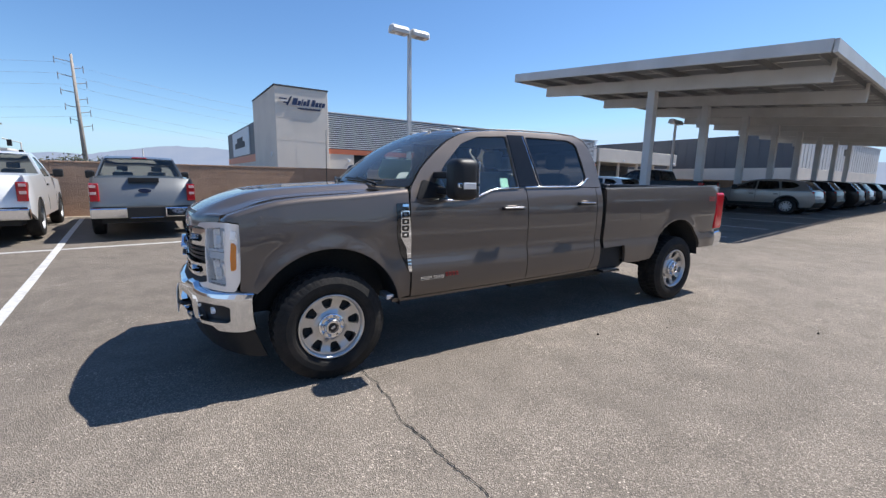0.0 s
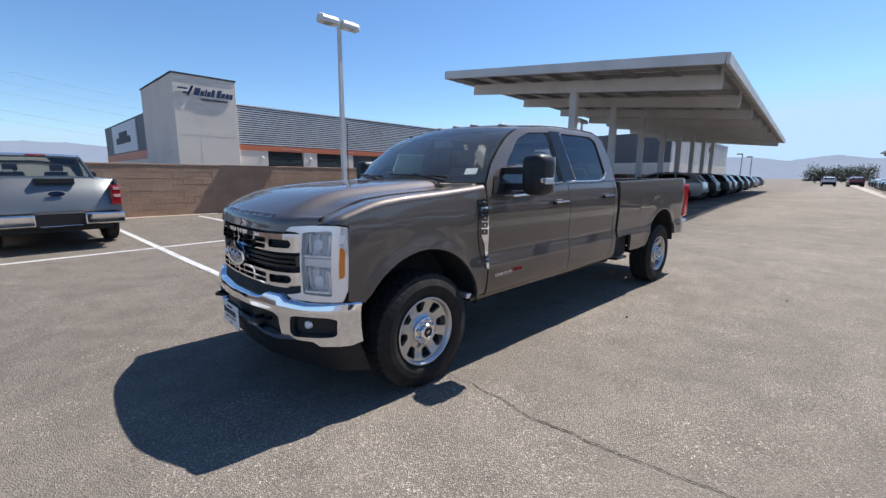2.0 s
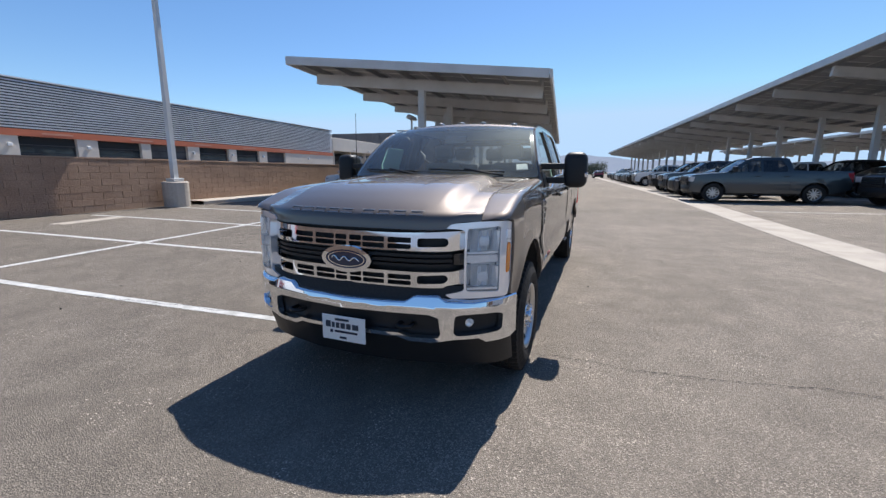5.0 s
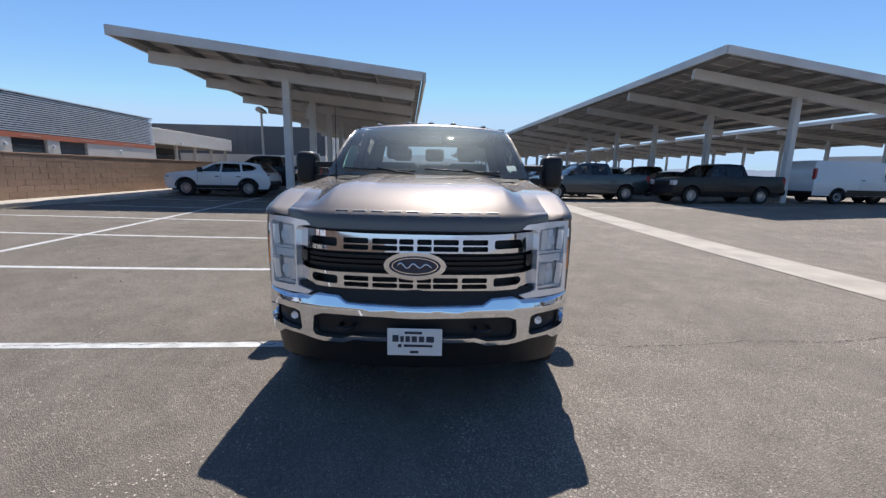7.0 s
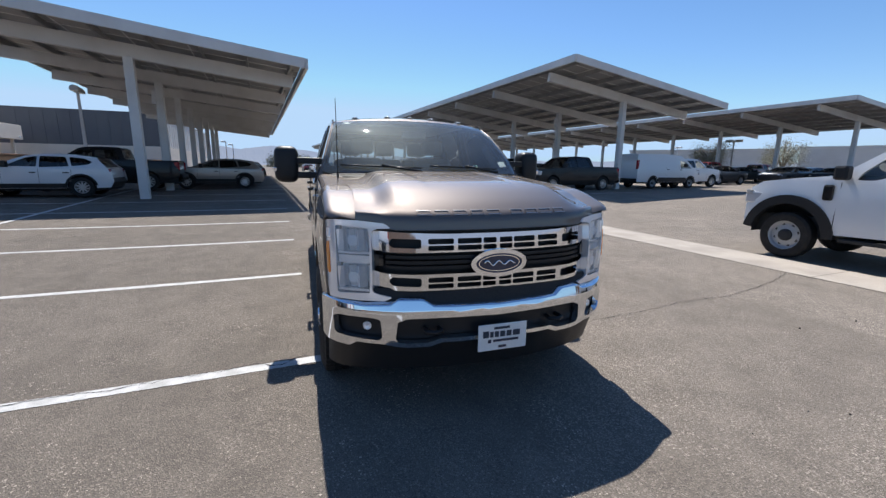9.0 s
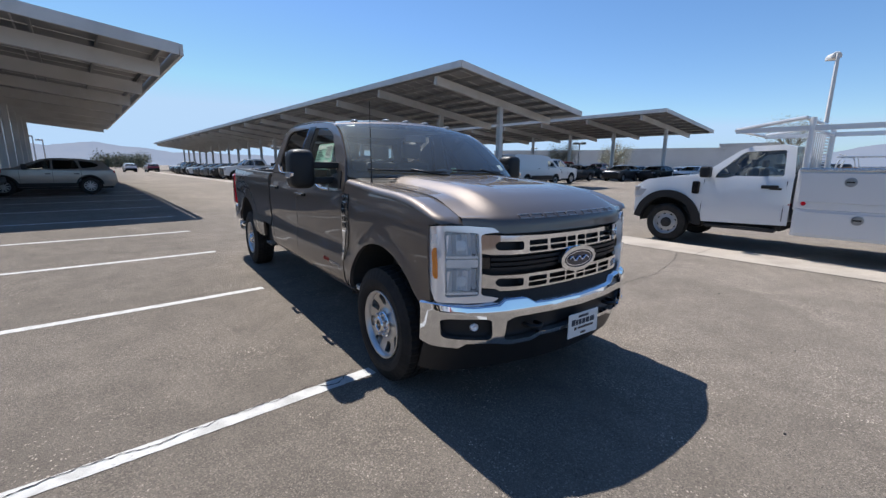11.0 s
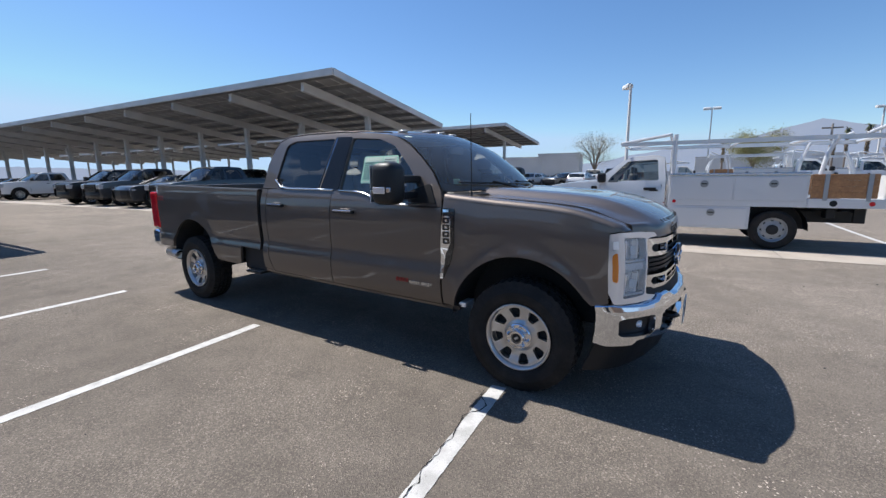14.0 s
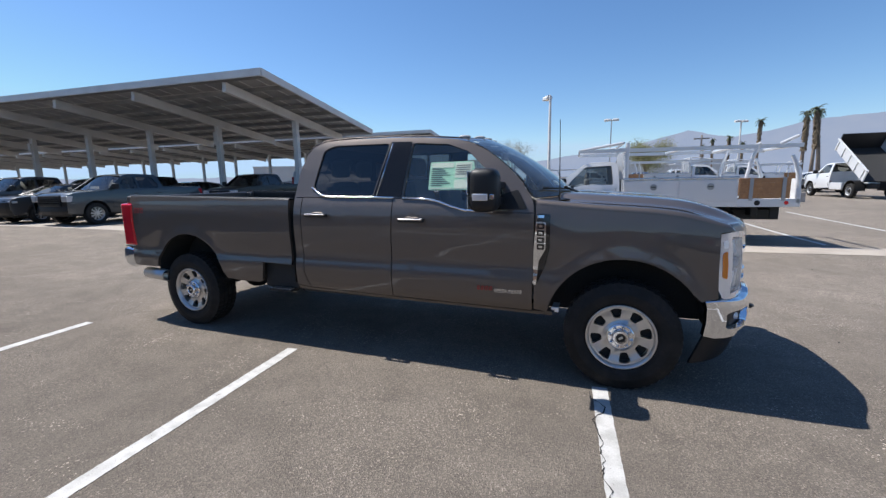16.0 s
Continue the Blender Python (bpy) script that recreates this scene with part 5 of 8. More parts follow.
tag = skin("window_tag", rounded([(1.70, 1.435), (1.61, 1.435), (1.61, 1.52), (1.70, 1.52)], 0.006), mirror_y(inset(0.018)), M_PAPER_GREEN, truck, thick=0.0, cell=(0.2, 0.2), label="small green striped tag inside the glass")
skin("shield_tag", [(-0.90, 0.09), (-0.80, 0.085), (-0.80, 0.16), (-0.90, 0.165)], lambda u, v: shield_at(u, v) + Vector((0.004, 0, -0.004)), M_PAPER, truck, thick=0.0, cell=(0.2, 0.2))
skin("shield_tag", ellipse(0.82, 0.86, 0.05, 0.025, 16), lambda u, v: shield_at(u, v) + Vector((0.004, 0, -0.004)), M_PAPER, truck, thick=0.0, cell=(0.2, 0.2))
# ---------------------------------------------------------------- carports in place
carport("carport", (14.57, 15.42), 2.2, 39.0, -11.6, 6.52, 5.33, 8, 2.0, 5.75, "white steel solar carport over parked cars", 0.12)
carport("carport", (15.72, -8.79), 2.0, 112.0, -11.8, 6.98, 5.50, 19, 2.45, 5.9, "long white steel solar carport over parked trucks", 0.12)
carport("carport", (16.9, -35.6), 1.5, 112.0, -13.5, 7.2, 6.05, 19, 2.45, 6.6, "farther white steel solar carport", 0.12)

# ---------------------------------------------------------------- boundary wall core, curb and verge
WALL_Y, WALL_TOP = 17.0, 1.86
bm = box(-40, 62, WALL_Y + 0.012, WALL_Y + 0.19, 0.0, WALL_TOP - 0.01)
wall = part("wall_north", bm, M_MORTAR, None, "tan-brown split-face block boundary wall", kind="structure")
bm = bmesh.new()
drape(bm, -4.0, 4.2, 16.62, 17.0, 0.012, 0.0, n=60, m=6)
for v in bm.verts:
    if v.co.y < 16.66:
        v.co.y += 0.20 * noise.noise(Vector((v.co.x * 1.7, 3, 0))) + 0.08 * noise.noise(Vector((v.co.x * 6, 9, 0)))
part("verge", bm, M_DIRT, None, "strip of bare sandy dirt at the foot of the wall", kind="structure")
bm = bmesh.new()
n = 50
pts = []
for i in range(n + 1):
    x = 10.2 + 45 * i / n
    y = 16.2 - 1.1 * step((x - 10.5) / 5)
    pts.append((x, y, gz(x, y)))
rows = [[bm.verts.new(p) for p in ((x, y, z - 0.02), (x, y, z + 0.12), (x, y + 0.02, z + 0.145), (x, y + 0.16, z + 0.15), (x, WALL_Y, z + 0.15))] for x, y, z in pts]
for a, b in zip(rows, rows[1:]):
    for k in range(4):
        bm.faces.new((a[k], b[k], b[k + 1], a[k + 1]))
part("curb", bm, M_CURB, None, "pale concrete curb along the wall", kind="structure")
bm = bmesh.new()
drape(bm, 4.4, 6.4, 14.6, 15.05, 0.006, 6, (5, 15), n=6, m=2)
bmesh.ops.bevel(bm, geom=[v for v in bm.verts if v.is_boundary and len(v.link_edges) == 2], offset=0.2, segments=4, affect="VERTICES")
part("asphalt_patch", bm, M_CONCRETE, None, "pale spilled concrete patch on the asphalt", kind="structure")


# ---------------------------------------------------------------- cracks
def crack(pts, w, seed):
    rnd = random.Random(seed)
    bm = bmesh.new()
    left, right = [], []
    drift = 0.0
    for (x0, y0), (x1, y1) in zip(pts, pts[1:]):
        d = math.hypot(x1 - x0, y1 - y0)
        k = max(2, int(d / 0.022))
        for i in range(k):
            t = i / k
            drift = 0.75 * drift + rnd.uniform(-0.007, 0.007)
            x, y = x0 + (x1 - x0) * t + drift + rnd.uniform(-0.004, 0.004), y0 + (y1 - y0) * t + rnd.uniform(-0.004, 0.004)
            ww = w * rnd.uniform(0.25, 1.15)
            nx, ny = -(y1 - y0) / d, (x1 - x0) / d
            left.append(bm.verts.new((x + nx * ww, y + ny * ww, gz(x, y) + 0.0075)))
            right.append(bm.verts.new((x - nx * ww, y - ny * ww, gz(x, y) + 0.0075)))
    for i in range(len(left) - 1):
        bm.faces.new((left[i], left[i + 1], right[i + 1], right[i]))
    return part("asphalt_crack", bm, M_CRACK, None, "thin dark crack in the asphalt", kind="structure")


M_CRACK = material("crack_shadow", (0.018, 0.017, 0.016), 0.95)
crack([(1.22, 2.9), (1.20, 2.39), (1.15, 2.1), (1.17, 1.82), (1.17, 1.59), (1.20, 1.31), (1.27, 0.81), (1.24, 0.05), (1.36, -0.62), (1.52, -1.3), (1.75, -2.0)], 0.0048, 1)
crack([(1.28, 4.94), (1.282, 5.04), (1.185, 5.14), (1.20, 5.22), (1.238, 5.26), (1.272, 5.33), (1.265, 5.37), (1.249, 5.43), (1.255, 5.50), (1.242, 5.58), (1.252, 5.65), (1.229, 5.74), (1.246, 5.78), (1.249, 5.89), (1.232, 5.94), (1.207, 5.97), (1.226, 6.01), (1.19, 6.25), (1.215, 6.5), (1.16, 6.9), (1.13, 7.3), (1.02, 8.2)], 0.0046, 2)
crack([(4.9, 3.2), (5.6, 3.9), (6.2, 4.1), (7.0, 4.7)], 0.003, 3)
bm = bmesh.new()
rnd = random.Random(7)
for k in range(60):
    x, y, r = rnd.uniform(-4, 9), rnd.uniform(-2, 9), rnd.uniform(0.004, 0.012)
    m = pose(x, y, gz(x, y) + r * 0.4, rnd.uniform(0, 90), rnd.uniform(0, 90), rnd.uniform(0, 90))
    bmesh.ops.create_icosphere(bm, subdivisions=1, radius=r, matrix=m)
part("loose_gravel", bm, M_UNDER, None, "scattered dark pebbles on the asphalt", kind="stuff")


# ---------------------------------------------------------------- parking lot lamps
def pole_lamp(x, y, h, heads, base=0.9, turn=0.0, r=0.42):
    """A square pole on a round concrete base with shoebox heads on short arms."""
    z = gz(x, y)
    top = holder("parking_lot_lamp", pose(x, y, z, 0, 0, turn), "white steel pole with two shoebox lamp heads on a concrete base" if heads == 2 else "white steel pole with a shoebox lamp head", "street lamp", "parking lot lamps")
    bm = bmesh.new()
    lathe(bm, [(0, r), (base - 0.04, r), (base, r - 0.04)], 20, pose(0, 0, 0, 90, 0, 0))
    part("concrete_base", bm, M_CURB, top, "grey round concrete base", smooth=False)
    part("base_cover", box(-0.20, 0.20, -0.20, 0.20, base, base + 0.12, 0.02), M_STEEL, top)
    bm = bmesh.new()
    vs, _ = add_box(bm, -0.09, 0.09, -0.09, 0.09, base, h - z)
    for v in vs[4:]:
        v.co.x *= 0.7
        v.co.y *= 0.7
    part("pole", bm, M_STEEL, top)
    for s in ((1, -1) if heads == 2 else (1,)):
        part("arm", box(0.05 * s, 0.28 * s, -0.03, 0.03, h - z - 0.16, h - z - 0.09), M_STEEL, top)
        sec = [(-0.22, -0.15), (-0.23, -0.02), (-0.17, 0.10), (-0.07, 0.15), (0.07, 0.15), (0.17, 0.10), (0.23, -0.02), (0.22, -0.15)]
        bm = bmesh.new()
        ends = [[bm.verts.new((s * xx, yy * kk, h - z - 0.06 + (zz * kk if zz > 0 else zz))) for yy, zz in sec] for xx, kk in ((0.10, 0.86), (0.14, 1.0), (0.84, 1.0), (0.90, 0.80))]
        for p, q in zip(ends, ends[1:]):
            for e in range(8):
                bm.faces.new((p[e], p[(e + 1) % 8], q[(e + 1) % 8], q[e]))
        bm.faces.new(ends[0])
        bm.faces.new(ends[-1])
        bmesh.ops.recalc_face_normals(bm, faces=bm.faces[:])
        hd = part("lamp_head", bm, M_STEEL, top)
        part("lens", box(s * 0.50 - 0.2, s * 0.50 + 0.2, -0.2, 0.2, h - z - 0.216, h - z - 0.205), M_LAMPGREY, hd)
    return top


pole_lamp(9.30, 16.45, 7.70, 2, turn=0)
pole_lamp(31.0, 16.1, 5.9, 2, turn=8)
pole_lamp(3.57, -24.3, 7.6, 1, turn=-60)
pole_lamp(-2.45, -52.6, 9.3, 2, turn=0)
pole_lamp(-20.0, -62.0, 9.3, 2, turn=20)
pole_lamp(34.0, -48.0, 5.2, 2, turn=20)
pole_lamp(60.0, -70.0, 6.0, 2, turn=0)
pole_lamp(92.0, 14.1, 5.9, 1, turn=70)
pole_lamp(98.0, 13.4, 5.6, 1, turn=70)

# ---------------------------------------------------------------- service building
FY = 33.0
M_JOINT = material("stucco_joint", (0.66, 0.59, 0.50), 0.9)
service = holder("service_building", pose(0, 0, 0), "beige and grey vehicle service building with louvred facade and orange band", "building")
part("tower", box(7.35, 11.25, 32.65, 41.0, 0.0, 7.96, 0.02, 1), M_STUCCO, service, "beige stucco entrance tower")
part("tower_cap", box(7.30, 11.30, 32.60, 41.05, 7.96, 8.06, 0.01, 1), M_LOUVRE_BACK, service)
for z in (4.15, 5.75):
    part("panel_joint", box(7.36, 11.24, 32.644, 32.649, z, z + 0.02), M_JOINT, service)
part("panel_joint", box(8.75, 8.762, 32.644, 32.649, 2.0, 5.7), M_JOINT, service)
M_SIGN_BLUE = material("dark_blue_sign", (0.015, 0.03, 0.09), 0.4)
M_SIGN_WHITE = material("white_sign_face", (0.75, 0.76, 0.78), 0.4)
M_POSTER = material("grey_poster", (0.60, 0.62, 0.65), 0.5)
def slanted(x, w, z, h, lean=0.28):
    """A plain bar of the sign, leaning forward."""
    bm = bmesh.new()
    add_box(bm, x, x + w, 32.565, 32.625, z, z + h)
    for v in bm.verts:
        v.co.x += (v.co.z - z) * lean
    return bm


x = 8.52
for w, h, gap in ((0.34, 0.50, 0.05), (0.22, 0.34, 0.05), (0.09, 0.46, 0.05), (0.20, 0.34, 0.05), (0.19, 0.50, 0.16), (0.25, 0.50, 0.05), (0.22, 0.34, 0.05), (0.20, 0.34, 0.05), (0.20, 0.34, 0.05)):
    part("sign_mark", slanted(x, w, 6.72, h), M_SIGN_BLUE, service)
    part("sign_edge", slanted(x - 0.03, w + 0.02, 6.69, 0.03), M_SIGN_WHITE, service)
    x += w + gap
for k in range(14):
    part("sign_mark", slanted(8.95 + 0.12 * k, 0.09, 6.46, 0.11), M_SIGN_BLUE, service)
for k, (x0, w, z0, h) in enumerate(((7.62, 0.55, 7.06, 0.09), (7.74, 0.48, 6.93, 0.09), (7.90, 0.40, 6.80, 0.09), (8.12, 0.12, 6.66, 0.62), (8.30, 0.10, 6.98, 0.34))):
    part("sign_wing", slanted(x0, w, z0, h, 0.5), M_SIGN_WHITE if k == 1 else M_SIGN_BLUE, service)
part("sign_rail", box(7.75, 10.9, 32.625, 32.648, 6.78, 6.84), M_STUCCO, service)
# left wing beyond the tower
part("side_wing", box(7.9, 11.2, 41.0, 62.0, 0.0, 6.6), M_DARKGREY, service)
part("wing_band", box(7.84, 7.90, 41.0, 62.0, 2.9, 3.6), M_ORANGE, service)
part("wing_poster", box(7.82, 7.90, 46.5, 57.5, 3.7, 6.4), M_POSTER, service)
part("poster_shape", box(7.79, 7.82, 49.0, 55.5, 4.55, 5.15, 0.005, 1), M_LOUVRE_BACK, service)
part("poster_shape", box(7.79, 7.82, 50.3, 54.0, 5.15, 5.65, 0.005, 1), M_LOUVRE_BACK, service)
part("wing_base", box(7.86, 7.90, 41.0, 62.0, 0.0, 2.9), M_STUCCO, service)
part("wall_lamp", box(7.22, 7.35, 34.0, 34.2, 3.0, 3.35, 0.03), M_LOUVRE, service)
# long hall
part("hall", box(11.25, 45.4, FY + 0.35, FY + 20, 0.0, 6.45), M_LOUVRE_BACK, service, "wall behind the louvres, near-black for the shade in their gaps")
part("roof_cap", box(11.25, 45.5, FY - 0.02, FY + 20, 6.50, 6.58), M_LOUVRE, service)
for k in range(17):
    z = 3.80 + k * 0.158
    bm = bmesh.new()
    vs = [bm.verts.new(p) for x in (11.27, 45.4) for p in ((x, FY + 0.10, z + 0.105), (x, FY, z + 0.06), (x, FY, z), (x, FY + 0.10, z + 0.03))]
    for q in ((0, 1, 5, 4), (1, 2, 6, 5), (2, 3, 7, 6), (0, 3, 2, 1), (4, 5, 6, 7), (3, 0, 4, 7)):
        bm.faces.new([vs[i] for i in q])
    part("louvre", bm, M_LOUVRE, service)
M_BANDMARK = material("pale_orange_bar", (0.62, 0.30, 0.20), 0.5)
part("orange_band", box(11.27, 45.4, FY - 0.04, FY + 0.34, 3.36, 3.74), M_ORANGE, service, "orange band over the bays")
for k in range(6):
    x = 14.6 + k * 5.2
    part("band_mark", box(x, x + 1.6, FY - 0.05, FY - 0.04, 3.50, 3.60), M_BANDMARK, service)
# The dimness inside the bays is put into the colour of flat sheets.
M_BAY = material("bay_interior_shade", (0.10, 0.10, 0.105), 0.7, spot=(0.05, 0.05, 0.05), spot_scale=0.7)
M_ROLL = material("dark_glass_and_opening", (0.03, 0.035, 0.04), 0.08, coat=0.5)
bays = [(13.45, 16.4), (17.6, 20.5), (21.2, 24.3), (25.4, 28.5), (29.4, 32.3), (33.4, 36.2)]
x = 11.27
for a, b in bays + [(45.4, 45.4)]:
    if a - x > 0.05:
        part("pier", box(x, a, FY + 0.0, FY + 0.35, 0.0, 3.36), M_STUCCO, service)
    if b > a:
        bay = part("bay_door", box(a, b, FY + 0.24, FY + 0.34, 0.0, 3.36), M_ROLL if int(a) % 3 else M_BAY, service, "bay door sheet coloured dark for the dim interior")
        for zz in (2.35, 2.85):
            part("door_rail", box(a, b, FY + 0.20, FY + 0.24, zz, zz + 0.06), M_LOUVRE_BACK, bay)
    x = b
for k, a in enumerate((13.0, 17.0, 24.8, 28.9, 32.8, 40.2)):
    part("wall_lamp", box(a - 0.1, a + 0.1, FY - 0.14, FY, 2.75, 2.95, 0.03), M_SIGN_WHITE, service)

M_STUCCO_PALE = material("pale_stucco", (0.62, 0.60, 0.57), 0.9, spot=(0.55, 0.53, 0.50), spot_scale=0.2, grain=0.05)
# canopy wing and the tall grey building behind it
wing = holder("canopy_wing", pose(0, 0, 0), "low white-fascia drive-through canopy beside the service building", "canopy")
part("fascia", box(49.6, 70.0, 35.6, 36.0, 4.25, 6.05, 0.03, 1), M_STUCCO, wing)
part("canopy_roof", box(45.5, 70.0, 36.0, 52.0, 4.3, 5.9), M_STUCCO, wing)
for k in range(5):
    part("post", box(50.55 + k * 4.6, 50.85 + k * 4.6, 36.2, 36.5, 0.0, 4.3, 0.02, 1), M_STUCCO, wing)
    if k in (1, 2, 4):
        part("wall_lamp", box(50.55 + k * 4.6, 50.85 + k * 4.6, 35.42, 35.6, 4.45, 4.68, 0.05, 2), M_SIGN_WHITE, wing)
# Back wall and opening are coloured dark to carry the shade under the canopy.
part("back_wall", box(45.5, 70.0, 44.0, 44.3, 0.0, 4.3), M_DARKGREY, wing)
part("dark_opening", box(52.0, 68.0, 43.9, 44.0, 0.0, 3.4), M_ROLL, wing)
tall = holder("showroom_building", pose(0, 0, 0), "tall dark grey metal-clad building with pale base", "building")
part("cladding", box(75.0, 121.5, 21.5, 62.0, 4.0, 8.95, 0.02, 1), M_DARKGREY, tall, "dark grey ribbed cladding")
part("base_wall", box(74.9, 121.8, 21.35, 62.0, 0.0, 4.0, 0.02, 1), M_STUCCO, tall)
for k in range(27):
    part("cladding_rib", box(74.96, 75.0, 21.6 + 1.5 * k, 21.65 + 1.5 * k, 4.02, 8.9), M_DARKGREY, tall)
part("side_cladding", box(75.4, 121.6, 21.40, 21.5, 4.0, 8.85, 0.02, 1), M_STUCCO_PALE, tall, "pale ribbed side cladding")
for k in range(30):
    part("side_rib", box(76.0 + 1.5 * k, 76.08 + 1.5 * k, 21.36, 21.40, 4.02, 8.8), M_STUCCO_PALE, tall)
part("eaves", box(74.9, 121.8, 21.3, 21.5, 8.87, 9.0), M_LOUVRE, tall)

# far pale building beyond the lots
def far_building(x, y, turn, w, d, h, label, wins):
    b = holder("far_building", pose(x, y, 0.3, 0, 0, turn), label, "building")
    part("wall", box(-w / 2, w / 2, 0, d, 0, h, 0.05, 1), M_STUCCO_PALE, b)
    part("parapet", box(-w / 2 - 0.1, w / 2 + 0.1, -0.1, d + 0.1, h, h + 0.4), M_STUCCO_PALE, b)
    for k in range(wins):
        c = -w / 2 + (k + 0.5) * w / wins
        part("window", box(c - 0.28 * w / wins, c + 0.28 * w / wins, -0.06, 0.0, h * 0.35, h * 0.72), M_ROLL, b)
    return b


far_building(48, -118, 20, 22, 25, 5.6, "long pale warehouse beyond the parking lots", 4)
far_building(29, -112, 8, 10, 14, 6.4, "small pale office block with dark windows", 3)
far_building(70, -92, 32, 26, 20, 5.0, "pale flat-roofed hall beyond the carports", 5)
far_building(-26, -170, -8, 40, 20, 6.5, "pale flat-roofed showroom far across the lots", 6)
far_building(-34, 118, 180, 24, 12, 5.0, "low pale building with a dark roofline beyond the wall", 4)


# ---------------------------------------------------------------- utility poles and wires
M_WOODPOLE = material("weathered_pole", (0.33, 0.29, 0.25), 0.85, spot=(0.26, 0.23, 0.20), spot_scale=2)
M_WIRE = material("cable_grey", (0.20, 0.20, 0.21), 0.6)
pole = holder("transmission_pole", pose(-10.6, 99.4, 0.2), "tall grey steel transmission pole with insulator arms", "utility pole")
bm = bmesh.new()
tube(bm, [(0, 0, 0), (-0.2, 0, 11.0), (-0.35, 0, 21.6)], [0.42, 0.30, 0.19], 12)
part("shaft", bm, M_WOODPOLE, pole, smooth=True)
for z, a in ((20.5, -2.3), (19.4, 1.4), (18.0, -2.1), (16.9, 1.6), (15.4, -2.0), (14.2, 1.4), (12.9, -1.7), (12.0, 1.6), (10.6, -1.3), (9.6, 1.6)):
    arm = new("arm")
    arm.parent = pole
    x0 = -0.35 * z / 21.6
    bm = bmesh.new()
    tube(bm, [(x0, 0, z - 0.25), (x0 + a, 0, z + 0.10)], [0.075, 0.05], 6)
    part("crossarm", bm, M_WOODPOLE, arm)
    bm = bmesh.new()
    tube(bm, [(x0 + a, 0, z + 0.45), (x0 + a, 0, z + 0.30), (x0 + a, 0, z - 0.75)], [0.03, 0.07, 0.07], 6)
    part("insulator", bm, M_WIRE, arm, "grey stacked insulator")
for k, (z, dx) in enumerate(((20.0, -2.1), (18.2, -2.1), (16.4, -2.1), (13.0, 1.0), (11.4, 1.2))):
    bm = bmesh.new()
    for side in (-1, 1):
        tube(bm, [(-10.7 + dx + side * 90 * i / 12, 99.4 + 25 * i / 12 * (1 if side > 0 else -0.2), z + 0.2 - 4.5 * math.sin(math.pi * i / 12) * 0.8) for i in range(13)], 0.014, 4)
    part("overhead_wire", bm, M_WIRE, None, "thin overhead power line")
small = holder("utility_pole", pose(-19.5, 92, 0.2), "leaning wooden utility pole with crossarm", "utility pole")
bm = bmesh.new()
tube(bm, [(0, 0, 0), (-0.9, 0, 9.2)], [0.22, 0.14], 8)
part("shaft", bm, M_WOODPOLE, small)
part("crossarm", box(-1.9, 0.3, -0.07, 0.07, 8.4, 8.6), M_WOODPOLE, small)
sig = holder("signal_mast", pose(-15.9, 84, 0.2), "traffic signal mast with dark signal heads", "traffic light")
bm = bmesh.new()
tube(bm, [(0, 0, 0), (0, 0, 5.4), (-1.8, 0, 5.9)], 0.10, 8)
part("mast", bm, M_STEEL, sig)
part("signal_head", box(-1.4, -0.9, -0.15, 0.15, 4.9, 5.8, 0.04, 1), M_BLACK, sig)
part("signal_head", box(-0.3, 0.2, -0.3, 0.0, 3.6, 4.4, 0.04, 1), M_BLACK, sig)
thin = holder("flag_pole", pose(-1.5, 70, 0.2), "thin white pole beyond the wall", "pole")
bm = bmesh.new()
tube(bm, [(0, 0, 0), (0, 0, 4.6)], 0.07, 8)
part("shaft", bm, M_STEEL, thin)
wp = holder("utility_pole", pose(-21.5, -88, 0.3), "dark wooden utility pole with crossarm", "utility pole")
bm = bmesh.new()
tube(bm, [(0, 0, 0), (0, 0, 9.5)], [0.22, 0.15], 8)
part("shaft", bm, M_WOODPOLE, wp)
part("crossarm", box(-1.4, 1.4, -0.08, 0.08, 8.7, 8.95), M_WOODPOLE, wp)


# ---------------------------------------------------------------- trees
def leaf_material(name, colour):
    m = material(name, colour, 0.7, spot=tuple(c * 0.6 for c in colour), spot_scale=0.8, grain=0.25, grain_scale=6)
    return m


M_BARK = material("bark", (0.25, 0.20, 0.16), 0.9, grain=0.2, grain_scale=20, bump=0.01, bump_scale=20)
M_LEAF_DRY = leaf_material("dry_green_leaves", (0.30, 0.29, 0.12))
M_LEAF_DARK = leaf_material("dark_green_leaves", (0.115, 0.135, 0.095))
M_LEAF_PALE = leaf_material("pale_desert_leaves", (0.42, 0.40, 0.29))
M_PALM = leaf_material("palm_fronds", (0.085, 0.10, 0.05))
M_THATCH = material("dead_palm_skirt", (0.17, 0.13, 0.085), 0.95, grain=0.2, grain_scale=10)


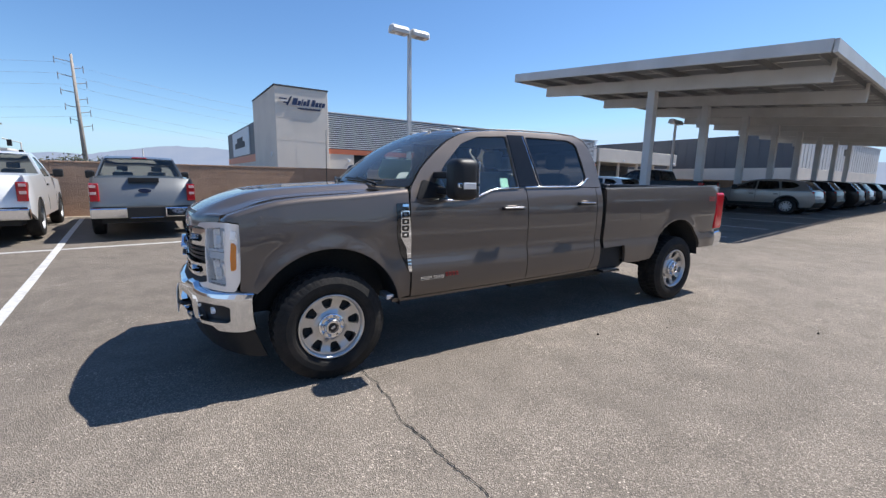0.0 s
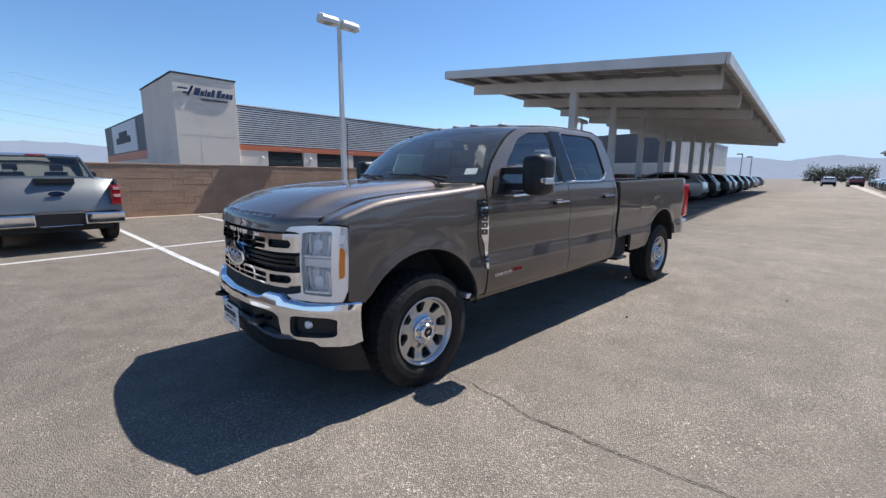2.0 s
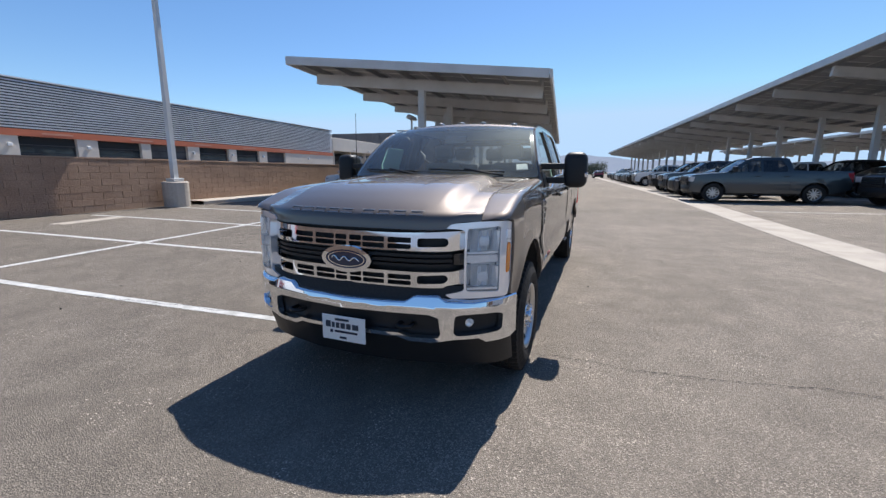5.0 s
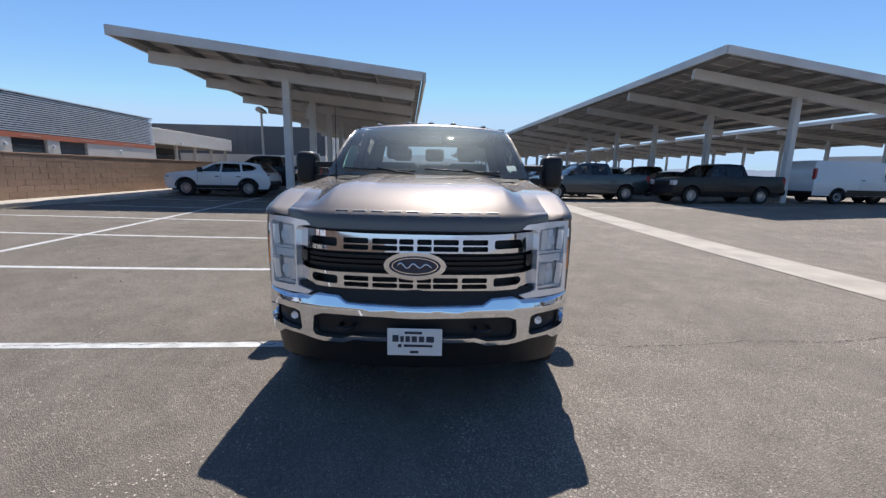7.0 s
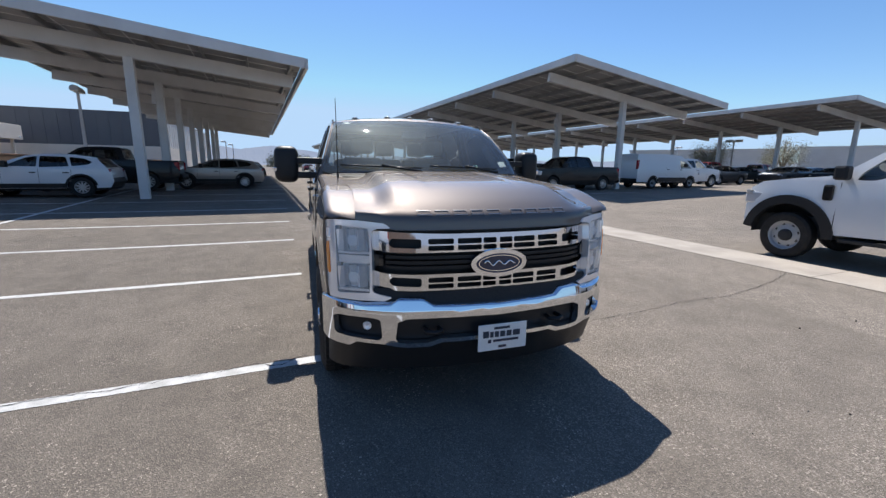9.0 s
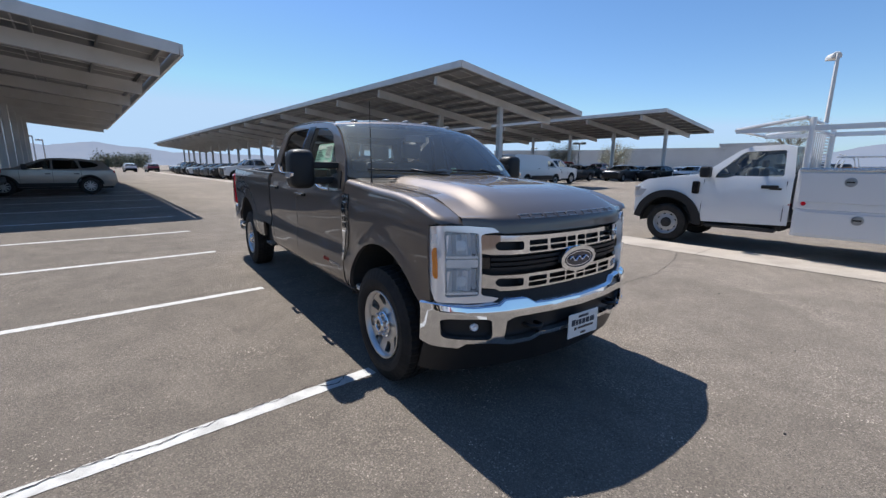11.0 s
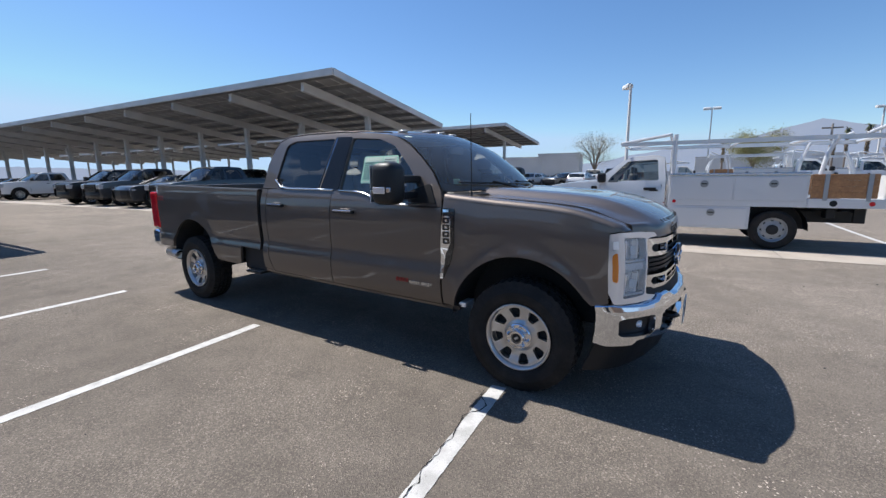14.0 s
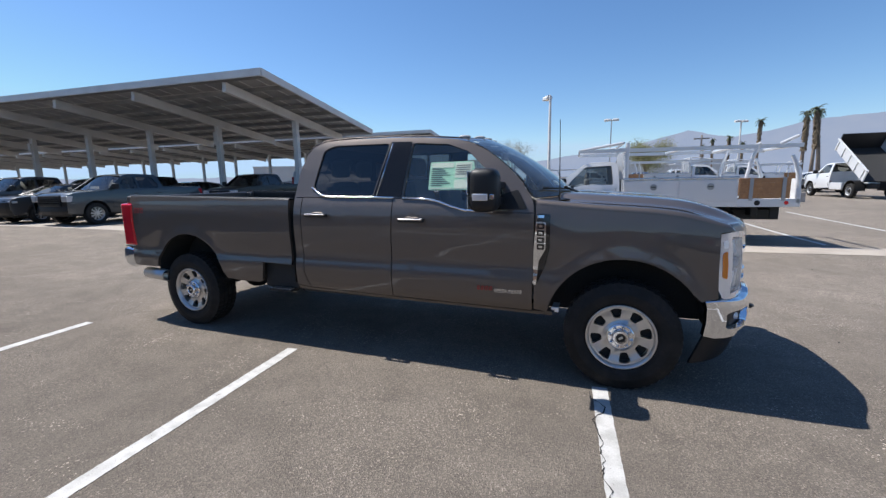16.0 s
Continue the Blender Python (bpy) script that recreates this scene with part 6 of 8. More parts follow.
def tree(x, y, h, w, leaf, label, seed, leaves=1500, bare=0.0, size=0.16):
    rnd = random.Random(seed)
    top = holder("tree", pose(x, y, gz(x, y) if abs(x) < 500 else 0.3, 0, 0, rnd.uniform(0, 360)), label, "tree")
    bm = bmesh.new()
    th = h * 0.32
    tube(bm, [(0, 0, -0.1), (0.05 * h * 0.2, 0, th * 0.6), (0.03 * h, 0.02 * h, th)], [0.035 * h, 0.028 * h, 0.022 * h], 8)
    tips = []
    for k in range(9):
        a = 2 * math.pi * k / 9 + rnd.uniform(-0.3, 0.3)
        r = w * 0.5 * rnd.uniform(0.45, 0.85)
        z = h * rnd.uniform(0.55, 0.92)
        mid = (0.03 * h + r * 0.4 * math.cos(a), 0.02 * h + r * 0.4 * math.sin(a), th + (z - th) * 0.55)
        end = (r * math.cos(a), r * math.sin(a), z)
        tube(bm, [(0.03 * h, 0.02 * h, th * 0.95), mid, end], [0.016 * h, 0.010 * h, 0.004 * h], 5)
        tips.append(Vector(end))
        for q in range(3):
            e2 = Vector(end) + Vector((rnd.uniform(-1, 1), rnd.uniform(-1, 1), rnd.uniform(-0.4, 0.8))) * w * 0.2
            tube(bm, [mid, e2], [0.006 * h, 0.002 * h], 4)
            tips.append(e2)
    part("trunk", bm, M_BARK, top)
    vs, fs = [], []
    for k in range(leaves):
        c = rnd.choice(tips) + Vector((rnd.gauss(0, 1), rnd.gauss(0, 1), rnd.gauss(0, 0.8))) * w * 0.10
        c.z = max(c.z - bare * rnd.random() * h * 0.4, h * 0.14)
        a, b = Vector((rnd.uniform(-1, 1), rnd.uniform(-1, 1), rnd.uniform(-1, 1))).normalized(), Vector((rnd.uniform(-1, 1), rnd.uniform(-1, 1), rnd.uniform(-1, 1))).normalized()
        s = size * rnd.uniform(0.5, 1.3)
        i = len(vs)
        vs += [c + a * s, c + b * s * 0.6, c - a * s, c - b * s * 0.6]
        fs.append((i, i + 1, i + 2, i + 3))
    me = bpy.data.meshes.new("crown")
    me.from_pydata(vs, [], fs)
    me.materials.append(leaf)
    ob = new("crown", me)
    ob.parent = top
    return top


def palm(x, y, h, label, seed, lean=0.0):
    rnd = random.Random(seed)
    top = holder("palm_tree", pose(x, y, 0.3, 0, 0, rnd.uniform(0, 360)), label, "palm tree", "palms along the far street")
    bm = bmesh.new()
    tube(bm, [(0, 0, -0.1), (lean * 0.4, 0, h * 0.5), (lean, 0, h)], [0.24, 0.17, 0.15], 8)
    part("trunk", bm, M_BARK, top, smooth=True)
    bm = bmesh.new()
    for k in range(260):
        a = rnd.uniform(0, 2 * math.pi)
        z0 = h - rnd.uniform(0, 3.6)
        p = Vector((lean * z0 / h, 0, z0))
        d = Vector((math.cos(a), math.sin(a), -1.5)).normalized()
        s = Vector((-math.sin(a), math.cos(a), 0)) * 0.10
        vs = [bm.verts.new(q) for q in (p - s, p + s, p + d * 0.6 + s * 0.6, p + d * 0.6 - s * 0.6)]
        bm.faces.new(vs)
    part("skirt", bm, M_THATCH, top, "dry brown skirt of dead fronds")
    bm = bmesh.new()
    for k in range(26):
        a = rnd.uniform(0, 2 * math.pi)
        up = rnd.uniform(-0.35, 1.6)
        L = rnd.uniform(0.40, 0.72)
        d = Vector((math.cos(a), math.sin(a), 0))
        pts = [Vector((lean, 0, h)) + d * L * t + Vector((0, 0, up * L * t - 0.9 * L * t * t)) for t in (0, 0.3, 0.6, 0.85, 1.0)]
        s = Vector((-math.sin(a), math.cos(a), 0))
        for t in range(4):
            for q in range(3):
                p0, p1 = pts[t], pts[t + 1]
                p = p0.lerp(p1, q / 3)
                for sg in (1, -1):
                    e = p + s * sg * 0.15 + (p1 - p0).normalized() * 0.18 + Vector((0, 0, -0.08))
                    w2 = (p1 - p0).normalized() * 0.05
                    bm.faces.new([bm.verts.new(v) for v in (p - w2, p + w2, e)])
    part("crown", bm, M_PALM, top)
    return top


def polar(az, dist, t_eye=(0.0, 5.0)):
    return t_eye[0] + dist * math.cos(radians(az)), t_eye[1] + dist * math.sin(radians(az))


tree(*polar(-55.2, 62), 5.0, 4.2, M_LEAF_PALE, "drooping pale green desert tree beyond the carports", 3, 12000, 1.1, 0.065)
tree(*polar(-61.9, 66), 4.9, 4.1, M_LEAF_PALE, "drooping desert tree beyond the carports", 4, 11000, 1.1, 0.065)
tree(*polar(-79.2, 58, (-0.7, 7.0)), 6.2, 5.0, M_LEAF_PALE, "sparse nearly leafless desert tree", 5, 7000, 0.15, 0.055)
tree(*polar(-98.0, 62, (1.4, 8.0)), 6.8, 5.0, M_LEAF_DRY, "rounded yellow-green palo verde tree", 6, 22000, 0.5, 0.065)
for k, (az, d, h) in enumerate(((0.2, 150, 4.8), (-0.8, 160, 4.2), (-1.6, 170, 4.6), (-2.4, 150, 4.0), (-3.2, 165, 5.0))):
    tree(*polar(az, d), h, h * 1.1, M_LEAF_DARK, "dark green tree at the end of the lot", 20 + k, 2200, 1.6, 0.22)
for k, (az, d, h) in enumerate(((97.6, 86, 3.6), (95.2, 88, 3.8), (94.2, 90, 3.4), (98.6, 92, 3.6))):
    tree(*polar(az, d), h, h * 1.4, M_LEAF_DARK, "dark green shrub beyond the wall", 30 + k, 600, 0.5, 0.25)
for k, (az, d, el, ln) in enumerate(((-108.65, 80, 5.9, 0.1), (-112.4, 62, 6.2, 0.1), (-113.2, 66, 6.3, 0.5), (-113.9, 60, 6.5, 1.0), (-106.0, 95, 4.4, 0.1), (-107.3, 110, 3.7, 0.0), (-104.6, 110, 4.2, 0.2), (-119.2, 40, 8.0, 0.2), (-103.6, 120, 3.6, 0.0), (-94.6, 100, 3.6, 0.0))):
    palm(*polar(az, d, (1.4, 8.0)), 1.2 + d * math.tan(radians(el)), "tall fan palm with a shaggy skirt", 40 + k, ln)


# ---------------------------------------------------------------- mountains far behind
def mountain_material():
    m = bpy.data.materials.new("haze_glow_mountain")
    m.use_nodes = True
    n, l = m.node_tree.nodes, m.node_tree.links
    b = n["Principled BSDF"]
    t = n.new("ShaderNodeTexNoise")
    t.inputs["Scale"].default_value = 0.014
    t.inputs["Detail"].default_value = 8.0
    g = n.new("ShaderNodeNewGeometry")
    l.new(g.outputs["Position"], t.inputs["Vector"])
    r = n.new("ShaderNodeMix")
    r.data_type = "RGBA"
    # Distance haze is painted as a pale blue glow over a near-black base.
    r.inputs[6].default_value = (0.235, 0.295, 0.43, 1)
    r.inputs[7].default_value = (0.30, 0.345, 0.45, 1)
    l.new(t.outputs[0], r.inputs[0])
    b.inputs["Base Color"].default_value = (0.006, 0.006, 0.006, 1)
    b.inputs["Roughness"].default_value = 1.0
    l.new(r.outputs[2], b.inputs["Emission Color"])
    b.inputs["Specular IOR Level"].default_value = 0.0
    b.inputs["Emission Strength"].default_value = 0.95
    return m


M_MOUNT = mountain_material()
RIDGE = [(-180, 2.0), (-150, 3.0), (-128, 5.2), (-118, 5.7), (-113, 5.6), (-110, 4.9), (-106.5, 4.3), (-102.2, 5.4), (-99, 4.7), (-96.5, 4.0), (-88, 3.0), (-80, 1.6), (-60, 0.9), (-30, 1.0), (-6, 1.5), (0, 2.3), (4, 1.9), (8, 2.3), (30, 1.6), (60, 2.2), (82, 3.0), (87.6, 3.3), (91.3, 2.8), (96, 2.0), (102, 1.8), (130, 1.2), (180, 2.0)]
bm = bmesh.new()
prev = None
for i in range(721):
    az = -180 + i * 0.5
    el = float(np.interp(az, [a for a, _ in RIDGE], [e for _, e in RIDGE]))
    el += 0.16 * noise.noise(Vector((az * 0.35, 0, 0))) + 0.09 * noise.noise(Vector((az * 1.3, 5, 0)))
    d = 2200
    x, y = d * math.cos(radians(az)), d * math.sin(radians(az))
    row = [bm.verts.new((x * k, y * k, z)) for k, z in ((0.90, -5), (0.95, 0.5 * d * math.tan(radians(el))), (1.0, 1.5 + d * math.tan(radians(el))), (1.05, -5))]
    if prev:
        for k in range(3):
            bm.faces.new((prev[k], row[k], row[k + 1], prev[k + 1]))
    prev = row
part("backdrop_mountains", bm, M_MOUNT, None, "desert mountains on the horizon, their distance haze painted as a blue glow", kind="structure")
# ---------------------------------------------------------------- parked vehicles
M_TAIL = material("dark_red_tail_lens", (0.30, 0.008, 0.014), 0.15, coat=0.6)
M_WHITE = material("white_vehicle_paint", (0.65, 0.655, 0.66), 0.3, coat=1.0)
M_SILVER = material("silver_vehicle_paint", (0.150, 0.157, 0.160), 0.40, metal=0.5, coat=1.0)
M_GREYBLUE = material("blue_grey_vehicle_paint", (0.020, 0.030, 0.037), 0.32, metal=0.3, coat=1.0)
M_DARKPAINT = material("dark_grey_vehicle_paint", (0.035, 0.037, 0.042), 0.3, metal=0.3, coat=1.0)
M_BLACKPAINT = material("black_vehicle_paint", (0.008, 0.008, 0.009), 0.35, coat=0.35, spec=0.2)
M_TANPAINT = material("warm_grey_vehicle_paint", (0.25, 0.23, 0.21), 0.32, metal=0.5, coat=1.0)
M_REDPAINT = material("red_vehicle_paint", (0.22, 0.02, 0.025), 0.3, coat=1.0)
M_BLUEPAINT = material("blue_vehicle_paint", (0.03, 0.07, 0.20), 0.3, coat=1.0)
M_STEELWHEEL = material("painted_steel_wheel", (0.34, 0.35, 0.36), 0.45, metal=0.3)

PICKUP = dict(
    w=1.0, belt=1.30, roof_y=0.72, top=1.93, bottom=0.42, axles=(0.0, 3.70), r=0.41, arch=0.50, tail=4.95,
    contour=[(-0.92, 0.42, "trim"), (-0.95, 0.52, "chrome"), (-0.95, 0.70, "chrome"), (-0.92, 0.74, "trim"), (-0.93, 1.05, "paint"), (-0.88, 1.14, "paint"), (-0.70, 1.20, "paint"), (-0.20, 1.25, "paint"), (0.48, 1.30, "glass"), (1.22, 1.84, "paint"), (1.45, 1.91, "paint"), (2.0, 1.935, "paint"), (2.65, 1.91, "paint"), (2.76, 1.86, "glass"), (2.90, 1.40, "paint"), (2.92, 0.95, "paint"), (4.84, 0.95, "paint"), (4.86, 1.36, "paint"), (4.92, 1.36, "paint"), (4.95, 0.76, "chrome"), (5.08, 0.74, "chrome"), (5.10, 0.56, "trim"), (4.95, 0.45, "trim")],
    side=[(-0.92, 0.45), (-0.93, 1.05), (-0.88, 1.14), (-0.70, 1.20), (-0.20, 1.25), (0.48, 1.30), (1.22, 1.84), (1.45, 1.91), (2.0, 1.935), (2.65, 1.91), (2.76, 1.86), (2.90, 1.40), (3.9, 1.37), (4.92, 1.37), (4.95, 0.62)],
    windows=[[(0.80, 1.335), (1.30, 1.80), (1.72, 1.82), (1.72, 1.335)], [(1.80, 1.335), (1.80, 1.82), (2.50, 1.80), (2.70, 1.50), (2.66, 1.335)]], seams=(0.62, 1.76, 2.80), tail_z=(0.92, 1.30), front_z=(0.88, 1.12))
REGULAR = dict(
    w=1.0, belt=1.30, roof_y=0.72, top=1.93, bottom=0.42, axles=(0.0, 3.10), r=0.40, arch=0.50, tail=4.10,
    contour=[(-0.92, 0.42, "trim"), (-0.95, 0.52, "chrome"), (-0.95, 0.70, "chrome"), (-0.92, 0.74, "trim"), (-0.93, 1.05, "paint"), (-0.88, 1.14, "paint"), (-0.70, 1.20, "paint"), (-0.20, 1.25, "paint"), (0.48, 1.30, "glass"), (1.18, 1.84, "paint"), (1.38, 1.91, "paint"), (1.70, 1.915, "paint"), (1.88, 1.86, "glass"), (2.02, 1.40, "paint"), (2.04, 0.95, "paint"), (3.95, 0.95, "paint"), (3.97, 1.36, "paint"), (4.04, 1.36, "paint"), (4.07, 0.72, "trim"), (4.06, 0.60, "trim"), (3.95, 0.45, "trim")],
    side=[(-0.92, 0.45), (-0.93, 1.05), (-0.88, 1.14), (-0.70, 1.20), (-0.20, 1.25), (0.48, 1.30), (1.18, 1.84), (1.38, 1.91), (1.70, 1.915), (1.88, 1.86), (2.02, 1.40), (3.0, 1.37), (4.04, 1.37), (4.06, 0.62)],
    windows=[[(0.80, 1.335), (1.26, 1.80), (1.62, 1.82), (1.78, 1.60), (1.80, 1.335)]], seams=(0.62, 1.90), tail_z=(0.84, 1.24), front_z=(0.88, 1.12))
SUV = dict(
    w=0.94, belt=1.13, roof_y=0.64, top=1.69, bottom=0.34, axles=(0.0, 2.72), r=0.372, arch=0.435, tail=3.62, clad=True,
    contour=[(-0.84, 0.34, "trim"), (-0.93, 0.44, "trim"), (-0.95, 0.62, "trim"), (-0.94, 0.88, "paint"), (-0.88, 1.03, "paint"), (-0.70, 1.10, "paint"), (-0.20, 1.16, "paint"), (0.34, 1.21, "glass"), (1.16, 1.61, "paint"), (1.45, 1.67, "paint"), (1.9, 1.69, "paint"), (2.5, 1.665, "paint"), (3.05, 1.58, "paint"), (3.22, 1.545, "glass"), (3.52, 1.16, "paint"), (3.64, 1.05, "paint"), (3.67, 0.74, "trim"), (3.72, 0.56, "trim"), (3.58, 0.34, "trim")],
    side=[(-0.84, 0.36), (-0.94, 0.60), (-0.94, 0.88), (-0.88, 1.03), (-0.70, 1.10), (-0.20, 1.16), (0.34, 1.21), (1.16, 1.61), (1.45, 1.67), (1.9, 1.69), (2.5, 1.665), (3.05, 1.58), (3.22, 1.545), (3.52, 1.16), (3.64, 1.05), (3.70, 0.60), (3.58, 0.36)],
    windows=[[(0.62, 1.20), (1.20, 1.545), (1.50, 1.605), (1.50, 1.18)], [(1.57, 1.16), (1.57, 1.605), (2.30, 1.59), (2.42, 1.20)], [(2.49, 1.21), (2.40, 1.585), (2.85, 1.53), (3.10, 1.38), (2.95, 1.27)]], seams=(0.52, 1.535, 2.46), tail_z=(0.98, 1.10), front_z=(0.86, 0.97))
VAN = dict(
    w=1.02, belt=1.35, roof_y=0.84, top=2.15, bottom=0.40, axles=(0.0, 3.45), r=0.35, arch=0.42, tail=4.80,
    contour=[(-0.90, 0.40, "trim"), (-0.98, 0.60, "trim"), (-0.97, 0.80, "trim"), (-0.92, 1.02, "paint"), (-0.40, 1.22, "glass"), (0.45, 1.85, "paint"), (0.85, 2.06, "paint"), (1.8, 2.15, "paint"), (4.5, 2.14, "paint"), (4.72, 2.07, "paint"), (4.80, 1.5, "paint"), (4.82, 0.62, "trim"), (4.90, 0.55, "trim"), (4.80, 0.40, "trim")],
    side=[(-0.90, 0.40), (-0.97, 0.70), (-0.92, 1.02), (-0.40, 1.22), (0.45, 1.85), (0.85, 2.06), (1.8, 2.15), (4.5, 2.14), (4.72, 2.07), (4.80, 1.5), (4.82, 0.42)],
    windows=[[(-0.05, 1.28), (0.45, 1.72), (0.98, 1.76), (0.98, 1.28)]], seams=(0.0, 1.10, 2.3), tail_z=(1.20, 1.75), front_z=(0.85, 1.05))


def sleek(z):
    return z if z < 0.5 else 0.5 + (z - 0.5) * 0.89


SUV["contour"] = [(x, sleek(z), k) for x, z, k in SUV["contour"]]
SUV["side"] = [(x, sleek(z)) for x, z in SUV["side"]]
SUV["windows"] = [[(x, sleek(z)) for x, z in w] for w in SUV["windows"]]
SUV.update(belt=sleek(1.13), top=sleek(1.69), tail_z=(sleek(0.98), sleek(1.10)), front_z=(sleek(0.86), sleek(0.97)))
VAN["clad"] = True


def vehicle(name, S, paint, label, category, group="", fancy=False, wheel_mat=None):
    """A parked vehicle in its own frame: x back from the front axle, y to its right, z up."""
    top = new(name)
    tagged(top, label, category, group)
    w, belt, roof_y, zt = S["w"], S["belt"], S["roof_y"], S["top"]
    x0, x1 = S["side"][0][0], S["tail"]

    def ys(x, z):
        if z < belt:
            y = w * (1 - 0.05 * ((z - 0.75) / 0.6) ** 2)
        else:
            yb = w * (1 - 0.05 * ((belt - 0.75) / 0.6) ** 2)
            y = yb - (yb - roof_y) * ((z - belt) / (zt - belt)) ** 1.15
        f = max(0.0, (-0.30 - x) / 0.62)
        b = max(0.0, (x - x1 + 0.45) / 0.5)
        return y * (1 - 0.10 * f * f - 0.05 * b * b)

    def side(x, z):
        return Vector((x, ys(x, z), z))

    low = []
    bz = S["bottom"]
    for ax in [a for a in S["axles"] if a < x1][::-1]:
        a0 = math.degrees(math.asin(min(1, (bz - S["r"]) / S["arch"])))
        low += arc(ax, S["r"], S["arch"], a0, 180 - a0, 12)
    outline = S["side"] + low
    wins = [rounded(p, 0.05, 3) for p in S["windows"]]
    for ob in both("body_side", outline, side, paint, top, thick=0.04, cell=(0.25, 0.12), holes=wins):
        ob["paint"] = 1
    for p in wins:
        both("side_window", p, lambda x, z: side(x, z) - Vector((0, 0.015, 0)), M_GLASS_DARK if p[0][0] > 1.4 else M_GLASS_CAR, top, thick=0.0, cell=(0.5, 0.3))
    mats = {"paint": paint, "trim": M_BLACK, "chrome": M_CHROME if S is REGULAR else M_BLACK}
    c = S["contour"]
    runs = []
    for a, b in zip(c, c[1:]):
        if runs and runs[-1][0] == a[2]:
            runs[-1][1].append(b)
        else:
            runs.append((a[2], [a, b]))
    cuts = (-1, -0.94, -0.6, 0, 0.6, 0.94, 1)
    for kind, pts in runs:
        bm = bmesh.new()
        rows = []
        for x, z, _ in pts:
            row = []
            for u in cuts:
                crown = 0.02 * (1 - u * u) if z > belt - 0.25 else 0.0
                bow = (0.10 * u * u) if x < -0.5 else (-0.04 * u * u if x > x1 - 0.3 else (0.10 * u * u if kind == "glass" and x < 1.5 else 0))
                row.append(bm.verts.new((x + bow, ys(x, z) * u * (0.985 if kind == "glass" else 1.0), z - (0.02 if abs(u) == 1 else 0) + crown)))
            rows.append(row)
        for p, q in zip(rows, rows[1:]):
            for k in range(6):
                bm.faces.new((q[k], q[k + 1], p[k + 1], p[k]))
        nm = {"paint": "body_shell", "trim": "bumper_trim", "chrome": "bumper", "glass": "windscreen" if pts[0][0] < 1 else "back_glass"}[kind]
        ob = part(nm, bm, M_GLASS_CAR if kind == "glass" else mats[kind], top, smooth=kind != "trim")
        if kind == "glass":
            ob.visible_shadow = False
        if kind == "paint":
            ob["paint"] = 1
    if S.get("clad"):
        a, b = S["axles"]
        band = 0.30 if S is VAN else 0.17
        lo = [(a + S["arch"] - 0.01, bz + 0.01), (b - S["arch"] + 0.01, bz + 0.01), (b - S["arch"] - 0.03, bz + band), (a + S["arch"] + 0.03, bz + band)]
        both("sill_cladding", lo, lambda x, z: side(x, z) + Vector((0, 0.008, 0)), M_BLACK, top, thick=0.02, cell=(0.5, 0.2))
        for ax in (a, b):
            ring = arc(ax, S["r"], S["arch"] + 0.055, 8, 172, 14) + arc(ax, S["r"], S["arch"] - 0.004, 172, 8, 14)
            both("arch_cladding", ring, lambda x, z: side(x, z) + Vector((0, 0.010, 0)), M_BLACK, top, thick=0.02, cell=(0.3, 0.2))
    # seams, handles, arches, lamps
    for s in (1, -1):
        for x in S["seams"]:
            bm = bmesh.new()
            tube(bm, [(x, s * (ys(x, z) + 0.001), z) for z in (bz + 0.12, 0.8, belt - 0.02)], 0.006, 4)
            part("door_seam", bm, M_UNDER, top)
        for x in S["seams"][1:]:
            part("door_handle", box(x - 0.24, x - 0.06, s * ys(x, belt - 0.16), s * (ys(x, belt - 0.16) + 0.03), belt - 0.18, belt - 0.14, 0.008, 1), M_BLACK, top)
        z0, z1 = S["tail_z"]
        yy = ys(x1, z0)
        deep, wide = (0.20, 0.165) if S in (PICKUP, REGULAR) else (0.12, 0.135)
        lamp = part("tail_lamp", box(x1 - deep, x1 + 0.012, s * (yy - wide), s * (yy + 0.003), z0, z1, 0.02, 2), M_TAIL, top)
        if S in (PICKUP, REGULAR):
            for zc in (z0 + 0.30 * (z1 - z0), z0 + 0.66 * (z1 - z0)):
                part("clear_section", box(x1 + 0.010, x1 + 0.017, s * (yy - wide + 0.03), s * (yy - 0.03), zc - 0.028, zc + 0.028, 0.003, 1), M_TAILCLEAR, lamp)
        z0, z1 = S["front_z"]
        yy = ys(x0 + 0.1, z0)
        hl = part("headlamp", box(x0 - 0.03, x0 + 0.30, s * (yy - 0.30), s * (yy + 0.006), z0, z1, 0.035, 2), M_CARLAMP, top)
        part("mirror", box(0.62, 0.80, s * (ys(0.7, belt) + 0.04), s * (ys(0.7, belt) + 0.24), belt + 0.02, belt + 0.24, 0.04, 2), M_BLACK, top)
        part("mirror_arm", box(0.66, 0.74, s * (ys(0.7, belt) - 0.06), s * (ys(0.7, belt) + 0.06), belt + 0.05, belt + 0.10), M_BLACK, top)
        for ax in S["axles"]:
            bm = bmesh.new()
            rr = S["arch"] + 0.01
            ring = [[bm.verts.new((ax + rr * math.cos(math.pi * i / 14), s * y, S["r"] + rr * math.sin(math.pi * i / 14))) for i in range(15)] for y in (w * 0.96, w * 0.55)]
            for i in range(14):
                bm.faces.new((ring[0][i], ring[0][i + 1], ring[1][i + 1], ring[1][i]))
            bm.faces.new(ring[1])
            part("wheel_housing", bm, M_UNDER if ax < x1 else M_BLACK, top)
            car_wheel(ax, s * (w - 0.13), s, S["r"], top, wheel_mat or M_ALLOY)
    zc = S["front_z"][0]
    gw = w * 0.56
    part("grille", box(x0 - 0.035, x0 + 0.05, -gw, gw, zc - (0.16 if S is PICKUP else 0.10), S["front_z"][1], 0.02, 1), M_BLACK, top)
